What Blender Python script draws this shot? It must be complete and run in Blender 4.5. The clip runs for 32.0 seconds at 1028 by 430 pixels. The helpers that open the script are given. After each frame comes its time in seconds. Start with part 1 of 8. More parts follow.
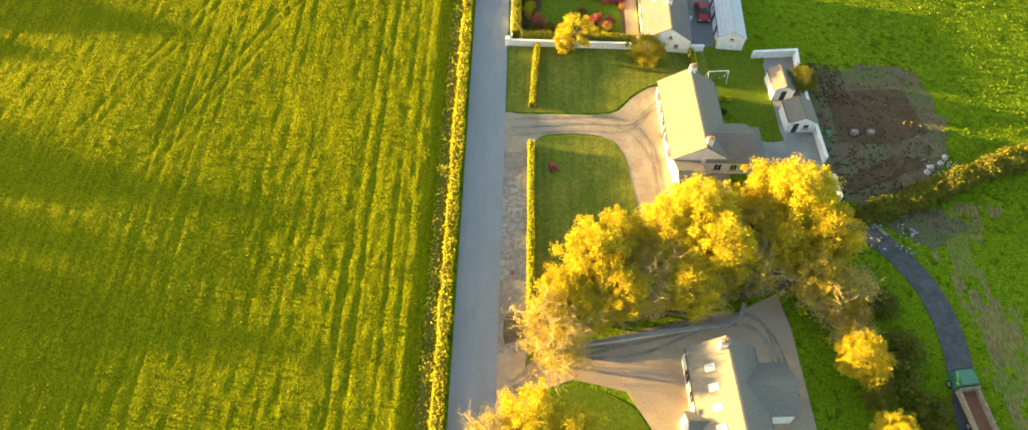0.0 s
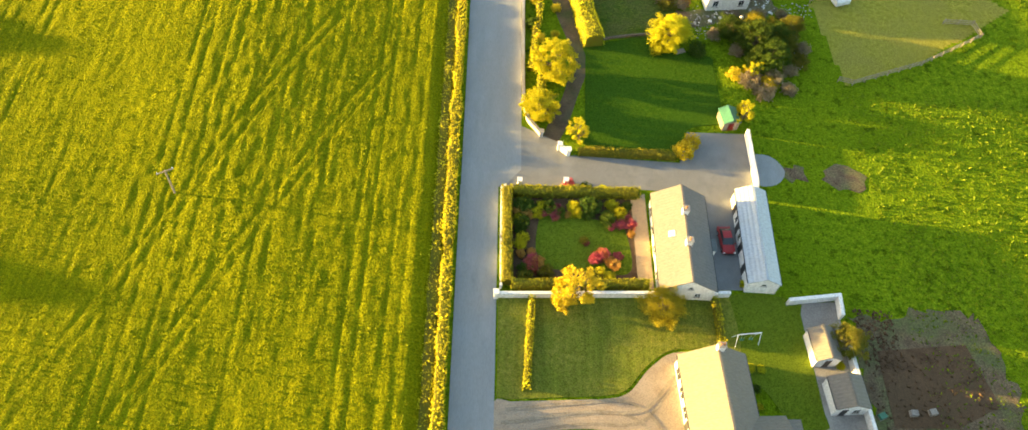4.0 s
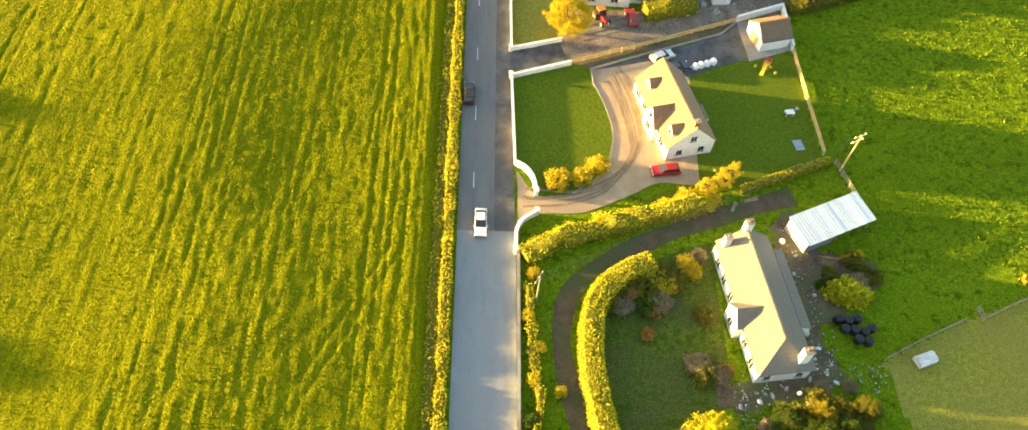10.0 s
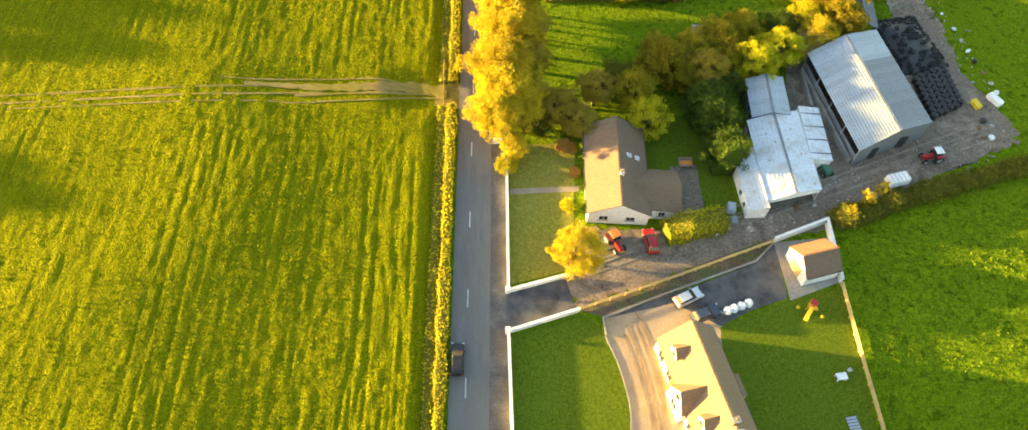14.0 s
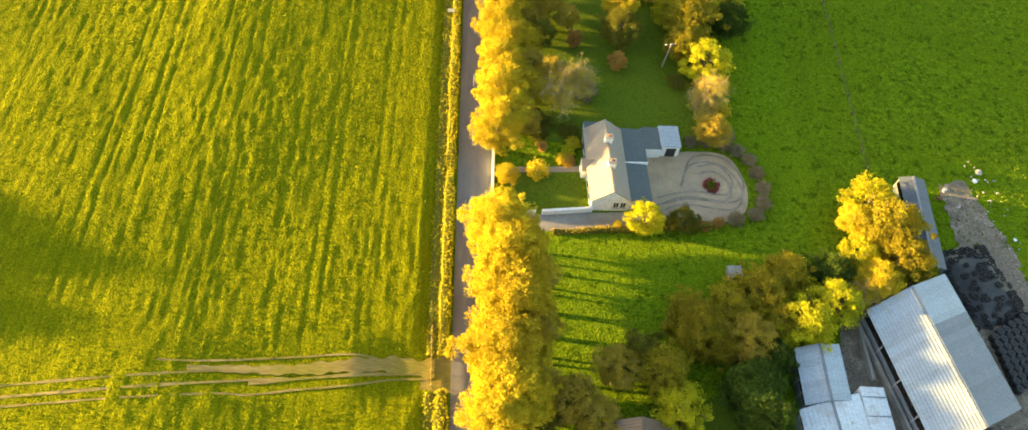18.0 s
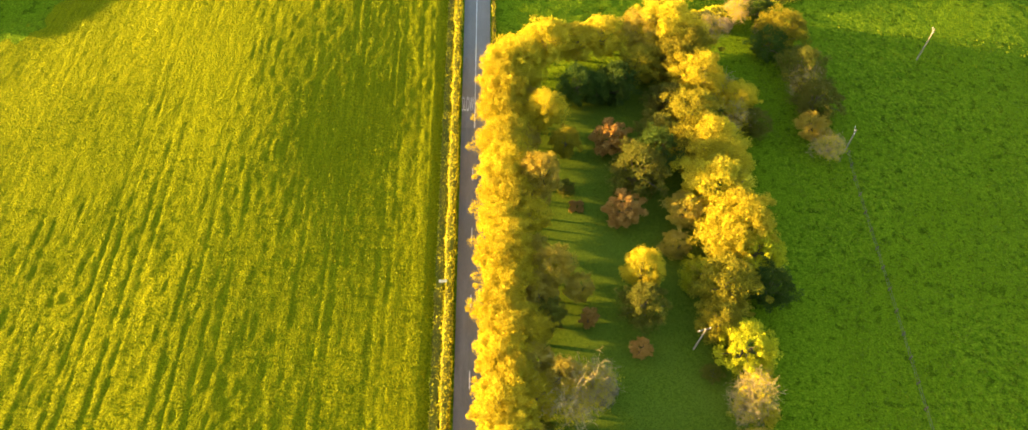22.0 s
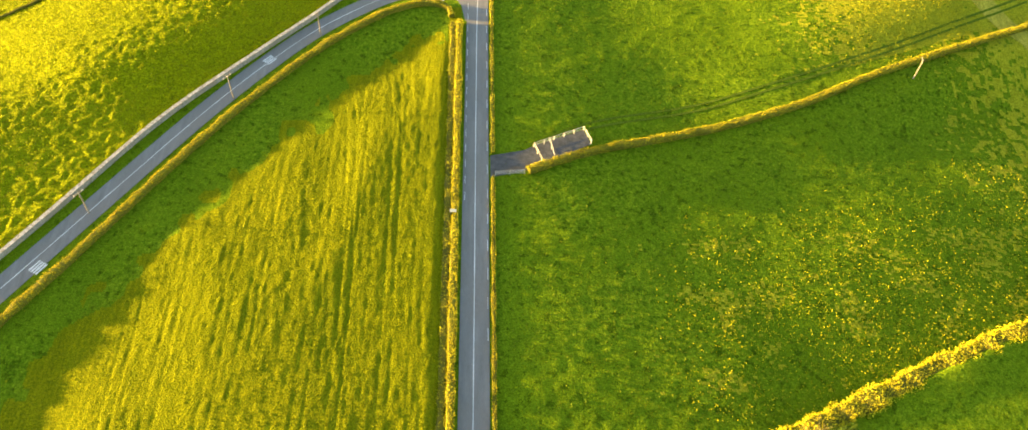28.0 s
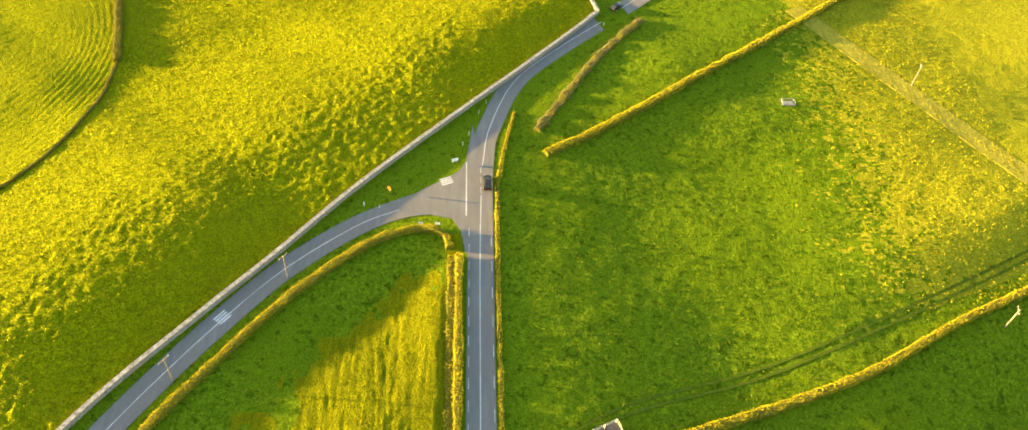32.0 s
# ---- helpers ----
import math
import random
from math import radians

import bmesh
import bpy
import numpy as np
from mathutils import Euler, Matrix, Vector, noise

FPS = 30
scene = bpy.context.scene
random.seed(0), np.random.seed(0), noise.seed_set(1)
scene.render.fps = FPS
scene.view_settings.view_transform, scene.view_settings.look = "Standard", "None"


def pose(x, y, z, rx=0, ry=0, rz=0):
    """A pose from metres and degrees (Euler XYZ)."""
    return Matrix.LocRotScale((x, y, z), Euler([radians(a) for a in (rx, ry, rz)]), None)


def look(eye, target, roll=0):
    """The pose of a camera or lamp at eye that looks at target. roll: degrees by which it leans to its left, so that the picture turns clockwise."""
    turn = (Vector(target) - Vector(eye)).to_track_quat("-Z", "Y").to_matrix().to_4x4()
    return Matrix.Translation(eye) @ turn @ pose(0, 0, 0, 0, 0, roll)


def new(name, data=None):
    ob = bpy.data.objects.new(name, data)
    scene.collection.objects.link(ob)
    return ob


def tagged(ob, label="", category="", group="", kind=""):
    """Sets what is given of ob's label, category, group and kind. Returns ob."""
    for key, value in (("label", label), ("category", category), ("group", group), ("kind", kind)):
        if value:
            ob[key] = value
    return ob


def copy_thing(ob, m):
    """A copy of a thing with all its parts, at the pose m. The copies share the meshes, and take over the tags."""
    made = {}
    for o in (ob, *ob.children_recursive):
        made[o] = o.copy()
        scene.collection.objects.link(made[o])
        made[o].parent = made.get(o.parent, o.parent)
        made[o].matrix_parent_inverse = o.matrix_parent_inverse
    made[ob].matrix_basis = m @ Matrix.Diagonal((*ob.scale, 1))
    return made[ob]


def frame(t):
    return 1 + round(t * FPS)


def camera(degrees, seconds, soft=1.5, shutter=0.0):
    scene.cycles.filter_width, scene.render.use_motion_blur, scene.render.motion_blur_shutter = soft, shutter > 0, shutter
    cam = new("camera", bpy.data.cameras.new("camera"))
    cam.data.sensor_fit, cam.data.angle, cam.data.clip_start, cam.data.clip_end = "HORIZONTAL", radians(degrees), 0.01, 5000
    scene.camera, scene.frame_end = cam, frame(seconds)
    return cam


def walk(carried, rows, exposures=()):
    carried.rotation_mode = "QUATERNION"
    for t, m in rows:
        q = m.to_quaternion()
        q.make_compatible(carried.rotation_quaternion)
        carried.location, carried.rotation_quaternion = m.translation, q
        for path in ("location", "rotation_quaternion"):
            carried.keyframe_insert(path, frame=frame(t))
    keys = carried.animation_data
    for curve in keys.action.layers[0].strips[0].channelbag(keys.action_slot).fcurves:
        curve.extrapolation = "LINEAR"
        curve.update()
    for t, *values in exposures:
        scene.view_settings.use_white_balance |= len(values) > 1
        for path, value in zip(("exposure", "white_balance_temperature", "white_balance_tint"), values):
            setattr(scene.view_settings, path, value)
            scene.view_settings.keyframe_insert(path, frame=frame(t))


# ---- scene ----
cam = camera(64.0, 32.0, soft=1.5)
# seconds, x, y, z, yaw, pitch, roll
ROWS = [
    (0, 2.11, 0.00, 86.69, -4.36, -54.91, 6.68),
    (1, 1.96, 10.11, 87.85, -4.52, -54.96, 6.55),
    (2, 1.66, 20.94, 89.03, -4.98, -55.28, 6.82),
    (3, 1.35, 31.77, 90.10, -5.42, -55.53, 7.14),
    (4, 1.14, 42.35, 91.06, -5.70, -55.62, 7.33),
    (5, 1.06, 52.65, 91.97, -5.81, -55.55, 7.35),
    (6, 1.09, 62.82, 92.89, -5.78, -55.41, 7.21),
    (7, 1.21, 73.03, 93.88, -5.67, -55.27, 6.99),
    (8, 1.36, 83.43, 94.94, -5.56, -55.20, 6.76),
    (9, 1.49, 94.10, 96.09, -5.51, -55.24, 6.59),
    (10, 1.56, 105.09, 97.27, -5.56, -55.40, 6.53),
    (11, 1.52, 116.37, 98.43, -5.73, -55.65, 6.61),
    (12, 1.37, 127.84, 99.52, -6.00, -55.94, 6.82),
    (13, 1.10, 139.40, 100.47, -6.35, -56.19, 7.14),
    (14, 0.73, 150.95, 101.26, -6.73, -56.33, 7.52),
    (15, 0.30, 162.37, 101.86, -7.10, -56.31, 7.90),
    (16, -0.14, 173.61, 102.31, -7.40, -56.08, 8.23),
    (17, -0.54, 184.66, 102.66, -7.59, -55.62, 8.43),
    (18, -0.85, 195.55, 103.00, -7.63, -54.95, 8.47),
    (19, -1.01, 206.39, 103.45, -7.52, -54.10, 8.31),
    (20, -0.99, 217.32, 104.14, -7.26, -53.15, 7.95),
    (21, -0.79, 228.55, 105.18, -6.87, -52.18, 7.42),
    (22, -0.42, 240.25, 106.68, -6.39, -51.28, 6.75),
    (23, 0.07, 252.62, 108.70, -5.90, -50.56, 6.04),
    (24, 0.60, 265.81, 111.26, -5.44, -50.08, 5.36),
    (25, 1.07, 279.88, 114.28, -5.10, -49.87, 4.83),
    (26, 1.36, 294.80, 117.61, -4.92, -49.93, 4.54),
    (27, 1.33, 310.40, 120.99, -4.94, -50.18, 4.55),
    (28, 0.91, 326.40, 124.11, -5.18, -50.47, 4.90),
    (29, 0.04, 342.36, 126.56, -5.59, -50.61, 5.51),
    (30, -1.20, 357.74, 127.91, -6.09, -50.32, 6.22),
    (31, -2.59, 371.92, 127.74, -6.52, -49.31, 6.70),
    (32, -3.68, 384.32, 125.77, -6.67, -47.29, 6.44),
]
walk(cam, [(t, pose(x, y, z, 0, 0, yaw) @ pose(0, 0, 0, 90 + pitch) @ pose(0, 0, 0, 0, 0, roll)) for t, x, y, z, yaw, pitch, roll in ROWS], [(0, 2.98), (8, 3.02), (14, 3.05), (25, 3.03), (28, 2.98), (31, 2.95), (32, 2.93)])

# ---- world and sun ----
SUN_FROM = Vector((-0.985, 0.12, 0.0)).normalized()      # where the low evening sun stands
SUN_ELEV = radians(5.8)
world = bpy.data.worlds.new("evening_sky")
scene.world = world
world.use_nodes = True
wn = world.node_tree
sky = wn.nodes.new("ShaderNodeTexSky")
sky.sky_type = "NISHITA"
sky.sun_disc = False
sky.dust_density, sky.ozone_density = 1.2, 0.75
sky.sun_elevation = SUN_ELEV
sky.sun_rotation = math.atan2(SUN_FROM.x, SUN_FROM.y)
wn.nodes["Background"].inputs[1].default_value = 0.1
wn.links.new(sky.outputs[0], wn.nodes["Background"].inputs[0])
sun_data = bpy.data.lights.new("sun", "SUN")
sun_data.energy, sun_data.angle, sun_data.color = 5.0, radians(1.0), (1.0, 0.65, 0.19)
sun = new("sun", sun_data)
sun_dir = Vector((SUN_FROM.x * math.cos(SUN_ELEV), SUN_FROM.y * math.cos(SUN_ELEV), math.sin(SUN_ELEV)))
sun.matrix_world = look(sun_dir * 400 + Vector((0, 250, 0)), (0, 250, 0))

# ---- materials ----
MATS = {}


def nodes_of(name, rough=0.9, metal=0.0, spec=0.25):
    m = bpy.data.materials.new(name)
    m.use_nodes = True
    nt = m.node_tree
    b = nt.nodes["Principled BSDF"]
    b.inputs["Roughness"].default_value = rough
    b.inputs["Metallic"].default_value = metal
    b.inputs["Specular IOR Level"].default_value = spec
    MATS[name] = m
    return m, nt, b


def noise_tex(nt, scale, detail=4.0, stretch=(1, 1, 1), rough=0.6, turn=0.0):
    geo = nt.nodes.new("ShaderNodeNewGeometry")
    mp = nt.nodes.new("ShaderNodeMapping")
    mp.inputs["Scale"].default_value = stretch
    mp.inputs["Rotation"].default_value = (0, 0, turn)
    tx = nt.nodes.new("ShaderNodeTexNoise")
    tx.inputs["Scale"].default_value, tx.inputs["Detail"].default_value = scale, detail
    tx.inputs["Roughness"].default_value = rough
    nt.links.new(geo.outputs["Position"], mp.inputs["Vector"])
    nt.links.new(mp.outputs["Vector"], tx.inputs["Vector"])
    return tx.outputs["Fac"]


def ramp(nt, fac, lo, hi, a=0.35, b=0.65):
    r = nt.nodes.new("ShaderNodeValToRGB")
    r.color_ramp.elements[0].position, r.color_ramp.elements[1].position = a, b
    r.color_ramp.elements[0].color, r.color_ramp.elements[1].color = (*lo, 1), (*hi, 1)
    nt.links.new(fac, r.inputs["Fac"])
    return r.outputs["Color"]


def mixed(nt, fac, a, b, kind="MIX"):
    m = nt.nodes.new("ShaderNodeMix")
    m.data_type, m.blend_type = "RGBA", kind
    if isinstance(fac, float):
        m.inputs["Factor"].default_value = fac
    else:
        nt.links.new(fac, m.inputs["Factor"])
    for sock, v in ((m.inputs["A"], a), (m.inputs["B"], b)):
        if isinstance(v, tuple):
            sock.default_value = (*v, 1)
        else:
            nt.links.new(v, sock)
    return m.outputs["Result"]


def bumped(nt, b, heights):
    """heights: rows of (socket, metres); summed into one relief."""
    total = None
    for sock, d in heights:
        mul = nt.nodes.new("ShaderNodeMath")
        mul.operation = "MULTIPLY"
        mul.inputs[1].default_value = d
        nt.links.new(sock, mul.inputs[0])
        if total is None:
            total = mul.outputs[0]
        else:
            add = nt.nodes.new("ShaderNodeMath")
            add.operation = "ADD"
            nt.links.new(total, add.inputs[0])
            nt.links.new(mul.outputs[0], add.inputs[1])
            total = add.outputs[0]
    bump = nt.nodes.new("ShaderNodeBump")
    bump.inputs["Strength"].default_value = 1.0
    bump.inputs["Distance"].default_value = 1.0
    nt.links.new(total, bump.inputs["Height"])
    nt.links.new(bump.outputs["Normal"], b.inputs["Normal"])


def surface(name, c1, c2, scale=1.0, fine=9.0, c3=None, rough=0.9, relief=0.01, coarse_relief=0.0, metal=0.0, spec=0.25, stretch=(1, 1, 1), patch=0.12, grain=0.28):
    """A rough surface: two colours at one scale, a third in large patches, fine relief."""
    m, nt, b = nodes_of(name, rough, metal, spec)
    n1, n2, n3 = noise_tex(nt, scale, 5, stretch), noise_tex(nt, fine, 4, stretch), noise_tex(nt, patch, 3)
    col = ramp(nt, n1, c1, c2)
    lo, hi = 1 - grain, 1 + grain * 0.43
    grain = ramp(nt, n2, (lo, lo, lo), (hi, hi, hi))
    col = mixed(nt, 1.0, col, grain, "MULTIPLY")
    if c3:
        f = ramp(nt, n3, (0, 0, 0), (1, 1, 1), 0.42, 0.62)
        col = mixed(nt, f, col, mixed(nt, 1.0, c3, grain, "MULTIPLY"))
    nt.links.new(col, b.inputs["Base Color"])
    bumped(nt, b, [(n2, relief)] + ([(n1, coarse_relief)] if coarse_relief else []))
    return m


def grass(name, c1, c2, c3, lump=0.9, lump_h=0.35, fine=4.0, fine_h=0.1, streak=None, patch=0.05, clumps=False):
    """Grass seen from above: lumps that catch the low sun, blades, large patches; streak: (turn, across, along, metres) for drilled or mown lines."""
    m, nt, b = nodes_of(name, 0.95, 0.0, 0.02)
    n1, n2, n3 = noise_tex(nt, lump, 3), noise_tex(nt, fine, 3), noise_tex(nt, patch, 4)
    col = ramp(nt, n1, c1, c2, 0.38, 0.62)
    col = mixed(nt, ramp(nt, n3, (0, 0, 0), (1, 1, 1), 0.4, 0.65), col, c3)
    col = mixed(nt, 1.0, col, ramp(nt, n2, (0.5, 0.52, 0.5), (1.42, 1.4, 1.35), 0.3, 0.7), "MULTIPLY")
    hs = [(n1, lump_h), (n2, fine_h)]
    if streak:
        turn, across, along, d = streak
        s = noise_tex(nt, 1.0, 3, (across, along, 1), 0.55, turn)
        hs.append((s, d))
        col = mixed(nt, 1.0, col, ramp(nt, s, (0.86, 0.88, 0.86), (1.1, 1.08, 1.02), 0.4, 0.6), "MULTIPLY")
    if clumps:
        col = mixed(nt, 1.0, col, ramp(nt, noise_tex(nt, 0.55, 3), (0.58, 0.62, 0.6), (1, 1, 1), 0.36, 0.43), "MULTIPLY")
    nt.links.new(col, b.inputs["Base Color"])
    bumped(nt, b, hs)
    return m


def leafy(name, c1, c2, c3):
    """Leaves and needles: colour varies from leaf to leaf and from clump to clump."""
    m, nt, b = nodes_of(name, 0.7, 0.0, 0.1)
    geo = nt.nodes.new("ShaderNodeNewGeometry")
    info = nt.nodes.new("ShaderNodeObjectInfo")
    col = ramp(nt, geo.outputs["Random Per Island"], c1, c2, 0.1, 0.9)
    n = noise_tex(nt, 0.55, 2)
    col = mixed(nt, ramp(nt, n, (0, 0, 0), (1, 1, 1), 0.42, 0.62), col, c3)
    tone = ramp(nt, info.outputs["Random"], (0.85, 0.82, 0.8), (1.1, 1.12, 1.1), 0.0, 1.0)
    col = mixed(nt, 1.0, col, tone, "MULTIPLY")
    nt.links.new(col, b.inputs["Base Color"])
    tr = nt.nodes.new("ShaderNodeBsdfTranslucent")
    nt.links.new(col, tr.inputs["Color"])
    mx = nt.nodes.new("ShaderNodeMixShader")
    mx.inputs[0].default_value = 0.33
    nt.links.new(b.outputs[0], mx.inputs[1])
    nt.links.new(tr.outputs[0], mx.inputs[2])
    nt.links.new(mx.outputs[0], nt.nodes["Material Output"].inputs["Surface"])
    return m


def plain(name, c, rough=0.5, metal=0.0, spec=0.4, vary=0.15, scale=3.0):
    """Paint, plastic or metal with faint dirt."""
    m, nt, b = nodes_of(name, rough, metal, spec)
    n = noise_tex(nt, scale, 5)
    lo, hi = tuple(v * (1 - vary) for v in c), tuple(min(1, v * (1 + vary * 0.5)) for v in c)
    nt.links.new(ramp(nt, n, lo, hi), b.inputs["Base Color"])
    return m


def ribbed(name, c, rust, pitch, turn, depth=0.03, rough=0.5, metal=0.0, stain=0.25, axis_scale=1.0):
    """Corrugated sheet or tile courses: ribs across the given turn, stains over it."""
    m, nt, b = nodes_of(name, rough, metal, 0.4)
    geo = nt.nodes.new("ShaderNodeTexCoord")
    mp = nt.nodes.new("ShaderNodeMapping")
    mp.inputs["Rotation"].default_value = (0, 0, turn)
    wv = nt.nodes.new("ShaderNodeTexWave")
    wv.inputs["Scale"].default_value = 0.314 / pitch * axis_scale
    wv.inputs["Distortion"].default_value = 0.3
    nt.links.new(geo.outputs["Object"], mp.inputs["Vector"])
    nt.links.new(mp.outputs["Vector"], wv.inputs["Vector"])
    n, n2 = noise_tex(nt, 0.5, 6), noise_tex(nt, 2.2, 5, (1, 3, 1))
    col = ramp(nt, n2, tuple(v * 0.8 for v in c), tuple(min(1, v * 1.1) for v in c))
    col = mixed(nt, ramp(nt, n, (0, 0, 0), (stain * 2, stain * 2, stain * 2), 0.5, 0.75), col, rust)
    info = nt.nodes.new("ShaderNodeObjectInfo")
    col = mixed(nt, 1.0, col, ramp(nt, info.outputs["Random"], (0.9, 0.895, 0.885), (1.07, 1.07, 1.07), 0.0, 1.0), "MULTIPLY")
    nt.links.new(col, b.inputs["Base Color"])
    bumped(nt, b, [(wv.outputs["Fac"], depth), (n2, 0.01)])
    return m


grass("crop_grass", (0.144, 0.163, 0.003), (0.24, 0.24, 0.004), (0.1747, 0.19, 0.003), 2.4, 0.42, 5.5, 0.3, (0.03, 1.6, 0.1, 0.05), 0.03)
grass("pasture", (0.08, 0.142, 0.004), (0.165, 0.232, 0.008), (0.118, 0.182, 0.005), 1.2, 0.3, 3.4, 0.25, None, 0.04, True)
grass("hill_pasture", (0.15, 0.18, 0.002), (0.29, 0.305, 0.003), (0.21, 0.23, 0.003), 1.6, 0.4, 3.4, 0.3, None, 0.05)
# yellow of the far hay field, also used for sunlight on the pasture
grass("hay_and_sunlit_meadow", (0.228, 0.24, 0.01), (0.3515, 0.345, 0.016), (0.285, 0.285, 0.013), 1.2, 0.3, 3.4, 0.3, None, 0.06)
grass("mown_hay", (0.32, 0.29, 0.03), (0.42, 0.37, 0.05), (0.36, 0.32, 0.04), 1.2, 0.1, 4.0, 0.1, (0.53, 1.2, 0.05, 0.03), 0.06)
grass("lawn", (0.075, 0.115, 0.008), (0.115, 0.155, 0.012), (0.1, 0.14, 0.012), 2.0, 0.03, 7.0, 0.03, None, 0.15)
# darker copy of lawn: the shade on it is put into the colour
grass("shade_tinted_lawn", (0.03, 0.075, 0.005), (0.05, 0.1, 0.007), (0.04, 0.088, 0.007), 2.0, 0.02, 7.0, 0.02, None, 0.15)
grass("dry_lawn", (0.13, 0.15, 0.02), (0.19, 0.19, 0.035), (0.12, 0.15, 0.02), 1.4, 0.06, 6.0, 0.05, (0.1, 1.2, 0.05, 0.01), 0.2)
grass("paddock_grass", (0.2, 0.2, 0.026), (0.28, 0.265, 0.045), (0.23, 0.215, 0.045), 1.4, 0.06, 6.0, 0.05, None, 0.15)
grass("rough_grass", (0.05, 0.095, 0.01), (0.11, 0.14, 0.018), (0.1, 0.11, 0.03), 1.1, 0.3, 4.0, 0.2, None, 0.2)
surface("asphalt_pale", (0.215, 0.23, 0.235), (0.26, 0.275, 0.28), 0.7, 14.0, (0.235, 0.245, 0.245), 0.75, 0.006, grain=0.12, stretch=(1, 0.15, 1))
surface("drive_tarmac", (0.155, 0.16, 0.16), (0.205, 0.21, 0.21), 0.5, 10.0, (0.175, 0.178, 0.175), 0.8, 0.008, grain=0.15)
surface("asphalt_dark", (0.14, 0.133, 0.125), (0.195, 0.186, 0.175), 0.7, 14.0, (0.165, 0.157, 0.147), 0.8, 0.006, grain=0.12, stretch=(1, 0.12, 1))
surface("asphalt_worn", (0.17, 0.163, 0.153), (0.23, 0.22, 0.207), 0.7, 12.0, (0.2, 0.187, 0.17), 0.8, 0.006, grain=0.12, stretch=(1, 0.12, 1))
surface("asphalt_new", (0.05, 0.051, 0.056), (0.09, 0.09, 0.094), 0.6, 8.0, (0.12, 0.118, 0.115), 0.8, 0.006, patch=0.35)
surface("gravel", (0.27, 0.21, 0.15), (0.4, 0.325, 0.24), 0.5, 7.0, (0.31, 0.255, 0.19), 0.95, 0.03)
surface("sandy_gravel", (0.34, 0.25, 0.15), (0.48, 0.36, 0.225), 0.4, 7.0, (0.35, 0.27, 0.19), 0.95, 0.03)
surface("pebbles", (0.2, 0.17, 0.13), (0.42, 0.38, 0.32), 1.6, 5.0, (0.22, 0.19, 0.15), 0.95, 0.06)
surface("shoulder_grit", (0.1, 0.09, 0.08), (0.19, 0.17, 0.15), 0.5, 5.0, (0.12, 0.105, 0.09), 0.95, 0.03)
surface("twig_pale", (0.3, 0.22, 0.09), (0.45, 0.35, 0.15), 3.0, 10.0, None, 0.9, 0.01)
surface("sandy_pressed", (0.22, 0.155, 0.09), (0.32, 0.235, 0.145), 0.5, 7.0, None, 0.95, 0.02)
surface("gravel_pressed", (0.2, 0.165, 0.12), (0.31, 0.265, 0.2), 0.5, 7.0, None, 0.95, 0.02)
surface("concrete", (0.26, 0.25, 0.23), (0.36, 0.35, 0.32), 0.4, 6.0, (0.22, 0.2, 0.18), 0.9, 0.01)
surface("yard_mud", (0.14, 0.108, 0.078), (0.31, 0.25, 0.19), 0.45, 2.5, (0.2, 0.16, 0.12), 0.9, 0.06, grain=0.4)
surface("soil", (0.075, 0.043, 0.022), (0.125, 0.075, 0.04), 0.6, 5.0, (0.095, 0.06, 0.032), 0.95, 0.08, 0.1)
surface("trodden_earth", (0.1, 0.07, 0.042), (0.19, 0.14, 0.085), 0.5, 4.0, (0.11, 0.12, 0.045), 0.95, 0.08, 0.1, patch=0.25, grain=0.4)
surface("grassy_dirt", (0.17, 0.118, 0.05), (0.22, 0.185, 0.045), 0.5, 4.0, (0.13, 0.17, 0.015), 0.95, 0.08, 0.1, stretch=(1, 0.3, 1), patch=0.22, grain=0.4)
surface("dirt_track", (0.085, 0.06, 0.036), (0.14, 0.1, 0.06), 0.6, 4.0, (0.07, 0.085, 0.03), 0.95, 0.05)
surface("straw_track", (0.22, 0.165, 0.05), (0.35, 0.265, 0.085), 0.6, 4.0, (0.22, 0.19, 0.03), 0.95, 0.06, stretch=(0.2, 2, 1))
surface("lane_cinder", (0.06, 0.06, 0.06), (0.1, 0.1, 0.1), 0.7, 6.0, None, 0.9, 0.03)
surface("white_render", (0.7, 0.69, 0.67), (0.82, 0.81, 0.79), 0.5, 5.0, (0.76, 0.75, 0.72), 0.85, 0.004)
surface("grey_render", (0.4, 0.38, 0.35), (0.52, 0.5, 0.46), 0.5, 5.0, (0.45, 0.42, 0.38), 0.9, 0.006)
surface("dry_stone", (0.2, 0.18, 0.15), (0.42, 0.39, 0.34), 2.0, 6.0, (0.28, 0.25, 0.2), 0.95, 0.06)
surface("bark", (0.1, 0.075, 0.05), (0.2, 0.16, 0.11), 3.0, 12.0, None, 0.95, 0.03)
surface("weathered_wood", (0.22, 0.18, 0.13), (0.34, 0.29, 0.22), 2.0, 12.0, None, 0.9, 0.01)
surface("pale_rail", (0.55, 0.52, 0.44), (0.7, 0.67, 0.58), 2.0, 10.0, None, 0.8, 0.01)
surface("bright_wood", (0.5, 0.36, 0.14), (0.62, 0.46, 0.2), 2.0, 10.0, None, 0.8, 0.01)
surface("black_plastic", (0.012, 0.012, 0.013), (0.03, 0.03, 0.032), 1.5, 6.0, None, 0.45, 0.03, spec=0.5)
surface("road_paint", (0.62, 0.62, 0.6), (0.78, 0.78, 0.76), 2.0, 10.0, (0.5, 0.5, 0.49), 0.7, 0.003)
surface("rubble", (0.2, 0.18, 0.16), (0.5, 0.48, 0.45), 1.5, 6.0, None, 0.95, 0.05)
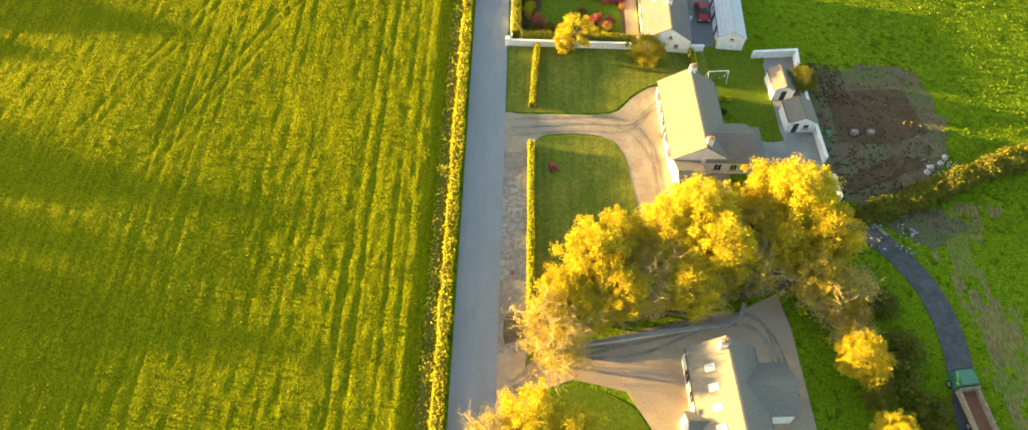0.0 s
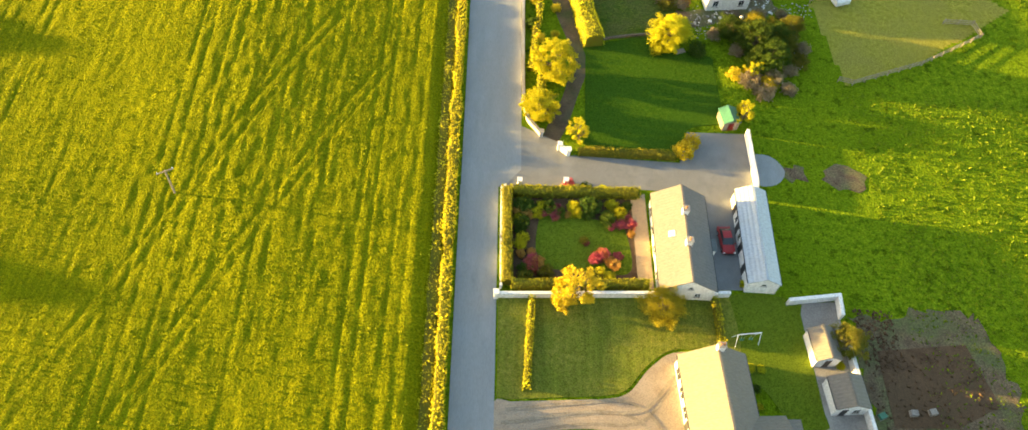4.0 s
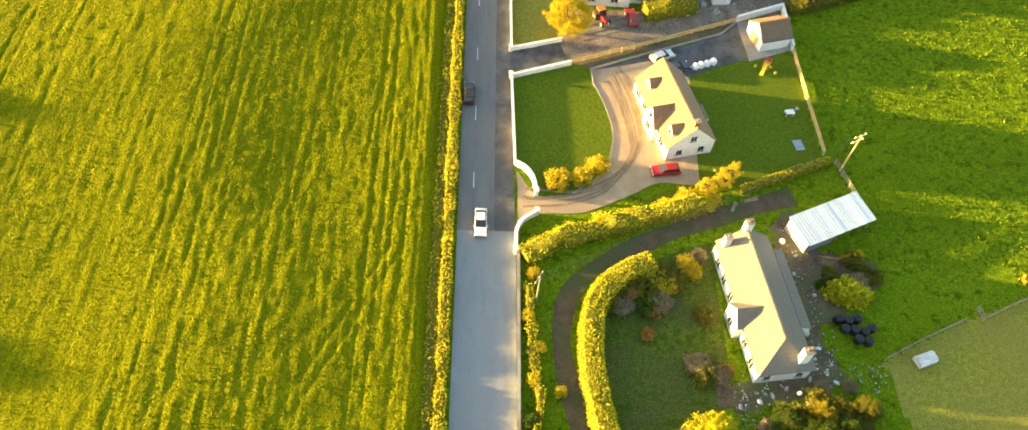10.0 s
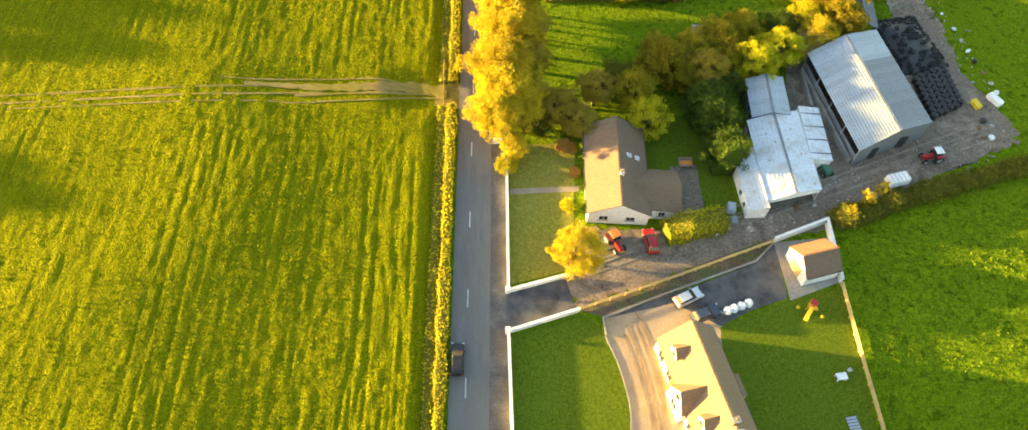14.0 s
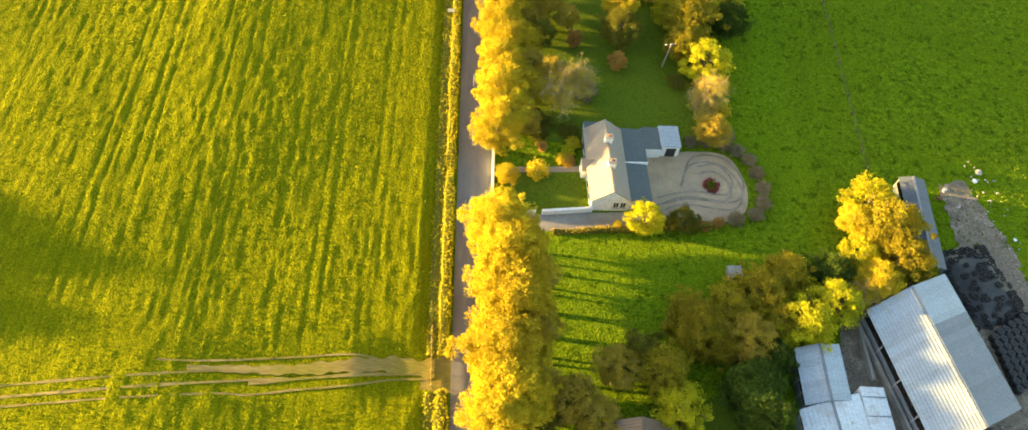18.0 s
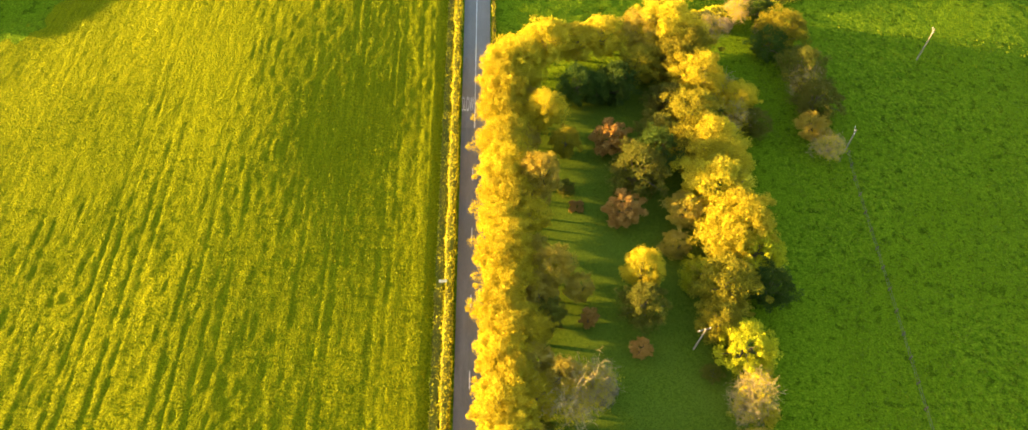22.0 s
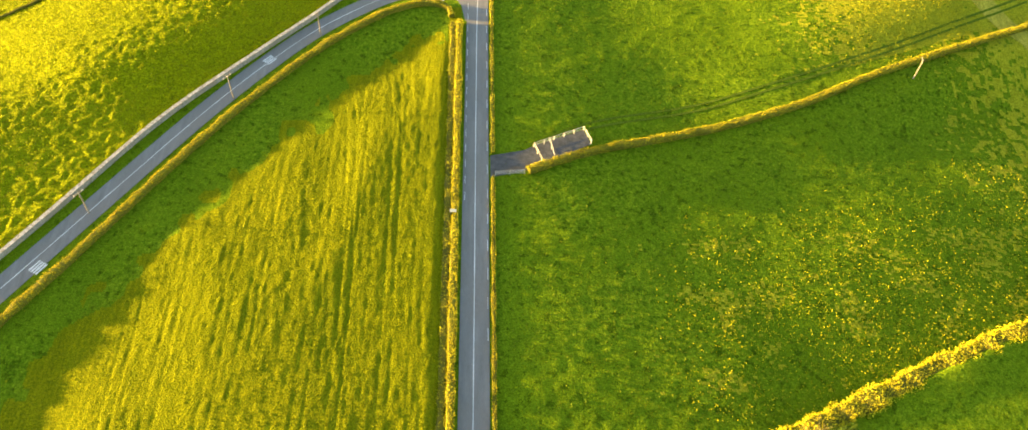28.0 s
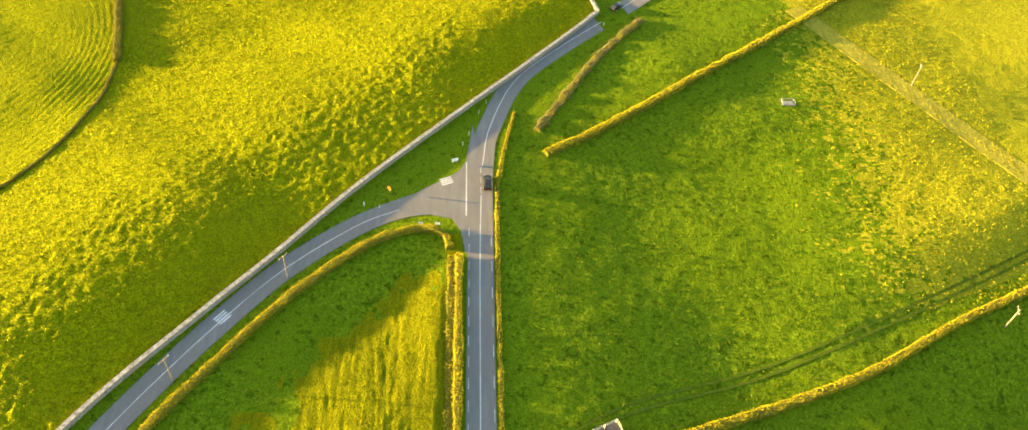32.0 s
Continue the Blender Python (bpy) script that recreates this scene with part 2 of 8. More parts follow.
ribbed("slate_courses", (0.158, 0.145, 0.122), (0.2, 0.175, 0.12), 0.45, radians(90), 0.02, 0.6)
ribbed("stained_slate", (0.27, 0.24, 0.195), (0.34, 0.22, 0.14), 0.45, radians(90), 0.02, 0.6, 0.0, 0.45)
ribbed("dark_slate", (0.13, 0.125, 0.12), (0.16, 0.15, 0.135), 0.45, radians(90), 0.02, 0.7)
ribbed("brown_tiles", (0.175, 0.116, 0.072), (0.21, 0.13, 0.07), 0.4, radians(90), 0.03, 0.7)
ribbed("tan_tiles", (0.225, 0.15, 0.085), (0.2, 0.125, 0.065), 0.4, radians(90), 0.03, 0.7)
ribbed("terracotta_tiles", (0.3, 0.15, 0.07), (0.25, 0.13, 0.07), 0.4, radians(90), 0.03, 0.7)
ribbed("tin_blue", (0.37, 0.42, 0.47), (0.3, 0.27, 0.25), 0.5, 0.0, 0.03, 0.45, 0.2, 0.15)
ribbed("tin_white", (0.62, 0.66, 0.7), (0.34, 0.22, 0.14), 0.6, 0.0, 0.03, 0.45, 0.15, 0.3)
ribbed("tin_pale", (0.6, 0.68, 0.74), (0.5, 0.52, 0.52), 0.5, 0.0, 0.02, 0.4, 0.15, 0.06)
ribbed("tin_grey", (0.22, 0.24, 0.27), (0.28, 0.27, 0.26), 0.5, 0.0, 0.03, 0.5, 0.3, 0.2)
plain("tin_dark", (0.1, 0.115, 0.14), 0.5, 0.2)
plain("felt_roof", (0.1, 0.115, 0.115), 0.9)
# pale colour stands for the sky reflected in the roof windows
plain("sky_reflection_glass", (0.4, 0.42, 0.46), 0.1, 0.0, 0.6)
plain("window_glass", (0.03, 0.035, 0.04), 0.08, 0.0, 0.6)
plain("white_plastic", (0.8, 0.8, 0.8), 0.4)
plain("dark_trim", (0.03, 0.03, 0.032), 0.5)
plain("red_paint", (0.33, 0.014, 0.014), 0.3, 0.0, 0.6)
plain("dark_red_paint", (0.2, 0.015, 0.012), 0.35, 0.0, 0.6)
plain("silver_paint", (0.6, 0.62, 0.65), 0.3, 0.4, 0.6)
plain("white_paint", (0.8, 0.8, 0.8), 0.3, 0.0, 0.6)
plain("black_paint", (0.02, 0.02, 0.022), 0.25, 0.0, 0.6)
plain("navy_paint", (0.03, 0.045, 0.08), 0.3, 0.0, 0.6)
plain("tyre_rubber", (0.02, 0.02, 0.02), 0.9)
plain("tail_lamp", (0.5, 0.02, 0.01), 0.3)
plain("head_lamp", (0.8, 0.8, 0.78), 0.15)
plain("green_sheet", (0.05, 0.16, 0.1), 0.5)
plain("orange_paint", (0.6, 0.2, 0.03), 0.5)
plain("yellow_paint", (0.7, 0.5, 0.02), 0.5)
plain("steel", (0.45, 0.46, 0.47), 0.45, 0.6)
plain("rust_stain", (0.42, 0.34, 0.22), 0.8)
plain("rust", (0.22, 0.1, 0.05), 0.9)
leafy("leaf_gold", (0.38, 0.3, 0.016), (0.7, 0.58, 0.026), (0.52, 0.42, 0.024))
leafy("leaf_straw", (0.4, 0.36, 0.012), (0.62, 0.56, 0.02), (0.48, 0.42, 0.016))
leafy("leaf_amber", (0.32, 0.235, 0.028), (0.56, 0.43, 0.04), (0.42, 0.325, 0.05))
leafy("leaf_turning", (0.16, 0.155, 0.012), (0.42, 0.345, 0.018), (0.3, 0.25, 0.015))
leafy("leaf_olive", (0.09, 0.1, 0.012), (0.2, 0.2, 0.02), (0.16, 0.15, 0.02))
leafy("leaf_lime", (0.24, 0.25, 0.01), (0.66, 0.61, 0.018), (0.46, 0.44, 0.014))
leafy("leaf_green", (0.04, 0.08, 0.01), (0.1, 0.15, 0.018), (0.07, 0.11, 0.012))
leafy("leaf_rust", (0.38, 0.21, 0.05), (0.56, 0.33, 0.08), (0.46, 0.27, 0.06))
leafy("leaf_pink", (0.35, 0.06, 0.1), (0.5, 0.12, 0.16), (0.3, 0.1, 0.06))
leafy("leaf_pale", (0.2, 0.16, 0.1), (0.34, 0.28, 0.18), (0.28, 0.22, 0.12))
leafy("grass_blade", (0.1344, 0.155, 0.003), (0.2304, 0.24, 0.005), (0.1728, 0.19, 0.004))
leafy("sunlit_tussock_blade", (0.3, 0.28, 0.007), (0.48, 0.44, 0.01), (0.38, 0.36, 0.008))
leafy("sunlit_crest_blade", (0.3, 0.32, 0.005), (0.5, 0.5, 0.008), (0.4, 0.41, 0.006))
leafy("meadow_blade", (0.08, 0.135, 0.006), (0.18, 0.225, 0.01), (0.125, 0.18, 0.008))
leafy("leaf_hedge", (0.2, 0.2, 0.015), (0.44, 0.41, 0.02), (0.3, 0.28, 0.02))


# ---- shape helpers ----
def mesh_ob(name, verts, faces, material, parent=None, label="", smooth=False, mats=None, idx=None):
    me = bpy.data.meshes.new(name)
    me.from_pydata(verts, [], faces)
    for mm in (mats or [material]):
        me.materials.append(MATS[mm])
    if idx is not None:
        me.polygons.foreach_set("material_index", idx)
    if smooth:
        me.polygons.foreach_set("use_smooth", [True] * len(me.polygons))
    ob = new(name, me)
    if parent:
        ob.parent = parent
    if label:
        tagged(ob, label)
    return ob


def part(name, bm, material, parent=None, label=""):
    me = bpy.data.meshes.new(name)
    bm.to_mesh(me)
    bm.free()
    me.materials.append(MATS[material])
    ob = new(name, me)
    if parent:
        ob.parent = parent
    if label:
        tagged(ob, label)
    return ob


def thing(name, x, y, z=0.0, turn=0.0, label="", category="", group="", kind=""):
    ob = new(name)
    ob.matrix_basis = pose(x, y, z, 0, 0, turn)
    ob.empty_display_size = 0.3
    return tagged(ob, label, category, group, kind)


def add_box(bm, x0, x1, y0, y1, z0, z1, bevel=0.0):
    vs = [bm.verts.new(v) for v in ((x0, y0, z0), (x1, y0, z0), (x1, y1, z0), (x0, y1, z0), (x0, y0, z1), (x1, y0, z1), (x1, y1, z1), (x0, y1, z1))]
    fs = [bm.faces.new([vs[i] for i in f]) for f in ((3, 2, 1, 0), (4, 5, 6, 7), (0, 1, 5, 4), (1, 2, 6, 5), (2, 3, 7, 6), (3, 0, 4, 7))]
    if bevel:
        bmesh.ops.bevel(bm, geom=list({e for f in fs for e in f.edges}), offset=bevel, segments=1, affect="EDGES")


def box(name, x0, x1, y0, y1, z0, z1, material, parent=None, label="", bevel=0.0):
    bm = bmesh.new()
    add_box(bm, x0, x1, y0, y1, z0, z1, bevel)
    return part(name, bm, material, parent, label)


def smooth_line(pts, step=1.0, closed=False):
    """A Catmull-Rom line through the points, at even steps."""
    p = [Vector((*q[:2], 0)) for q in pts]
    n = len(p)
    out = []
    for i in range(n if closed else n - 1):
        a, b = p[i], p[(i + 1) % n]
        z = p[(i - 1) % n] if closed or i else a * 2 - b
        c = p[(i + 2) % n] if closed or i + 2 < n else b * 2 - a
        k = max(1, int((b - a).length / step))
        for j in range(k):
            w = j / k
            out.append(0.5 * ((2 * a) + (b - z) * w + (2 * z - 5 * a + 4 * b - c) * w * w + (3 * a - z - 3 * b + c) * w ** 3))
    if not closed:
        out.append(p[-1])
    return out


def straight_line(pts, step=1.0):
    out = []
    for a, b in zip(pts, pts[1:]):
        a, b = Vector((*a[:2], 0)), Vector((*b[:2], 0))
        k = max(1, int((b - a).length / step))
        out += [a.lerp(b, j / k) for j in range(k)]
    return out + [Vector((*pts[-1][:2], 0))]


def sides(line):
    """The way to the left at each point of a line."""
    out = []
    for i in range(len(line)):
        d = line[min(i + 1, len(line) - 1)] - line[max(i - 1, 0)]
        out.append(Vector((-d.y, d.x, 0)).normalized())
    return out


def ss(a, b, v):
    t = np.clip((np.asarray(v, float) - a) / (b - a), 0, 1)
    return t * t * (3 - 2 * t)


WAVES = [(0.043, 0.021, 0.3, 0.34), (-0.031, 0.052, 1.7, 0.3), (0.09, 0.035, 4.1, 0.16), (0.055, -0.085, 2.2, 0.16), (0.17, 0.11, 0.9, 0.07), (0.14, -0.2, 5.0, 0.06)]


LANE_X = (-400, -150, -98, -74, -62, -52, -41.6, -31.6, -20, -11, -4)
LANE_Y = (-150, 278, 368, 409.5, 431.6, 449.6, 465.4, 478.6, 490, 494.6, 494)
STONE_X = (-400, -153, -104.5, -79.8, -63.4, -48.4, -37, -22.4, -2, 14, 32.6, 34.6)
STONE_Y = (-127, 296, 379, 421.6, 451.5, 472.2, 487, 506.8, 531, 549.4, 571.6, 578)


BANK_X = (8, 17, 46, 68, 101, 150, 400)
BANK_Y = (354, 360, 377, 387, 401, 417, 500)


def past_bank(x, y):
    """Metres north of the hedge bank behind the gardens."""
    return y - np.interp(x, BANK_X, BANK_Y)


def past_lane(x, y):
    """Metres north of the side road's hedge."""
    return y - np.interp(x, LANE_X, LANE_Y)


def past_stones(x, y):
    """Metres north of the dry stone wall."""
    return np.where(x < 34.6, y - np.interp(x, STONE_X, STONE_Y), -50.0)


def headland(x, y):
    """Metres in from the side road's hedge, across the unploughed edge of the drilled field."""
    return -past_lane(x, y) * (0.55 + 0.45 * ss(-30, -12, x)) + 1.6 * np.sin(0.31 * x + 0.1 * y) + 1.2 * np.sin(0.13 * x - 0.37 * y) - 0.8


def height(x, y):
    """The lie of the land: level along the road and the gardens, gently rolling fields, a hill beyond the stone wall in the north-west."""
    x, y = np.asarray(x, float), np.asarray(y, float)
    roll = sum(a * np.sin(kx * x + ky * y + p) for kx, ky, p, a in WAVES)
    west = ss(5, 35, -x)
    flat_to = 66 + 22 * ss(200, 225, y) - 24 * ss(262, 285, y) - 50 * ss(352, 400, y)
    east = ss(0, 40, x - flat_to)
    u, v = x + 37.0, y - 486.5
    s, d = u * 0.63 + v * 0.777, -u * 0.777 + v * 0.63
    near_branch = ss(-16, -3, past_lane(x, y)) * (1 - ss(3, 20, past_stones(x, y))) * (1 - ss(-3, 20, x))
    z = roll * np.maximum(west, east) * (1 - near_branch) * (1 - 0.7 * ss(495, 505, y) * ss(-40, -10, x) * (1 - ss(10, 60, x)))
    ridge = np.clip(44 - np.maximum(0, s - 40) * 0.2, 22, 44)
    q = d / ridge
    steep = 0.5 + 0.5 * (ss(-56, -42, s) * (1 - ss(0, 15, s)) + ss(50, 65, s))
    hill = (ridge / 44) * (2.1 * steep * ss(0.0, 0.5, q) - 7.0 * ss(0.52, 1.75, q)) * ss(-200, -90, s)
    edge = headland(x, y)
    dip = -1.4 * ss(1, 12, edge) * (1 - ss(13, 48, edge)) * ss(3, 14, -x) * ss(330, 380, y)
    n = past_bank(x, y)
    fall = (-3.0 * ss(4, 60, x) + 0.06 * np.clip(x - 66, 0, 120) * ss(450, 470, y - 0.4 * x + 10) - 0.075 * np.clip(x - 50, 0, 100) * (1 - ss(425, 445, y - 0.4 * x + 10))) * ss(0.3, 4, n) * (1 - ss(508, 540, y))
    fall = fall - 0.06 * np.clip(x - 72, 0, 120) * ss(264, 300, y) * (1 - ss(-8, 2, n))
    west_x = np.clip(-x, 0, 140)
    crown = (1.85 * ss(6, 41, west_x) - 0.035 * np.clip(west_x - 41, 0, 100)) * (0.45 + 0.55 * ss(220, 290, y)) * (1 - 0.65 * ss(330, 400, y)) * ss(90, 150, y) * (1 - ss(-60, -20, past_lane(x, y)))
    tilt = 4.5 * ss(3, 80, west_x) * (1 - ss(20, 110, y))
    bank = 0.8 * ss(2.2, 5.5, -x) * ss(8, 30, -past_lane(x, y)) * (1 - 0.9 * (1 - ss(2, 7, np.abs(y - 240.5))) * ss(-14, -6, x))
    return z + hill + fall + crown + tilt + bank + dip


def ribbon(name, pts, width, z, material, label="", curved=True, step=1.5, kind="structure", category="", thick=0.05, follow=False, widths=None):
    """A strip of paving along a line, with a thin edge."""
    line = smooth_line(pts, step) if curved else straight_line(pts, step)
    side = sides(line)
    verts, faces = [], []
    for i, (p, s) in enumerate(zip(line, side)):
        w = (widths(i / (len(line) - 1)) if widths else width) / 2
        a, b = p + s * w, p - s * w
        za, zb = (float(height(a.x, a.y)), float(height(b.x, b.y))) if follow else (0, 0)
        verts += [(a.x, a.y, za + z - thick), (a.x, a.y, za + z), (b.x, b.y, zb + z), (b.x, b.y, zb + z - thick)]
    for i in range(len(line) - 1):
        k = 4 * i
        faces += [(k, k + 4, k + 5, k + 1), (k + 1, k + 5, k + 6, k + 2), (k + 2, k + 6, k + 7, k + 3)]
    ob = mesh_ob(name, verts, faces, material)
    return tagged(ob, label, category, "", kind)


def sheet(name, pts, z, material, label="", curved=False, kind="structure", category="", thick=0.06, rag=0.0):
    """A level patch of ground with an edge, inside a closed outline; rag: how far the edge frays, in metres."""
    if curved:
        near = []
        for a, b in zip(pts, list(pts[1:]) + [pts[0]]):
            a, b = Vector(a), Vector(b)
            near.append(tuple(a))
            if (b - a).length > 9:
                near += [tuple(a + (b - a).normalized() * 2.0), tuple(b - (b - a).normalized() * 2.0)]
        pts = near
    line = smooth_line(pts, 0.8, True) if curved else [Vector((*p, 0)) for p in pts]
    if rag:
        line = [p + Vector((noise.noise((p.x * 0.9, p.y * 0.9, 3.0)), noise.noise((p.x * 0.9, p.y * 0.9, 8.0)), 0)) * rag * 2 for p in line]
    bm = bmesh.new()
    top = [bm.verts.new((p.x, p.y, z)) for p in line]
    low = [bm.verts.new((p.x, p.y, z - thick)) for p in line]
    f = bm.faces.new(top)
    f.normal_update()
    if f.normal.z < 0:
        f.normal_flip()
    n = len(top)
    for i in range(n):
        bm.faces.new((top[i], low[i], low[(i + 1) % n], top[(i + 1) % n]))
    bmesh.ops.triangulate(bm, faces=[f])
    bmesh.ops.recalc_face_normals(bm, faces=bm.faces)
    ob = part(name, bm, material)
    return tagged(ob, label, category, "", kind)


def wall_run(name, pts, thick, high, material, label, cap=None, curved=False, piers=(), category="wall"):
    """A garden wall along a line: body, coping, square piers."""
    th = thing(name, pts[0][0], pts[0][1], 0, 0, label, category)
    line = smooth_line(pts, 0.8) if curved else [Vector((*p, 0)) for p in pts]
    o = line[0].copy()
    line = [p - o for p in line]
    if not curved:
        side = []
        segs = [(b - a).normalized() for a, b in zip(line, line[1:])]
        for i in range(len(line)):
            d = segs[max(i - 1, 0)] + segs[min(i, len(segs) - 1)]
            d.normalize()
            c = max(0.5, d.dot(segs[max(i - 1, 0)]))
            side.append(Vector((-d.y, d.x, 0)) / c)
    else:
        side = sides(line)

    def run(w, z0, z1):
        verts, faces = [], []
        for p, s in zip(line, side):
            a, b = p + s * w / 2, p - s * w / 2
            verts += [(a.x, a.y, z0), (a.x, a.y, z1), (b.x, b.y, z1), (b.x, b.y, z0)]
        for i in range(len(line) - 1):
            k = 4 * i
            faces += [(k, k + 4, k + 5, k + 1), (k + 1, k + 5, k + 6, k + 2), (k + 2, k + 6, k + 7, k + 3)]
        k = 4 * (len(line) - 1)
        faces += [(0, 1, 2, 3), (k + 3, k + 2, k + 1, k)]
        return verts, faces

    mesh_ob("wall_body", *run(thick, 0, high), material, th)
    if cap:
        mesh_ob("coping", *run(thick + 0.1, high, high + 0.07), cap, th)
    for x, y in piers:
        box("pier", x - o.x - 0.28, x - o.x + 0.28, y - o.y - 0.28, y - o.y + 0.28, 0, high + 0.35, material, th, "", 0.03)
        box("pier_cap", x - o.x - 0.36, x - o.x + 0.36, y - o.y - 0.36, y - o.y + 0.36, high + 0.35, high + 0.45, cap or material, th)
    return th


# ---- the land ----
# tractor lines in the drilled field
TRACKS = [((-8, 166), (-30, 118), (-52, 62)), ((-12, 130), (-26, 100), (-40, 64)), ((-8.5, 232), (-9.6, 214), (-7.4, 196), (-9, 150)), ((-20, 400), (-24, 455), (-30, 470)), ((-13, 410), (-14, 450), (-17, 478)), ((-9, 232), (-12, 222), (-11.4, 205), (-13, 180))]
rw = random.Random(8)
x = -7.0
while x > -74:
    b1, b2, b3 = rw.uniform(-0.7, 0.7), rw.uniform(-0.7, 0.7), rw.uniform(-1.0, 1.0)
    TRACKS.append(((x, rw.uniform(-10, 30)), (x + b1, 90), (x + b2, 165), (x + b3 * 0.6, 231)))
    far = min(470, 392 + (x + 72) * 1.55)
    TRACKS.append(((x, 246), (x + b2, 320), (x * 1.05 + b3, far - 30), (x * 1.08, far)))
    x -= rw.uniform(4.5, 10.5)
RUTS = [smooth_line([(x + off, y) for x, y in tr], 1.6) for tr in TRACKS for off in (-0.9, 0.9)]
LATTICE = np.random.default_rng(77).random((256, 256))


def lumps(x, y, seed=0):
    """Smooth random relief between 0 and 1, one lump to a unit."""
    x, y = x + seed * 17.3, y + seed * 9.7
    xi, yi = np.floor(x).astype(int), np.floor(y).astype(int)
    u, v = x - xi, y - yi
    u, v = u * u * (3 - 2 * u), v * v * (3 - 2 * v)
    a, b = LATTICE[xi % 256, yi % 256], LATTICE[(xi + 1) % 256, yi % 256]
    c, d = LATTICE[xi % 256, (yi + 1) % 256], LATTICE[(xi + 1) % 256, (yi + 1) % 256]
    return (a * (1 - u) + b * u) * (1 - v) + (c * (1 - u) + d * u) * v


def relief(x, y):
    """Tussocks and drilled lines of the crop field, wheel ruts, lumps of the pastures."""
    swell = 0.45 + 0.8 * lumps(x / 17, y / 26, 3)
    crop = 0.1 * lumps(x / 0.62, y / 2.6, 12) + 0.085 * lumps(x / 0.7, y / 1.2) + 0.035 * lumps(x / 2.3, y / 4.2, 1) + 0.04 * lumps(x / 0.8, y / 11, 2)
    crop = crop * swell
    for i, line in enumerate(RUTS):
        deep = 0.6 if i < 12 else 0.3 + 0.45 * ((i // 2) * 0.618 % 1.0) ** 1.5
        ly, lx = np.array([p.y for p in line]), np.array([p.x for p in line])
        o = np.argsort(ly)
        d = x - np.interp(y, ly[o], lx[o], left=1e6, right=1e6)
        slope = 1 / math.hypot(1.0, (lx[-1] - lx[0]) / (ly[-1] - ly[0]))
        d = d * slope
        near = np.abs(d) < 1.6
        dn = d[near]
        crop[near] = crop[near] * (1 - 0.75 * min(1, deep) * np.exp(-(dn / 0.3) ** 2)) + deep * (0.03 * np.exp(-((dn - 0.32) / 0.16) ** 2) - 0.03 * np.exp(-(dn / 0.19) ** 2)) * (0.6 + 0.8 * lumps(x[near] / 3, y[near] / 9, 5))
    crop *= (0.3 + 0.7 * ss(11, 16, headland(x, y))) * ss(3.0, 4.6, -x) * ss(1.2, 3.5, -past_lane(x, y)) * (1 - 0.8 * (1 - ss(1.5, 4.5, np.abs(y - 240))) * ss(-45, -25, x))
    crest = 0.63 * (y - 486.5) - 0.777 * (x + 37.0)
    hill = (0.46 * lumps(x / 0.9, y / 1.05, 6) + 0.12 * lumps(x / 2.2, y / 2.5, 7)) * (1 - 0.72 * ss(16, 42, crest))
    mown = ((x + 112) / 27) ** 2 + ((y - 552) / 50) ** 2
    rings = 0.03 * np.sin(np.sqrt(mown) * 120 + 3 * lumps(x / 9, y / 9, 9)) + 0.1 * lumps(x / 1.2, y / 1.2, 4)
    hill = np.where(mown < 1, rings, hill * ss(1.0, 1.15, mown)) * ss(1.0, 3.5, past_stones(x, y))
    road_x = np.interp(y, (510, 529, 545, 559.6, 573, 597, 660), (3, 5.8, 12.2, 24.7, 38, 60, 110))
    tuft = 0.15 * lumps(x / 1.3, y / 1.3, 10) + 0.07 * lumps(x / 3.6, y / 3.3, 11)
    bank = past_bank(x, y)
    north = ss(1.5, 4, bank) * ss(6.5, 9, x - road_x) * (1 - (1 - ss(4, 7, np.abs(y - 446))) * (1 - ss(27, 31, x))) * (0.1 + 0.9 * ss(3, 5, np.abs(0.863 * x + 0.505 * y - 373.1)))
    flat_to = 66 + 22 * ss(200, 225, y) - 24 * ss(262, 285, y)
    east = ss(0, 8, x - flat_to) * (1 - ss(-4, -1.5, bank)) * (1 - ss(126, 130, y) * (1 - ss(164, 168, y)) * (1 - ss(92, 96, x)))
    return crop + hill + tuft * np.maximum(north, 0.7 * east)


def axis(*runs):
    """Grid lines: (from, to, step) runs end to end, then ever wider ones out to the horizon."""
    out = [v for a, b, s in runs for v in np.linspace(a, b, max(1, round((b - a) / s)), endpoint=False)] + [runs[-1][1]]
    d, left, right = 2.0, [], []
    a, b = out[0], out[-1]
    while b < 2900:
        d *= 1.25
        a, b = a - d, b + d
        left.append(a)
        right.append(b)
    return np.array(left[::-1] + out + right)


gx = axis((-150, -132, 2.0), (-132, -98, 0.5), (-98, -2.5, 0.3), (-2.5, 8, 1.5), (8, 150, 0.75), (150, 190, 2.0))
gy = axis((-20, 14, 2.0), (14, 620, 0.55), (620, 660, 2.0))
GX, GY = np.meshgrid(gx, gy)
fade = 1 - ss(400, 900, np.abs(GX)) * 0.9
GZ = height(GX, GY) * fade - 0.03 + relief(GX, GY) * (1 - ss(200, 260, np.abs(GX)))
gverts = np.stack([GX, GY, GZ], -1).reshape(-1, 3)
nx, ny = len(gx), len(gy)
ii, jj = np.meshgrid(np.arange(nx - 1), np.arange(ny - 1))
k0 = (jj * nx + ii).ravel()
gfaces = np.stack([k0, k0 + 1, k0 + 1 + nx, k0 + nx], 1).astype(np.int32)
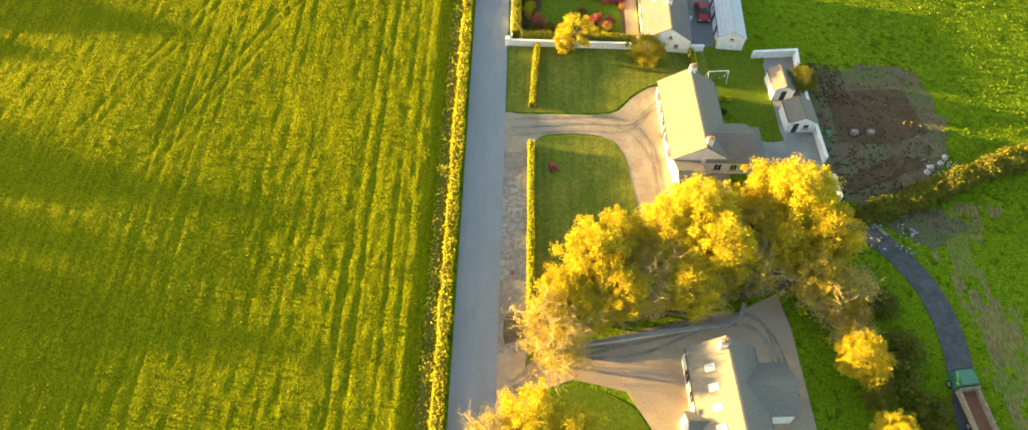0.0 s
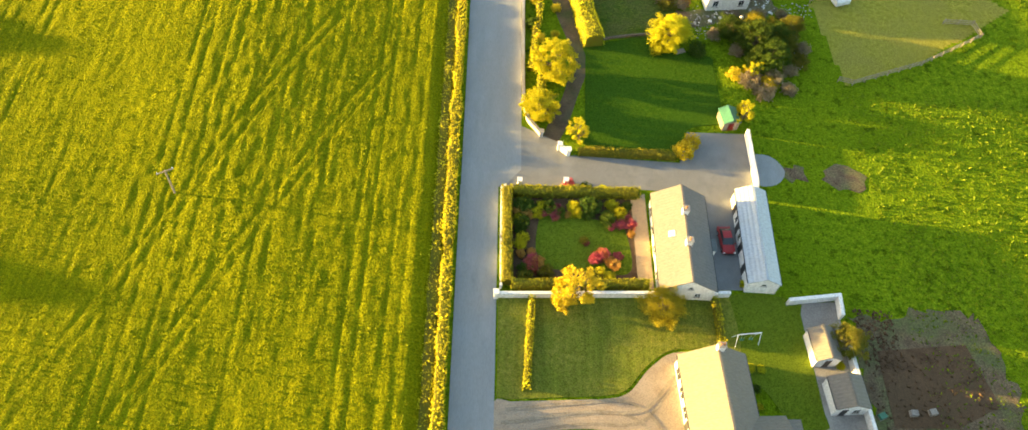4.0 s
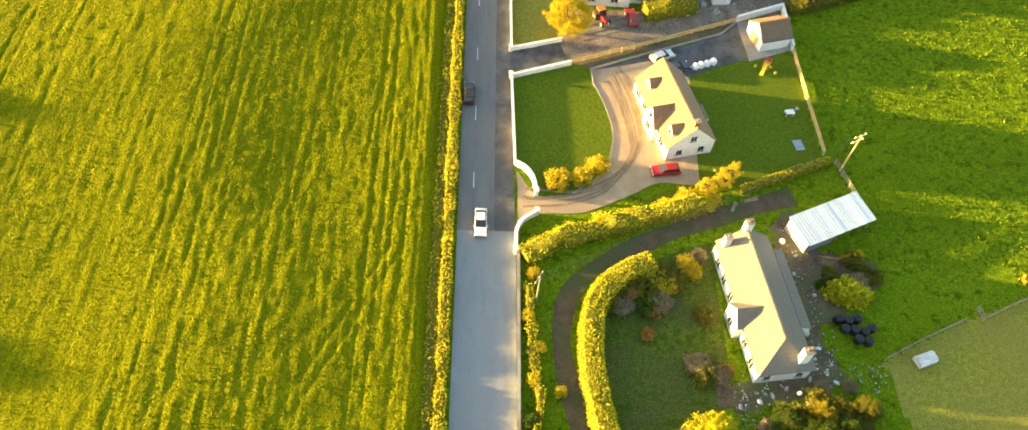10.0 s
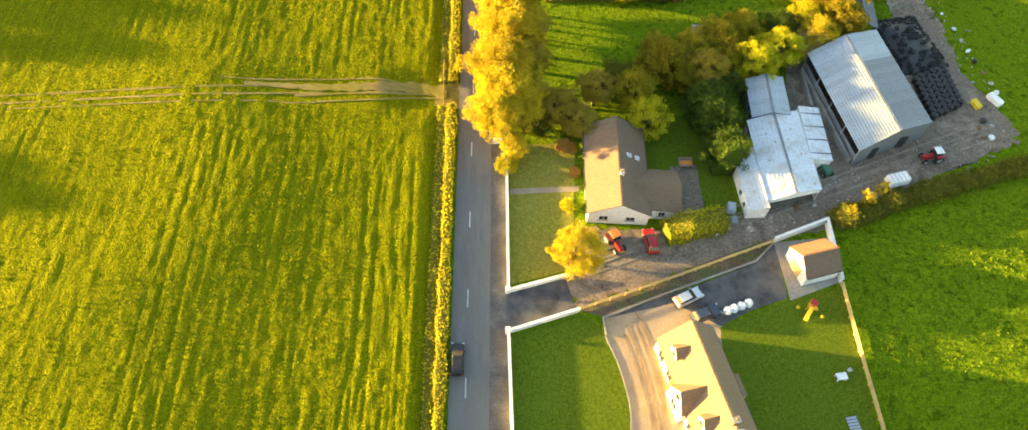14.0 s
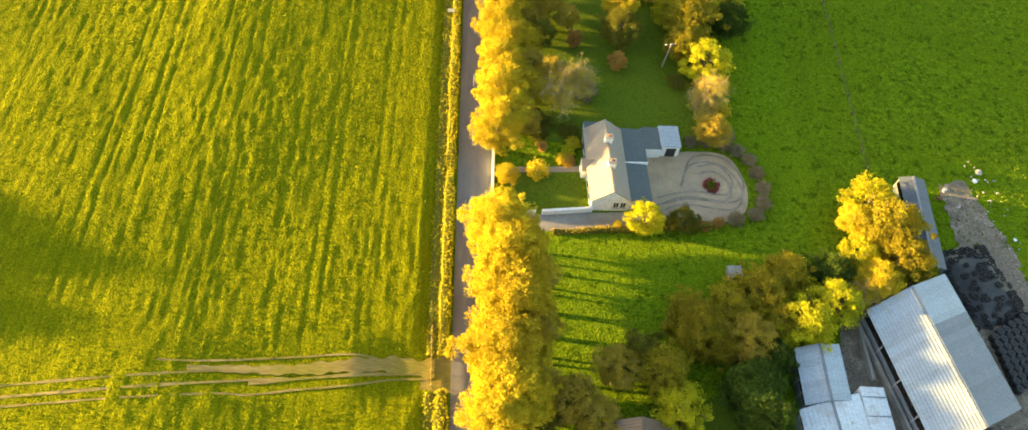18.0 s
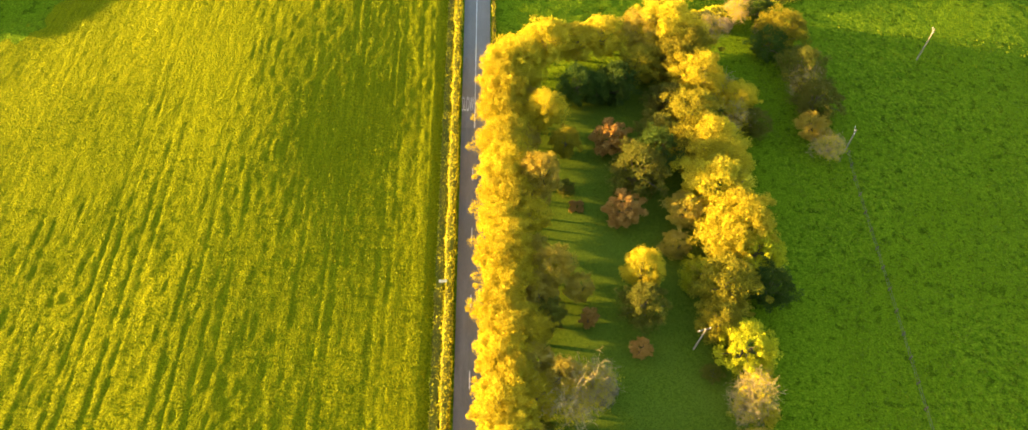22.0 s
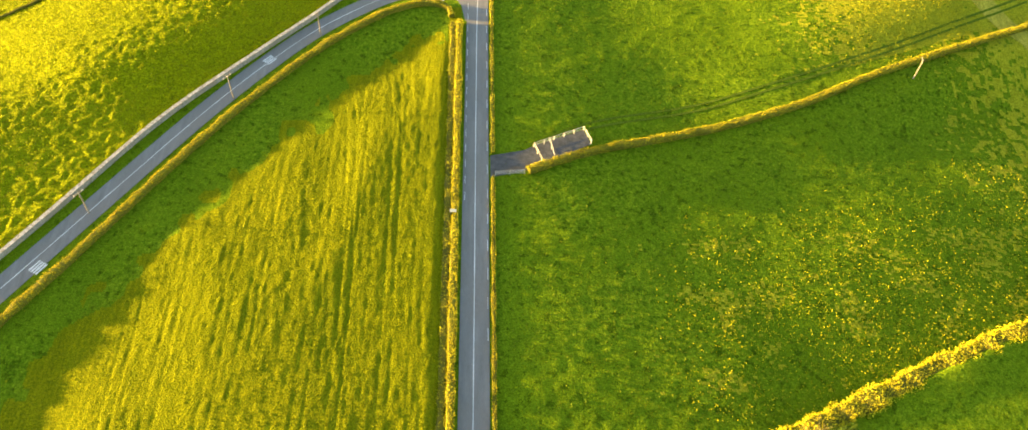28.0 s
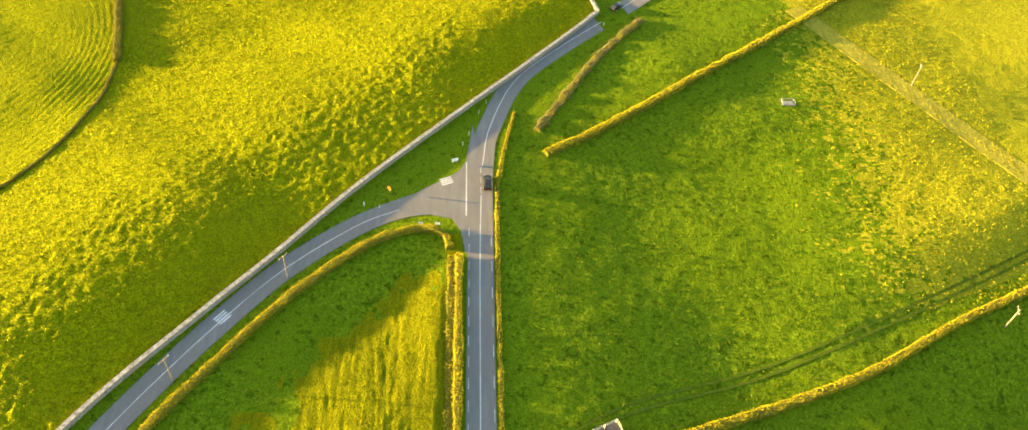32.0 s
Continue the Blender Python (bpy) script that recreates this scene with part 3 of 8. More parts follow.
cx, cy = ((gx[ii] + gx[ii + 1]) / 2).ravel(), ((gy[jj] + gy[jj + 1]) / 2).ravel()
gidx = np.where(past_stones(cx, cy) > 0, 2, np.where((cx < -1.0) & (past_lane(cx, cy) < 0), 0, 1))
gidx = np.where((cx > 40) & (cy > 440) & (0.863 * cx + 0.505 * cy > 373.1), 3, gidx)
# the next three yellow the green pasture to stand for low sunlight
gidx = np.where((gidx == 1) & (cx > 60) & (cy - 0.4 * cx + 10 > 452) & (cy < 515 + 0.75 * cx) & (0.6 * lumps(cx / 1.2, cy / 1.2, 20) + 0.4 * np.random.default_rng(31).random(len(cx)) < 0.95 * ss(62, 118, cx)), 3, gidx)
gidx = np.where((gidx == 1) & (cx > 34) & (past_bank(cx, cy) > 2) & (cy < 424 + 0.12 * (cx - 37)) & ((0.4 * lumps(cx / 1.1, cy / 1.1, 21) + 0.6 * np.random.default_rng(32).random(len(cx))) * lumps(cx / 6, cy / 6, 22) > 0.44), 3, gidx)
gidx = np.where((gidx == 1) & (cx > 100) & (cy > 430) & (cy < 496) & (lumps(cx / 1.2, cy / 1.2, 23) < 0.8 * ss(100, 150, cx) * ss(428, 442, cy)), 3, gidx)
PADDOCK = ((57.1, 150.5), (69.6, 156.5), (72.4, 157.3), (82.6, 161.2), (92, 151), (72.6, 137.4), (59.2, 131.8))
within = np.zeros(len(cx), bool)
for (x0, y0), (x1, y1) in zip(PADDOCK, PADDOCK[1:] + PADDOCK[:1]):
    within ^= ((y0 > cy) != (y1 > cy)) & (cx < (x1 - x0) * (cy - y0) / (y1 - y0) + x0)
gidx = np.where(within, 4, gidx)
gidx = np.where((gidx == 1) & (cx < -150), 2, gidx)
gidx = np.where((gidx == 0) & (cy > 360) & (cx < -4) & (headland(cx, cy) < 8 + 7 * lumps(cx / 2, cy / 3, 30)), 1, gidx)
lane_side = np.interp(cy, (20, 30, 44, 53, 58, 62, 66), (67.4, 67.2, 67, 65.6, 64, 65, 70))
gidx = np.where((cx > 60) & (cx < 80) & (cy < 67) & (np.abs(cx - lane_side) < 1.0 + 3.0 * lumps(cx / 1.1, cy / 4, 28) + 1.5 * ss(58, 64, cy)) & (lumps(cx / 0.8, cy / 2.5, 29) > 0.3), 5, gidx)
ground_me = bpy.data.meshes.new("ground")
ground_me.vertices.add(len(gverts))
ground_me.vertices.foreach_set("co", gverts.ravel())
ground_me.loops.add(gfaces.size)
ground_me.loops.foreach_set("vertex_index", gfaces.ravel())
ground_me.polygons.add(len(gfaces))
ground_me.polygons.foreach_set("loop_start", np.arange(0, gfaces.size, 4, dtype=np.int32))
ground_me.polygons.foreach_set("loop_total", np.full(len(gfaces), 4, dtype=np.int32))
for mm in ("crop_grass", "pasture", "hill_pasture", "hay_and_sunlit_meadow", "paddock_grass", "grassy_dirt"):
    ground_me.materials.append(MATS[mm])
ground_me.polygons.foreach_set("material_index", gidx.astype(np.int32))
ground_me.polygons.foreach_set("use_smooth", np.ones(len(gfaces), bool))
ground_me.update()
ground = tagged(new("ground", ground_me), "gently rolling green pasture and drilled grass fields", "ground", "", "structure")

# ---- roads, drives, lawns ----
ribbon("road", [(2.6, -60), (2.6, 40), (2.55, 109)], 5.2, 0.03, "asphalt_pale", "straight country road of smooth pale asphalt", False)
sheet("road_wide", [(0.02, 109), (5.15, 109), (6.3, 109.5), (8.3, 112), (8.3, 169), (0.02, 169)], 0.034, "asphalt_pale", "widened stretch of pale smooth asphalt road")
ribbon("road_dark", [(2.6, 169), (2.55, 345)], 5.2, 0.034, "asphalt_dark", "darker worn asphalt road with a dashed centre line", False)
ribbon("road_worn", [(2.55, 345), (2.75, 480), (3.3, 516), (5.8, 529), (12.2, 545), (24.7, 559.6), (38, 573), (60, 597), (110, 660), (300, 900)], 5.2, 0.034, "asphalt_worn", "grey worn asphalt road that bends away past a junction")
sheet("road_shoulder", [(5.18, 169), (8.2, 169), (7.7, 199), (7.2, 231), (6.2, 262), (5.18, 262)], 0.026, "shoulder_grit", "broken gritty road shoulder")
ribbon("branch_road", [(-150, 292), (-100, 375), (-78, 414), (-65.5, 436.5), (-55, 455), (-45, 470.5), (-34.5, 484.2), (-22, 495.6), (-11, 501.6), (0.5, 504)], 5.2, 0.042, "asphalt_worn", "side road of worn asphalt that joins at the junction", widths=lambda t: 5.0 + 5.5 * max(0, (t - 0.93) / 0.07) ** 2)
sheet("junction_mouth", [(-7, 499), (-3, 498.2), (-1.2, 495), (-0.2, 489), (0.3, 489), (1.6, 524), (1.2, 527.3), (0.4, 520.8), (-0.3, 515.0), (-1.9, 512.0), (-4.6, 509.7), (-9.7, 506.0), (-13, 503)], 0.038, "asphalt_worn", "bell mouth of the road junction")
ribbon("side_road_north", [(38, 578), (33, 584), (24, 600)], 5.0, 0.03, "asphalt_worn", "mouth of a further side road")
ribbon("pebble_verge", [(6.9, 24), (6.9, 72)], 3.6, 0.012, "pebbles", "verge of loose pebbles along the road", False)


def paint(name, x0, x1, y0, y1, z=0.04, label="white painted road line"):
    return tagged(box(name, x0, x1, y0, y1, z - 0.004, z + 0.006, "road_paint"), label, "road marking", "road markings", "structure")


for k in range(13):
    y = 176.5 + 13.0 * k
    if y < 340:
        paint("lane_dash", 2.06, 2.22, y, y + 2.8)
ribbon("centre_line", [(2.35, 345), (2.5, 400), (2.62, 480), (3.0, 505)], 0.17, 0.045, "road_paint", "solid white centre line", thick=0.006)
ribbon("centre_line_bend", [(3.3, 514), (5.2, 527), (11.8, 544.6), (24.4, 559.5), (38, 573.3), (60, 597.3)], 0.17, 0.045, "road_paint", "white centre line round the bend", thick=0.006)
ribbon("branch_centre_line", [(-100, 375), (-78, 414), (-65.5, 436.5), (-55, 455), (-45, 470.5), (-34.5, 484.2), (-22, 495.6), (-14, 500.2)], 0.15, 0.052, "road_paint", "white centre line of the side road", thick=0.006)
paint("give_way_line", -0.25, 0.0, 499, 515, 0.046, "white line across the junction mouth")
for k in range(3):
    paint("junction_dash", 2.9, 3.05, 505.6 + 3.0 * k, 507.4 + 3.0 * k, 0.046)
for k in range(15):
    paint("edge_dash", 0.42, 0.54, 432 + 4.4 * k, 434.2 + 4.4 * k, 0.042)
    paint("edge_dash", 4.92, 5.04, 400 + 6.5 * k, 402.6 + 6.5 * k, 0.042)


def road_word(text, x, y, turn, wide, tall, label):
    cu = bpy.data.curves.new("road_word", "FONT")
    cu.body, cu.size, cu.extrude, cu.align_x = text, 1.0, 0.004, "CENTER"
    tmp = bpy.data.objects.new("road_word", cu)
    me = bpy.data.meshes.new_from_object(tmp)
    bpy.data.objects.remove(tmp)
    co = np.array([v.co[:] for v in me.vertices])
    sx, sy = wide / np.ptp(co[:, 0]), tall / np.ptp(co[:, 1])
    for v in me.vertices:
        v.co.x *= sx
        v.co.y *= sy
    me.materials.append(MATS["road_paint"])
    ob = new("road_word", me)
    ob.matrix_basis = pose(x, y, 0.044, 0, 0, turn)
    return tagged(ob, label, "road marking", "", "structure")


road_word("SLOW", 1.05, 349.3, 0, 2.2, 3.8, "white word SLOW painted on the road")
for x, y, a in ((-44.0, 472.6, -36), (-75.5, 414.5, -29), (-4.4, 509.0, -65)):
    bars = thing("faded_road_lettering", x, y, 0.046, a, "faded white road lettering as short bars", "road marking", "", "structure")
    for k in range(4):
        box("bar", -1.0 + 0.55 * k, -0.65 + 0.55 * k, -1.3, 1.3, 0, 0.008, "road_paint", bars)

# southern house: forecourt
sheet("gravel_forecourt", [(5.2, 28), (5.2, 41), (12, 42.2), (26, 46), (34, 48), (39.5, 51), (40.5, 46), (42, 20), (24, 10), (22.5, 33), (20, 37.2), (14, 38.4), (10.5, 37)], 0.02, "sandy_gravel", "sandy gravel forecourt with tyre marks")
sheet("front_lawn", [(10.5, 22), (10.8, 36), (14, 37.6), (19, 36.3), (21.8, 33.5), (22.5, 28), (22.5, 12), (10.5, 10)], 0.05, "lawn", "small front lawn with a flower border", True)
sheet("earth_bank", [(6, 42.6), (6, 46), (20, 53), (36, 59), (46, 63), (52, 62.6), (50.6, 58), (46, 54), (40, 51.6), (35, 50), (27, 47.4)], 0.017, "trodden_earth", "bare earth under the trees", True)
# house a
sheet("lawn_south", [(8.7, 40), (8.7, 71.6), (11, 74.2), (19, 74.6), (21.5, 72), (22.6, 66), (23.6, 58), (24, 50), (15, 46)], 0.05, "dry_lawn", "mown front lawn by the gravel drive", True)
sheet("lawn_north", [(5.5, 78.6), (5.4, 91.6), (35, 92.8), (35, 84.4), (28, 85.6), (24, 83.6), (20.8, 80.0), (18, 79.2), (7, 78.4)], 0.05, "dry_lawn", "mown lawn north of the drive", True)
sheet("gravel_drive", [(5.1, 71.4), (5.1, 78.0), (18, 78.8), (21, 79.6), (24.2, 83.2), (28, 85.2), (36, 84), (36, 60), (24, 50), (23.4, 60), (22.4, 66), (21.2, 72), (18.6, 74.9), (11, 74.6), (8.5, 72)], 0.026, "gravel", "pale gravel drive that sweeps to the house", True)
sheet("back_lawn", [(35, 84), (35, 93), (44, 93), (44.5, 76), (40.5, 76), (38, 80)], 0.04, "lawn", "shaded back lawn", True)
sheet("back_yard", [(42.5, 92.5), (49, 93), (49.8, 72), (48, 66), (38, 66), (40, 75.6), (44, 76)], 0.03, "concrete", "concrete back yard")
sheet("bare_soil", [(50, 78), (50.6, 91.4), (56, 90.6), (60, 92.2), (66.8, 91.6), (69.2, 85), (69.6, 78), (66, 72.4), (61, 68.4), (53.4, 65.6), (50.4, 67)], 0.02, "trodden_earth", "trampled earth and weeds round a dug plot", True, rag=0.9)
sheet("dug_plot", [(52.6, 76.4), (52.9, 86.2), (64.8, 87.6), (66.6, 79.4), (60.4, 76.6)], 0.05, "soil", "freshly dug dark brown soil plot", rag=0.15)
sheet("dug_strip", [(51.6, 69.4), (53, 67.6), (63.6, 72.4), (64.4, 74.2), (60, 74.4)], 0.045, "soil", "strip of dug dark brown soil", True, rag=0.5)
ribbon("cinder_lane", [(49, 63.6), (53.6, 60.8), (57.2, 56.6), (59.6, 51.4), (60.3, 44.8), (59.8, 38.5), (59.2, 30), (58.6, -30)], 3.3, 0.05, "lane_cinder", "narrow lane of dark cinders")
sheet("lane_mud", [(50.4, 64.4), (56, 65.2), (63, 65.6), (67, 63.4), (64.4, 60.4), (61, 59.2), (57.6, 61.4)], 0.024, "trodden_earth", "muddy ground beside the lane", True, rag=0.9)
# house b and its garden
sheet("tarmac_drive", [(5.1, 108.9), (8.3, 120), (13.8, 117.2), (14.8, 115), (31, 114.6), (32.6, 120.4), (41.4, 120.6), (41.4, 94.4), (32.4, 94), (32.4, 109.4), (23, 109.6)], 0.03, "drive_tarmac", "tarmac drive and yard")
sheet("garden_soil", [(6.6, 93.5), (6.6, 108), (24, 108.6), (24, 94)], 0.02, "soil", "dark planted border round the garden lawn")
sheet("garden_lawn", [(10.8, 97), (10.8, 104.2), (13, 105), (22.0, 103.6), (22.6, 96.4), (18, 96)], 0.06, "lawn", "neat garden lawn", True)
sheet("garden_path", [(23.4, 93.8), (23.4, 108.6), (25.4, 108.8), (25.4, 93.8)], 0.04, "sandy_gravel", "sandy path beside the bungalow")
sheet("green_lawn", [(17.4, 116.5), (18.4, 137), (27, 139.6), (38.4, 136), (38.6, 122.5), (33, 121), (31, 116.4)], 0.05, "shade_tinted_lawn", "mown lawn with its shade put into the dark green", True)
sheet("turning_oval", [(41.6, 111.6), (41.6, 116.4), (44.5, 116.6), (46.2, 114), (44.6, 111.6)], 0.03, "asphalt_pale", "rounded tarmac apron", True)
sheet("bare_patch", [(45.3, 113.1), (46.7, 112.5), (48.5, 112.6), (49.3, 113.9), (48.3, 115.2), (46.5, 115.3), (45.3, 114.5)], 0.02, "trodden_earth", "bare trodden patch in the pasture", True, rag=0.8)
sheet("bare_patch", [(52.1, 111.7), (54.2, 110.9), (56.9, 111.1), (58.1, 113.0), (56.6, 114.9), (53.9, 115.1), (52.1, 113.8)], 0.02, "trodden_earth", "bare trodden patch in the pasture", True, rag=0.8)
# house c
ribbon("garden_track", [(12.4, 117.4), (15.6, 126.2), (17.2, 134.4), (15.4, 143.6), (14.2, 152.9), (16.2, 160.2), (21.8, 165), (30.3, 169.6), (41.5, 174), (50, 177)], 2.9, 0.02, "dirt_track", "rutted earth track through the garden", widths=lambda t: 2.3 + 0.7 * t + 0.3 * math.sin(t * 40))
sheet("rough_garden", [(18.6, 139), (17.6, 150), (20, 161), (30, 166), (36, 168), (36, 146), (31, 139.6)], 0.012, "rough_grass", "overgrown garden grass", True)
sheet("rubble_yard", [(36, 146.6), (33.6, 145.6), (36, 142.6), (46, 145.4), (51, 148), (49, 155), (53, 157.4), (58, 160.6), (60.4, 165.4), (55.4, 166.4), (50.4, 168), (50, 174), (45.6, 172), (46, 149)], 0.018, "trodden_earth", "trampled earth littered with rubble", True, rag=0.9)
# house d
sheet("square_lawn", [(8.1, 181.3), (8.1, 198.4), (17.6, 201.6), (20.6, 199.4), (22.6, 193.6), (23.3, 187), (21.4, 180.8), (16.6, 176.4), (11.6, 176.2), (11.3, 179)], 0.05, "lawn", "square mown lawn behind a white wall", True)
sheet("sandy_drive", [(8.6, 169.4), (11.4, 172.1), (18.3, 172.8), (25.6, 176.3), (29.8, 178.6), (36, 178.8), (37, 184), (37, 201), (30, 205), (21.2, 201.6), (20.9, 198.7), (22.7, 193.9), (23.6, 187.2), (21.6, 180.7), (16.7, 175.9), (11.4, 175.6), (8.6, 179.8)], 0.026, "sandy_gravel", "sandy gravel drive round the house", True)
sheet("house_lawn", [(36, 178), (30, 176.6), (26, 174.6), (40, 177.6), (56, 184.6), (56, 207), (47.6, 205), (37.2, 200.4)], 0.04, "lawn", "back lawn beside the house", True)
sheet("tarmac_apron", [(21.4, 201.4), (28, 204.4), (34.7, 206.9), (44, 211), (47.4, 214.7), (47.6, 205.3), (42, 203.2), (37.2, 200.6), (31, 204)], 0.034, "asphalt_new", "black tarmac apron with white patches")
sheet("shed_apron", [(47.3, 214.6), (48, 204.9), (55.8, 208.1), (56, 215.7)], 0.05, "concrete", "pale concrete apron round the garage")
sheet("planted_strip", [(17.5, 202.5), (20.9, 201.7), (28, 204.9), (44, 211.5), (47, 214.7), (46.2, 215.0)], 0.031, "trodden_earth", "narrow strip of bare earth under the fence")
sheet("gateway_tarmac", [(7.3, 199), (17.2, 202.6), (15.8, 207.6), (7.6, 205.2)], 0.036, "asphalt_new", "strip of new black tarmac at a gateway")
sheet("farm_lane", [(15.9, 207.6), (17.2, 202.8), (46.4, 214.6), (56, 217.4), (63, 221.4), (84, 231.6), (95, 237), (88, 251), (88, 264), (84, 278), (80, 276), (76, 238), (64, 227), (56, 229), (44, 218.4), (32, 216.2), (17.6, 216.2)], 0.02, "yard_mud", "muddy farm lane and yard", True, rag=0.6)
sheet("barn_yard", [(53, 221), (62, 224.6), (76, 230), (72, 256), (63, 262), (57, 254), (54, 240)], 0.026, "yard_mud", "trampled grey yard between the sheds", True)
sheet("front_garden", [(8, 206.2), (15.6, 208.6), (17.4, 216), (18.4, 232), (8, 231)], 0.04, "paddock_grass", "dry front lawn")
sheet("shaded_lawn", [(29.6, 226), (29.6, 236), (40, 240), (43, 222), (38, 219), (36.6, 227)], 0.03, "lawn", "shaded lawn behind the bungalow")
sheet("gravel_pad", [(33.2, 218), (33.2, 228), (37.4, 228.6), (37.6, 219)], 0.034, "yard_mud", "gravel pad beside the lean-to")
sheet("garden_path", [(8, 221.6), (18.6, 222.6), (18.6, 223.6), (8, 222.6)], 0.05, "gravel", "narrow garden path")
# field north of the farm and house f
sheet("small_field", [(10, 243), (9.4, 264), (30, 266), (48, 268), (60, 272), (64, 266), (48, 256), (30, 246)], 0.0, "pasture", "small green field", True)
sheet("cottage_lawn", [(6, 268), (6, 275.2), (19.6, 276), (19.6, 268.6)], 0.05, "lawn", "mown cottage lawn")
sheet("cottage_path", [(6, 275.2), (6, 276.3), (20, 277.2), (20, 276.1)], 0.04, "gravel", "straight gravel path to the cottage door")
sheet("cottage_lane", [(5.3, 263.6), (5.3, 266.8), (12, 267.4), (30, 268.8), (30.4, 266.2), (18, 264.9)], 0.03, "concrete", "pale lane beside the cottage")
sheet("gravel_circle", [(28.6, 268.2), (29.4, 279.0), (33, 280.4), (39, 281.3), (44.1, 280.7), (46.1, 276.6), (46.4, 272.4), (44.6, 268.6), (38.6, 266.6), (33, 266.8)], 0.036, "sandy_gravel", "turning circle of pale gravel", True)
sheet("orchard_lawn", [(12, 282), (13, 352), (40, 372), (41, 282)], 0.03, "lawn", "shaded lawn among garden trees")
# tyre marks on the drives
for k, name_pts in enumerate(([(6, 34), (12, 40), (22, 42), (30, 45.6), (36, 46), (38, 40)], [(6, 36.4), (13, 40.6), (24, 44), (33, 46.4), (37.4, 44), (39.4, 36)], [(6, 75.6), (14, 76.6), (21, 76.8), (25, 72), (26, 62)], [(6, 74), (15, 75.6), (22, 76), (26, 80), (29.6, 82.6)],
                 [(9.4, 173.4), (16, 174.2), (22, 177), (26, 184), (25.4, 192), (23.6, 199)], [(9.4, 175.2), (17, 175), (24, 179.4), (27.6, 187), (26.6, 196), (25, 201)], [(31, 268.6), (36, 270.4), (43.6, 269.8), (45.6, 274), (43, 278.6), (38, 278.6), (35.6, 274)], [(31, 270), (36.6, 271.6), (42.4, 271.2), (43.8, 274.4), (41.6, 277.2), (38.4, 276.6)],
                 [(19, 208), (30, 212.6), (44, 218), (56, 222.6), (70, 228.6), (88, 236)], [(19, 210), (30, 214.4), (43, 219.6), (55, 224), (70, 230.4), (87, 238)])):
    for off in (0.0, 1.5):
        ribbon("tyre_mark", [(px + off * 0.3, py + off) for px, py in name_pts], 0.4, 0.04 + 0.0022 * k + 0.024 * off, "sandy_pressed" if k in (4, 5) else "gravel_pressed", "pressed tyre mark on the drive", category="tyre mark", thick=0.004, step=0.8)
# field tracks
sheet("mud_gateway", [(0.1, 238.4), (0.1, 243.2), (-4, 242.6), (-9, 241.8), (-13, 240.4), (-9, 239), (-4, 238.6)], 0.03, "straw_track", "trampled straw-coloured ground in the field gateway", True)
ribbon("trampled_gateway", [(-2, 241.4), (-8, 241.8), (-14, 241.2), (-22, 240.4), (-34, 240.2)], 3.0, 0.13, "straw_track", "trampled straw-coloured grass fanning out from the gateway", follow=True, category="track", thick=0.25, step=0.5, widths=lambda t: (3.0 - 2.3 * t) * (0.85 + 0.3 * math.sin(t * 61) * math.sin(t * 23)))
for o, far, wd in ((0.0, -160, 0.38), (1.6, -160, 0.34), (-1.5, -60, 0.25), (3.1, -30, 0.25)):
    ribbon("gateway_track", [(-3, 240.6 + o * 0.4), (-8, 240.5 + o * 0.55), (-13, 240.0 + o * 0.95), (-20, 239.2 + o), (-26, 238.4 + o * 1.08), (-33, 238.1 + o), (far - 8, 236.9 + 0.115 * (far + 40) + o)], wd, 0.1, "straw_track", "beaten straw-coloured wheel line across the field", follow=True, category="track", thick=0.2, step=1.0, widths=lambda t, wd=wd: wd * (0.75 + 0.5 * abs(math.sin(t * 37 + wd * 90))))
sheet("cattle_crush_yard", [(5.6, 438.2), (5.6, 444.2), (12.8, 446.0), (15.2, 447.6), (25.7, 452.4), (27.1, 448.2), (14, 440.6)], 0.04, "lane_cinder", "hardcore yard at a field gate")
ribbon("mown_strip", [(92, 582), (103, 563), (118, 537), (134, 510), (165, 458)], 6.0, 0.1, "mown_hay", "pale mown strip across the field", follow=True, thick=0.2)

for off in (-0.9, 0.9):
    ribbon("wheel_track", [(14, 447 + off), (30, 456 + off), (60, 466 + off), (100, 484 + off), (150, 508 + off)], 0.6, 0.2, "lawn", "pressed wheel track beside the hedge", follow=True, step=3.0, category="track")

# ---- garden walls ----
wall_run("boundary_wall", [(11.3, 41.8), (32.8, 46.3), (34.4, 47.4), (34.9, 49.0)], 0.35, 0.8, "grey_render", "low rendered wall beside the forecourt", "concrete")
wall_run("white_garden_wall", [(5.0, 91.8), (35.0, 93.2)], 0.3, 1.1, "white_render", "white painted garden wall between two gardens", "white_render", piers=[(5.1, 91.8)])
wall_run("white_yard_wall", [(42.4, 92.4), (49.2, 93.4), (49.0, 90.5)], 0.35, 1.3, "white_render", "white rendered yard wall", "white_render")
wall_run("white_yard_wall", [(48.9, 86.4), (49.7, 72.4)], 0.35, 1.3, "white_render", "white rendered yard wall", "white_render")
wall_run("white_yard_wall", [(50.1, 69.5), (50.3, 65.6)], 0.35, 1.3, "white_render", "white rendered yard wall", "white_render")
wall_run("gate_wall", [(5.7, 93), (5.6, 108.4), (6.2, 108.8)], 0.28, 0.9, "white_render", "low white wall under a garden hedge", None, piers=[(8.0, 109.4), (14.4, 109.8)])
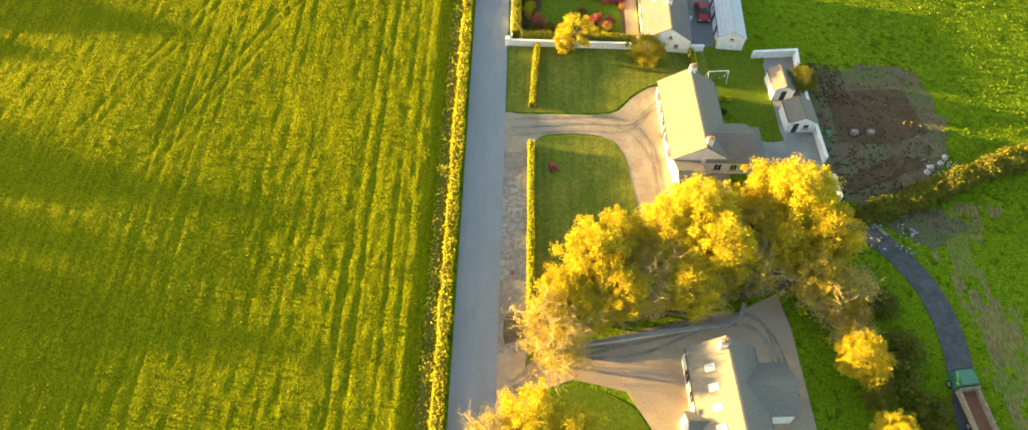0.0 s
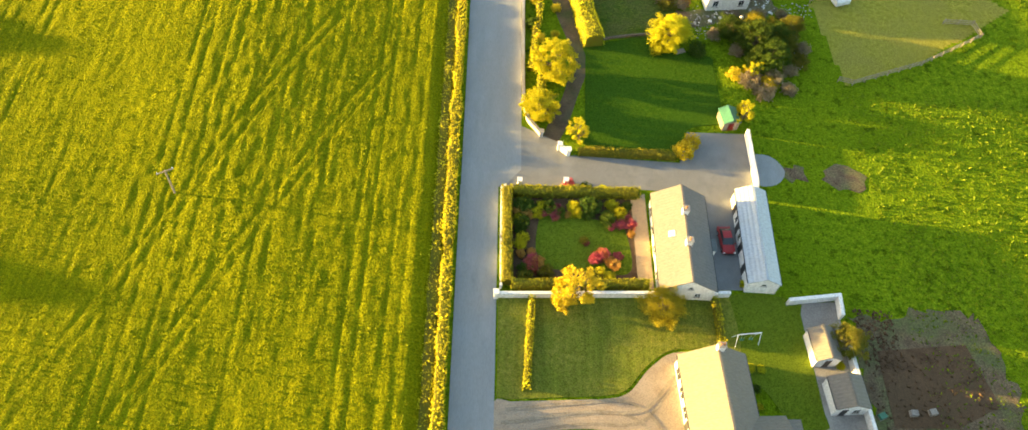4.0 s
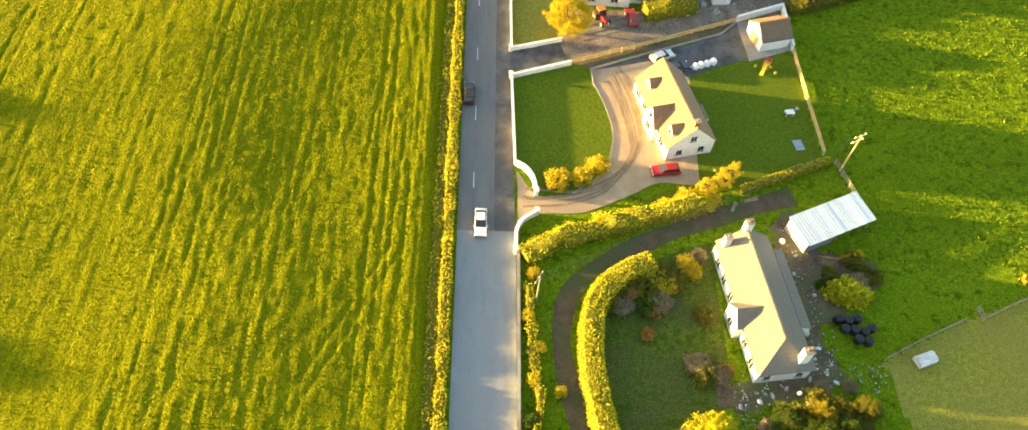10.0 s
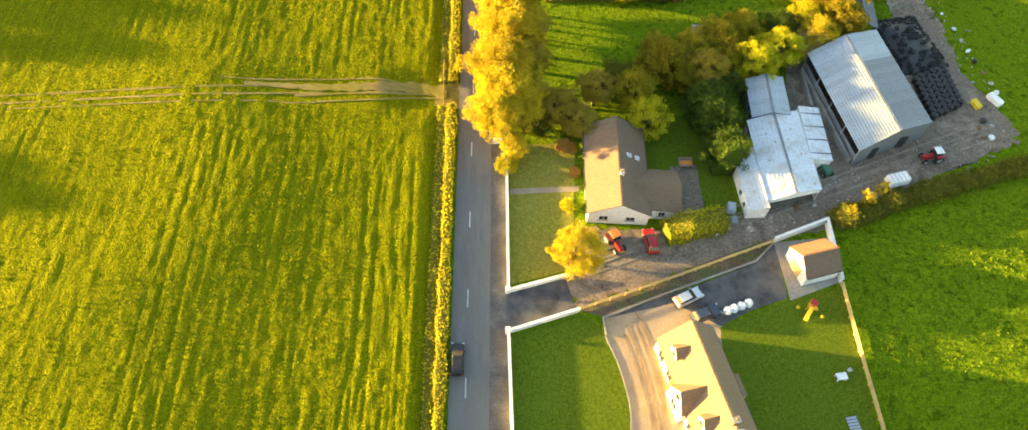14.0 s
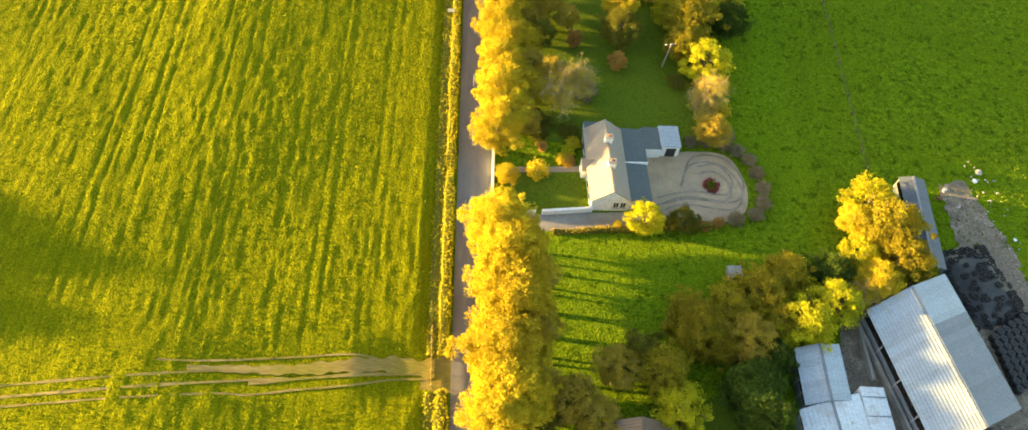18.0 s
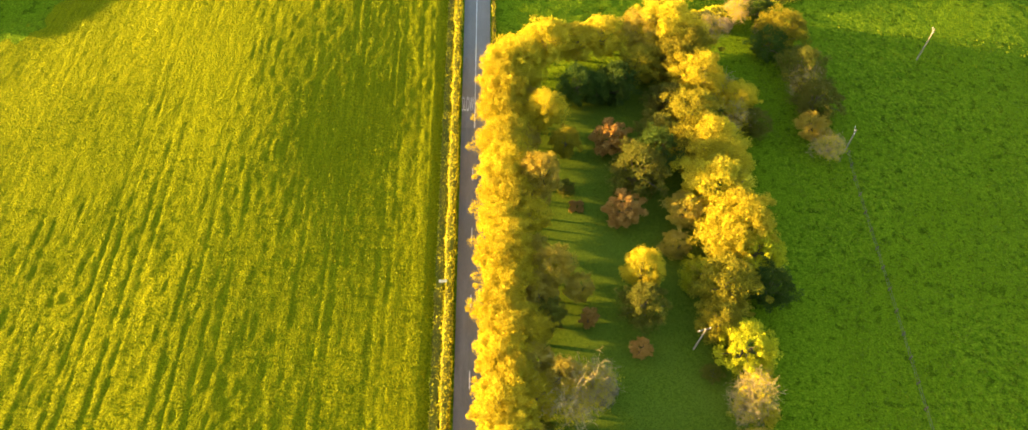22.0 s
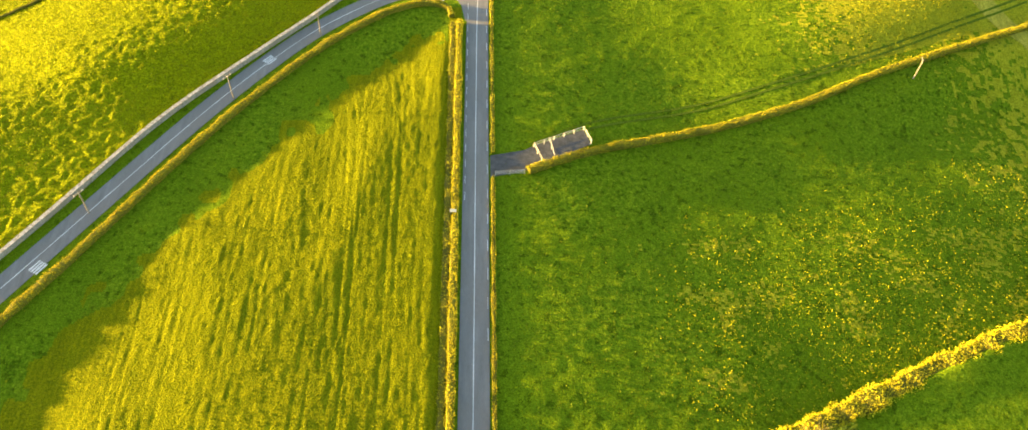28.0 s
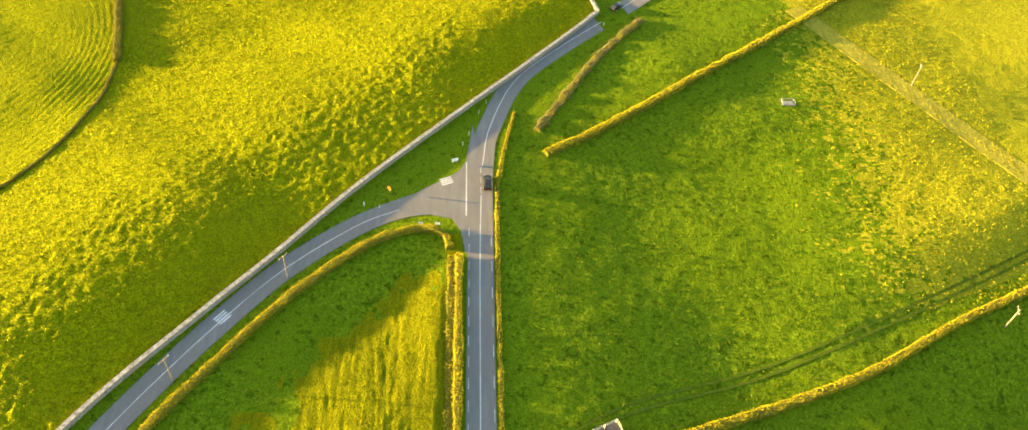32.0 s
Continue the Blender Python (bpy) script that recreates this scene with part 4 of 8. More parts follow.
wall_run("entrance_wall", [(8.6, 166), (8.5, 130), (8.6, 124), (9.2, 121), (11.0, 118.4)], 0.35, 0.8, "grey_render", "long low roadside wall that curves in at the entrance", "concrete", piers=[(11.1, 118.3)])
wall_run("gate_pier_wall", [(13.7, 116.0), (14.8, 115.2)], 0.4, 1.0, "white_render", "short white pier wall at the drive", "white_render", piers=[(13.7, 116.0), (14.9, 115.1)])
wall_run("yard_side_wall", [(41.4, 120.4), (41.3, 111.0), (40.9, 109)], 0.3, 1.4, "white_render", "white wall at the side of the yard", "white_render")
wall_run("white_entrance_wall", [(8.2, 165.4), (8.4, 169), (9.4, 170.8), (11.2, 172.1)], 0.45, 1.0, "white_render", "white rendered entrance wall that curves in", "white_render", True, piers=[(8.2, 165.4), (11.3, 172.1)])
wall_run("white_entrance_wall", [(8.2, 181.0), (9.6, 180.2), (10.8, 178.4), (11.3, 175.8)], 0.45, 1.0, "white_render", "white rendered entrance wall that curves in", "white_render", True, piers=[(11.3, 175.6)])
wall_run("white_front_wall", [(8.2, 181.0), (7.7, 198.8), (17.6, 202.4)], 0.3, 0.9, "white_render", "white front garden wall", "white_render", piers=[(7.6, 198.8)])
wall_run("white_front_wall", [(16.2, 207.8), (7.7, 205.0), (7.5, 231.0)], 0.3, 0.8, "white_render", "white front garden wall", "white_render", piers=[(7.6, 205.0)])
wall_run("roadside_pier", [(5.4, 231.4), (6.9, 231.4)], 0.5, 0.9, "white_render", "white rendered gate pier by the road", "white_render")
wall_run("kerb_edging", [(21.1, 198.8), (20.8, 201.4), (28, 204.6), (44, 211.2), (47.2, 214.4)], 0.25, 0.3, "concrete", "pale concrete kerb round the apron", None)
wall_run("kerb_edging", [(16.7, 175.9), (21.6, 180.7), (23.5, 187.2), (22.6, 193.9), (20.9, 198.7)], 0.2, 0.14, "concrete", "pale kerb along the lawn", None, True)
wall_run("garage_wall", [(47.2, 214.6), (56.0, 218.4), (55.9, 208.0)], 0.3, 1.3, "white_render", "white wall round the garage", "white_render")
wall_run("cottage_wall", [(5.5, 280), (5.3, 268.9), (6.0, 267.6), (7.5, 267.1), (12, 267.4)], 0.35, 1.0, "white_render", "white cottage wall with a rounded corner", "white_render")
wall_run("cottage_wall", [(13, 267.5), (20.8, 268.4)], 0.35, 1.0, "white_render", "white cottage wall", "white_render")
wall_run("timber_edging", [(18.8, 137.9), (24, 139.5), (30, 140.7)], 0.3, 0.35, "bark", "low dark timber edging beside the lawn", None, True, category="edging")
WALL_LINE = [(-153, 296), (-104.5, 379), (-79.8, 421.6), (-63.4, 451.5), (-48.4, 472.2), (-37, 487), (-22.4, 506.8), (-2, 531), (14, 549.4), (32.6, 571.6), (34.6, 576.8), (29, 592)]
wall_run("dry_stone_wall", WALL_LINE, 0.7, 1.2, "dry_stone", "long grey dry stone field wall", "rubble", True)

# ---- foliage ----
def leaf_cloud(centres, per, size, spread_r, flat=0.8, rng=None, lean=0.3, slim=0.5):
    """Folded leaf sprays scattered round the clump centres: vertices and faces."""
    n = len(centres) * per
    c = np.repeat(np.asarray(centres, float), per, 0)
    r = np.repeat(np.asarray(spread_r, float), per)
    d = rng.normal(size=(n, 3))
    d /= np.linalg.norm(d, axis=1, keepdims=True)
    rad = r * (0.25 + 0.9 * rng.random(n) ** 0.7)
    d[:, 2] *= flat
    p = c + d * rad[:, None]
    a = rng.normal(size=(n, 3))
    a += d * lean
    a /= np.linalg.norm(a, axis=1, keepdims=True)
    b = np.cross(a, rng.normal(size=(n, 3)))
    b /= np.linalg.norm(b, axis=1, keepdims=True) + 1e-9
    s = size * (0.6 + 0.8 * rng.random(n))[:, None]
    q = np.cross(a, b) * s * 0.25
    v = np.stack([p - a * s, p + b * s * slim + q, p + a * s, p - b * s * slim + q], 1).reshape(-1, 3)
    k = np.arange(n)[:, None] * 4
    return v, np.concatenate([k + [0, 1, 2], k + [0, 2, 3]], 1).reshape(-1, 3)


def cone_between(verts, faces, a, b, ra, rb, n=6):
    a, b = Vector(a), Vector(b)
    q = (b - a).to_track_quat("Z", "Y")
    k = len(verts)
    for p, r in ((a, ra), (b, rb)):
        for i in range(n):
            t = 2 * math.pi * i / n
            v = p + q @ Vector((r * math.cos(t), r * math.sin(t), 0))
            verts.append(v[:])
    faces += [(k + i, k + (i + 1) % n, k + n + (i + 1) % n, k + n + i) for i in range(n)]


def tree(name, high, radius, leaf, seed, label, category="tree", trunk=0.25, bare=0.0, clumps=46, per=62, size=0.3, low=0.25):
    """A tapered trunk with limbs, and an uneven crown of leaf sprays in clumps with gaps."""
    rng = np.random.default_rng(seed)
    th = thing(name, 0, -400, -60, 0, label, category)
    verts, faces = [], []
    top = high * 0.62
    bend = rng.normal(size=2) * 0.05 * high
    fork = (bend[0] * 0.5, bend[1] * 0.5, high * low)
    cone_between(verts, faces, (0, 0, -0.15), fork, trunk, trunk * 0.75)
    cone_between(verts, faces, fork, (bend[0], bend[1], top), trunk * 0.7, trunk * 0.25)
    mesh_ob("trunk", verts, faces, "bark", th, "", True)
    cents, rads = [], []
    mid = high * (1 + low) / 2
    for i in range(clumps):
        u = rng.random()
        ang = 2.399 * i + rng.normal() * 0.5
        zf = (i + 0.5) / clumps * 2 - 1
        rr = math.sqrt(max(0.0, 1 - zf * zf)) * radius * (0.5 + 0.5 * math.sqrt(u)) * (0.82 + 0.3 * rng.random())
        rr *= 0.72 + 0.5 * (0.5 + 0.5 * math.sin(2.0 * ang + seed) * math.cos(3.1 * ang - 1.7 * seed + 4 * zf))
        z = mid + zf * (high - high * low) * 0.5 * (0.86 + 0.2 * rng.random())
        cents.append((rr * math.cos(ang) + bend[0], rr * math.sin(ang) + bend[1], z))
        rads.append(radius * (0.1 + 0.15 * rng.random()))
    lv, lf = [], []
    for i in range(0, clumps, max(1, clumps // (40 if bare else 20))):
        c = Vector(cents[i])
        cone_between(lv, lf, Vector(fork).lerp(Vector((bend[0], bend[1], top)), 0.1 + 0.7 * rng.random()), c, trunk * 0.3, 0.03, 5)
        if bare:
            for _ in range(9):
                e = c + Vector(rng.normal(size=3)) * radius * 0.24
                cone_between(lv, lf, c, e, 0.05, 0.02, 4)
                for _ in range(3):
                    cone_between(lv, lf, e, e + Vector(rng.normal(size=3)) * radius * 0.13, 0.03, 0.01, 3)
    tagged(mesh_ob("branchwork", lv, lf, "twig_pale" if bare else "bark", th), "", "", "", "stuff")
    v, f = leaf_cloud(cents, int(per * (1 - bare)), size, rads, 0.85, rng, 1.1, 0.36)
    mesh_ob("crown", v.tolist(), f.tolist(), leaf, th)
    return th


def bush(name, high, radius, leaf, seed, label, clumps=18, per=60, size=0.16, category="bush"):
    rng = np.random.default_rng(seed)
    th = thing(name, 0, -400, -60, 0, label, category)
    cents, rads = [], []
    for i in range(clumps):
        ang, zf = 2.399 * i, (i + 0.5) / clumps
        rr = radius * math.sqrt(max(0.05, 1 - (zf * 1.5 - 0.6) ** 2)) * (0.45 + 0.4 * rng.random())
        cents.append((rr * math.cos(ang), rr * math.sin(ang), high * (0.12 + 0.74 * zf)))
        rads.append(radius * (0.28 + 0.16 * rng.random()))
    sv, sf = [], []
    for c in cents[::3]:
        cone_between(sv, sf, (0, 0, -0.1), c, 0.05, 0.015, 4)
    tagged(mesh_ob("stem", sv, sf, "bark", th), "", "", "", "stuff")
    v, f = leaf_cloud(cents, per, size, rads, 0.9, rng)
    mesh_ob("foliage", v.tolist(), f.tolist(), leaf, th)
    return th


def hedge(name, pts, wide, high, leaf, label, curved=True, seed=1, ragged=0.15, dens=34, size=0.14, stuff=False, closed=False, follow=False, wave=0.0):
    """A hedge along a line: a dark core for the shade among its twigs and a skin of leaves, clipped or ragged."""
    rng = np.random.default_rng(seed)
    line = smooth_line(pts, 0.7, closed) if curved else straight_line(pts, 0.7)
    side = sides(line)
    o = line[0].copy()
    th = thing(name, o.x, o.y, 0, 0, label, "hedge", "", "stuff" if stuff else "")
    cv, cf, lp, ln, ls = [], [], [], [], []
    prof = [(-0.5, 0.0), (-0.47, 0.7), (-0.32, 0.96), (0.0, 1.0), (0.32, 0.96), (0.47, 0.7), (0.5, 0.0)]
    m = len(prof)
    for i, (p, s) in enumerate(zip(line, side)):
        hh = high * (1 + ragged * noise.noise((p.x * 0.35, p.y * 0.35, seed)) * 1.6 + wave * math.sin(i * 0.35 + seed))
        ww = wide * (1 + ragged * noise.noise((p.x * 0.4, p.y * 0.4, seed + 9.0)))
        g = float(height(p.x, p.y)) if follow else 0.0
        for a, b in prof:
            q = p - o + s * a * ww * 0.9
            cv.append((q.x, q.y, g + b * hh * 0.93 - 0.03))
        if i:
            k = m * i
            cf += [(k - m + j, k - m + j + 1, k + j + 1, k + j) for j in range(m - 1)]
        seg = 0.7
        cnt = int(dens * seg * (wide + 2 * high) * 0.5)
        for _ in range(cnt):
            j = rng.random() * (m - 1)
            e = int(j)
            fr = j - e
            a = prof[e][0] + (prof[e + 1][0] - prof[e][0]) * fr
            b = prof[e][1] + (prof[e + 1][1] - prof[e][1]) * fr
            along = Vector((s.y, -s.x, 0)) * (rng.random() - 0.5) * seg
            jit = rng.normal() * ragged * 0.3
            q = p - o + s * (a * ww * (1 + jit)) + along
            lp.append((q.x, q.y, g + b * hh * (1 + jit)))
    if not closed:
        k = m * (len(line) - 1)
        cf += [tuple(range(m))[::-1], tuple(range(k, k + m))]
    # the core's dark colour stands for shade between leaves and twigs
    mesh_ob("core", cv, cf, "leaf_olive" if leaf != "leaf_green" else "leaf_green", th, "dark core for the shade among the twigs")
    lp = np.array(lp)
    v, f = leaf_cloud(lp, 1, size, np.full(len(lp), 0.05), 1.0, rng)
    mesh_ob("foliage", v.tolist(), f.tolist(), leaf, th)
    return th


PROTO = {}


def plant(kind, x, y, scale=1.0, group="", label="", z=0.0, tall=1.0):
    """A copy of one of the plants below, turned by its place."""
    src = PROTO[kind]
    a = (x * 37.3 + y * 91.7) % 360
    m = pose(x, y, z, 0, 0, a) @ Matrix.Diagonal((scale, scale, scale * tall * (0.76 + 0.16 * ((x * 7.1 + y * 3.3) % 1.0)) * min(1.0, scale ** -0.5), 1))
    ob = copy_thing(src, m)
    return tagged(ob, label, "", group)


PROTO["gold_a"] = tree("golden_tree", 10.0, 5.0, "leaf_gold", 11, "broad roadside tree in golden autumn leaf", clumps=175, per=120, size=0.19)
PROTO["gold_b"] = tree("golden_tree", 9.4, 4.6, "leaf_gold", 12, "roadside tree with thinning golden leaves", clumps=165, per=105, size=0.185)
PROTO["amber"] = tree("amber_tree", 8.6, 4.3, "leaf_amber", 13, "tree turning amber and brown", clumps=150, per=100, size=0.18)
PROTO["bare"] = tree("half_bare_tree", 9.0, 4.6, "leaf_gold", 14, "half bare tree with pale lit branches", bare=0.62, clumps=120, per=90, size=0.15)
PROTO["mixed"] = tree("turning_tree", 8.0, 4.2, "leaf_turning", 21, "dense green tree turning yellow", clumps=150, per=92, size=0.18, low=0.12)
PROTO["olive"] = tree("olive_tree", 7.4, 3.9, "leaf_olive", 15, "dense olive-green garden tree", clumps=135, per=80, size=0.18, low=0.12)
PROTO["green"] = tree("dark_green_tree", 8.0, 3.6, "leaf_green", 16, "dense dark green evergreen tree", clumps=135, per=80, size=0.18, low=0.1)
PROTO["lime"] = tree("yellow_conifer", 7.0, 3.4, "leaf_lime", 17, "bushy evergreen conifer, yellow-green in sun", clumps=135, per=84, size=0.175, low=0.06)
PROTO["young"] = tree("young_tree", 4.2, 1.5, "leaf_lime", 18, "young slender tree in yellow leaf", clumps=26, per=70, size=0.16, low=0.2, trunk=0.08)
PROTO["birch"] = tree("feathery_tree", 7.0, 2.5, "leaf_gold", 19, "slender feathery tree in yellow leaf", clumps=44, per=56, size=0.2, low=0.15, trunk=0.14)
PROTO["rust"] = tree("copper_tree", 4.6, 1.9, "leaf_rust", 20, "small round copper-coloured tree", clumps=70, per=100, size=0.17, low=0.08, trunk=0.12)
PROTO["gold_bush"] = bush("golden_bush", 1.9, 1.5, "leaf_gold", 31, "rounded golden autumn bush")
PROTO["lime_bush"] = bush("lime_bush", 1.6, 1.2, "leaf_lime", 32, "clipped yellow-green garden shrub")
PROTO["green_bush"] = bush("green_bush", 1.7, 1.4, "leaf_green", 33, "dense dark green shrub")
PROTO["olive_bush"] = bush("olive_bush", 2.0, 1.6, "leaf_olive", 34, "loose olive-green leafy shrub")
PROTO["rust_bush"] = bush("rust_bush", 1.4, 1.1, "leaf_rust", 35, "low russet autumn shrub")
PROTO["pink_bush"] = bush("flowering_bush", 1.3, 1.1, "leaf_pink", 36, "shrub covered in crimson flowers", size=0.13)
PROTO["pale_bush"] = bush("pale_bush", 1.8, 1.6, "leaf_pale", 37, "dry pale shrub with seed heads")

# trees south of the first house
SOUTH_TREES = {
    "gold_a": [(15.5, 51.8, 0.85), (26.3, 56.9, 0.82), (30.5, 59.1, 0.96), (40.1, 64.1, 0.92), (43.1, 61.8, 1.01), (49.1, 32.2, 0.54)],
    "gold_b": [(19.3, 55.2, 0.82), (12.6, 47.6, 0.78), (15.4, 45.7, 0.73), (19.7, 47.9, 0.79), (31.8, 53.9, 1.02), (27.2, 49.5, 0.86), (45.3, 57.9, 0.95), (40.1, 56.2, 0.93), (46.7, 41.5, 0.71), (9.3, 31.7, 0.8), (13.5, 30.6, 0.73)],
    "amber": [(23.2, 52, 0.82), (33.5, 51.6, 0.83), (43.4, 52.6, 0.87), (37.1, 59.1, 0.84), (46.1, 48, 0.62)],
    "bare": [(10.4, 43.5, 0.82), (12.1, 40, 0.77), (4.6, 29.9, 0.72), (17.2, 46.4, 0.7), (22.9, 48.2, 0.78), (29.4, 48.6, 0.72), (24.6, 50.6, 0.8), (36.2, 52.4, 0.72), (43.6, 49.6, 0.8), (47.6, 50.6, 0.66), (46.4, 44.2, 0.6)],
    "olive": [(48.1, 37.3, 0.49)],
}
# single trees in the gardens
GARDEN_TREES = {
    "lime": [(31.6, 137.8, 0.95), (32.0, 139.6, 0.72), (13.3, 130.4, 1.0), (10.6, 121.8, 0.78)],
    "young": [(16.4, 117.4, 1.15), (44, 132.4, 0.9), (41.0, 122.6, 1.1), (41.4, 124.4, 0.8)],
    "birch": [(14.6, 91.4, 1.2), (13.2, 91.0, 0.7), (63, 222, 0.5), (66, 224, 0.45), (59.6, 219, 0.5), (38.6, 178.2, 0.7), (36, 176.6, 0.6), (40.8, 179.4, 0.6)],
    "gold_b": [(17.4, 210.2, 0.86)],
    "green": [(44.6, 137.6, 0.85), (47.2, 135, 0.75), (41.6, 141.2, 0.6), (45, 133.8, 0.6), (48.6, 139.6, 0.6)],
    "olive": [(50.6, 139.4, 0.5), (52.6, 142.8, 0.45)],
    "mixed": [(45.8, 141.6, 0.5)],
}
# the belt between the farm and the cottage
FARM_TREES = {
    "amber": [(14.6, 237.5, 0.83), (18, 233.4, 0.73), (21.6, 240, 0.76), (39.7, 244.3, 0.94)],
    "olive": [(12.6, 234.3, 0.67), (24.9, 243, 0.85), (16.5, 236.7, 0.77), (34.1, 266.3, 0.57)],
    "mixed": [(32.5, 249, 0.9), (42.9, 252.7, 0.98), (48.3, 255.6, 0.9), (33.5, 245.8, 0.98), (38.3, 250.4, 0.92), (66.4, 265.3, 1.2), (66, 259.1, 1.05), (28.5, 240.8, 0.88), (45.3, 248.5, 0.8), (36.9, 245, 0.82)],
    "lime": [(29.3, 235.3, 1.05), (49.2, 247.9, 1.28), (53.9, 252.1, 1.15), (44.1, 230.2, 0.63), (64.8, 270.7, 1.22), (60.7, 259.9, 0.91), (70.5, 258.9, 0.63), (7.6, 225.7, 0.5), (28.5, 265.9, 0.81)],
    "green": [(55.2, 256.4, 0.99), (40.9, 239.3, 1.05), (41.1, 233.8, 1.03), (40.3, 229.1, 0.96), (38.3, 237.7, 0.82), (43.9, 243.3, 0.74)],
    "gold_b": [(61.6, 266.9, 0.67), (61.4, 255.6, 0.78), (8.7, 229.2, 0.5)],
    "bare": [(59.8, 253.9, 0.68), (16.2, 289.8, 0.89), (19.9, 293.6, 0.7)],
    "rust": [(16.4, 230.5, 0.64)],
    "gold_bush": [(18.6, 281.5, 0.86)],
    "rust_bush": [(17.5, 277.8, 1.05)],
    "olive_bush": [(14.4, 285.7, 0.9)],
}
# trees on and beside the long lawn
LAWN_TREES = {
    "amber": [(14.4, 330.8, 0.86), (13.7, 312.6, 0.78), (13.9, 293.4, 0.67), (12, 284.5, 0.55), (19.1, 308.5, 0.54), (37.6, 325.8, 0.86), (42.1, 284.4, 0.73), (35.4, 317.5, 0.61)],
    "gold_b": [(14.4, 345.8, 0.8), (28.3, 311.8, 0.74), (7.5, 273.7, 0.41), (42.5, 337.7, 1.13), (42.3, 319, 1.09)],
    "olive": [(14.1, 304.1, 0.67), (29.1, 331.5, 1.28), (27.5, 305.2, 0.94), (37.2, 296.2, 0.39), (53.3, 345.9, 0.79)],
    "mixed": [(18.4, 339.5, 0.65), (41.6, 310.6, 1.32), (39.3, 304.1, 0.96)],
    "pale_bush": [(20.9, 293.2, 1.58)],
    "rust": [(25.9, 341, 1.75), (26.7, 325, 1.7), (19.6, 304.6, 0.75), (27.2, 299.1, 0.86)],
    "green": [(33.2, 335.5, 1.07), (48.4, 309.6, 1.04)],
    "lime": [(7.2, 269.2, 0.5), (42.2, 299.9, 1.3), (47.6, 317.2, 1.21), (38, 311.8, 0.89)],
    "gold_a": [(42.2, 328, 1.24), (44.9, 321.8, 1.09)],
    "bare": [(42.3, 292.5, 0.7), (40.5, 290.1, 0.51), (18, 292.4, 0.63)],
}
# the northern end of the belt and the line in the pasture
NORTH_TREES = {
    "gold_a": [(9.8, 359.9, 0.99), (16.2, 363.6, 1.01), (39.7, 370.5, 1.26)],
    "gold_b": [(22.1, 364.9, 1.05), (27, 367.4, 1.07), (43.7, 355, 1.19), (43.9, 339.8, 1.26), (45.8, 334.5, 1.06), (50.9, 351.3, 0.79)],
    "amber": [(33, 368.2, 1.22), (64.1, 346.5, 0.74)],
    "mixed": [(43.4, 365.1, 1.31), (39.6, 360.2, 1.33), (41.2, 346.5, 1.37), (38.6, 339.7, 1.22), (64.4, 371.7, 1.28), (34, 359.7, 1.04)],
    "olive": [(37.4, 351.1, 1.08), (35.1, 343.2, 0.99), (65.9, 362.6, 1.21), (65.8, 352.1, 1.23)],
    "bare": [(48.4, 354.7, 0.69), (50.5, 347, 0.67), (49.7, 373.2, 0.63), (56.7, 378.9, 0.6), (65.5, 358, 0.73), (66.4, 341.2, 0.64)],
    "green": [(21.4, 353.3, 1.09), (28.6, 353.9, 1.17), (24.8, 353.3, 0.91), (61.5, 379.7, 0.85), (61.3, 368.2, 1.1)],
}
for spots_by_kind in (SOUTH_TREES, GARDEN_TREES, FARM_TREES, LAWN_TREES, NORTH_TREES):
    for kind, spots in spots_by_kind.items():
        for x, y, s in spots:
            plant(kind, x, y, s, tall=1.3 if spots_by_kind is LAWN_TREES and 13 < x < 34 and "bush" not in kind else 1.0)
plant("mixed", 25.6, 90.4, 0.66, label="round-headed tree in pale yellow leaf by the white wall")
plant("olive", 48.6, 87.0, 0.6, label="olive-green tree beside the yard wall")
plant("pale_bush", 43.6, 284, 1.5)
# the close rows beside the road
for k in range(9):
    plant(("gold_a", "gold_b")[k % 2], 6.6 + 0.9 * (k % 2), 234 + 3.4 * k, 0.92 + 0.1 * (k % 3) - 0.14 * (k == 8), tall=1.16)
for k in range(7):
    plant(("gold_b", "amber")[k % 2], 9.9 + 0.5 * (k % 2), 235 + 4.0 * k, 0.8, tall=1.16)
for k in range(20):
    plant(("gold_a", "gold_b", "gold_b")[k % 3], 6.4 + 0.8 * (k % 2), 281.5 + 4.0 * k, 0.84 + 0.07 * (k % 3))
for k in range(14):
    plant(("amber", "gold_b")[k % 2], 10.8 + 0.7 * (k % 3), 285 + 5.4 * k, 0.72)
# made-up shrub row, added to keep low sun off the green lawn
hedge("drive_shrubs", [(12.2, 121.4), (11.2, 126), (11.4, 131)], 1.4, 1.3, "leaf_lime", "loose shrubs added by the track to shade the lawn", True, 30, 0.6)
# a belt of trees west of the drilled field, whose long shadows cross it
for x, y, s in ((-127, 54, 0.9), (-128, 62, 0.85), (-126, 70, 1.0), (-128, 77, 0.85), (-127, 90, 0.85), (-126, 98, 1.0), (-128, 105, 0.9), (-124, 138, 1.0), (-127, 154, 1.15), (-130, 160, 1.05), (-128, 195, 1.0), (-126, 224, 1.1), (-128, 231, 1.0), (-124, 256, 1.2), (-121, 264, 1.3), (-128, 270, 1.15)):
    plant("gold_a", x, y, s, "field-edge trees", "tall field-edge tree in autumn leaf", float(height(x, y)))

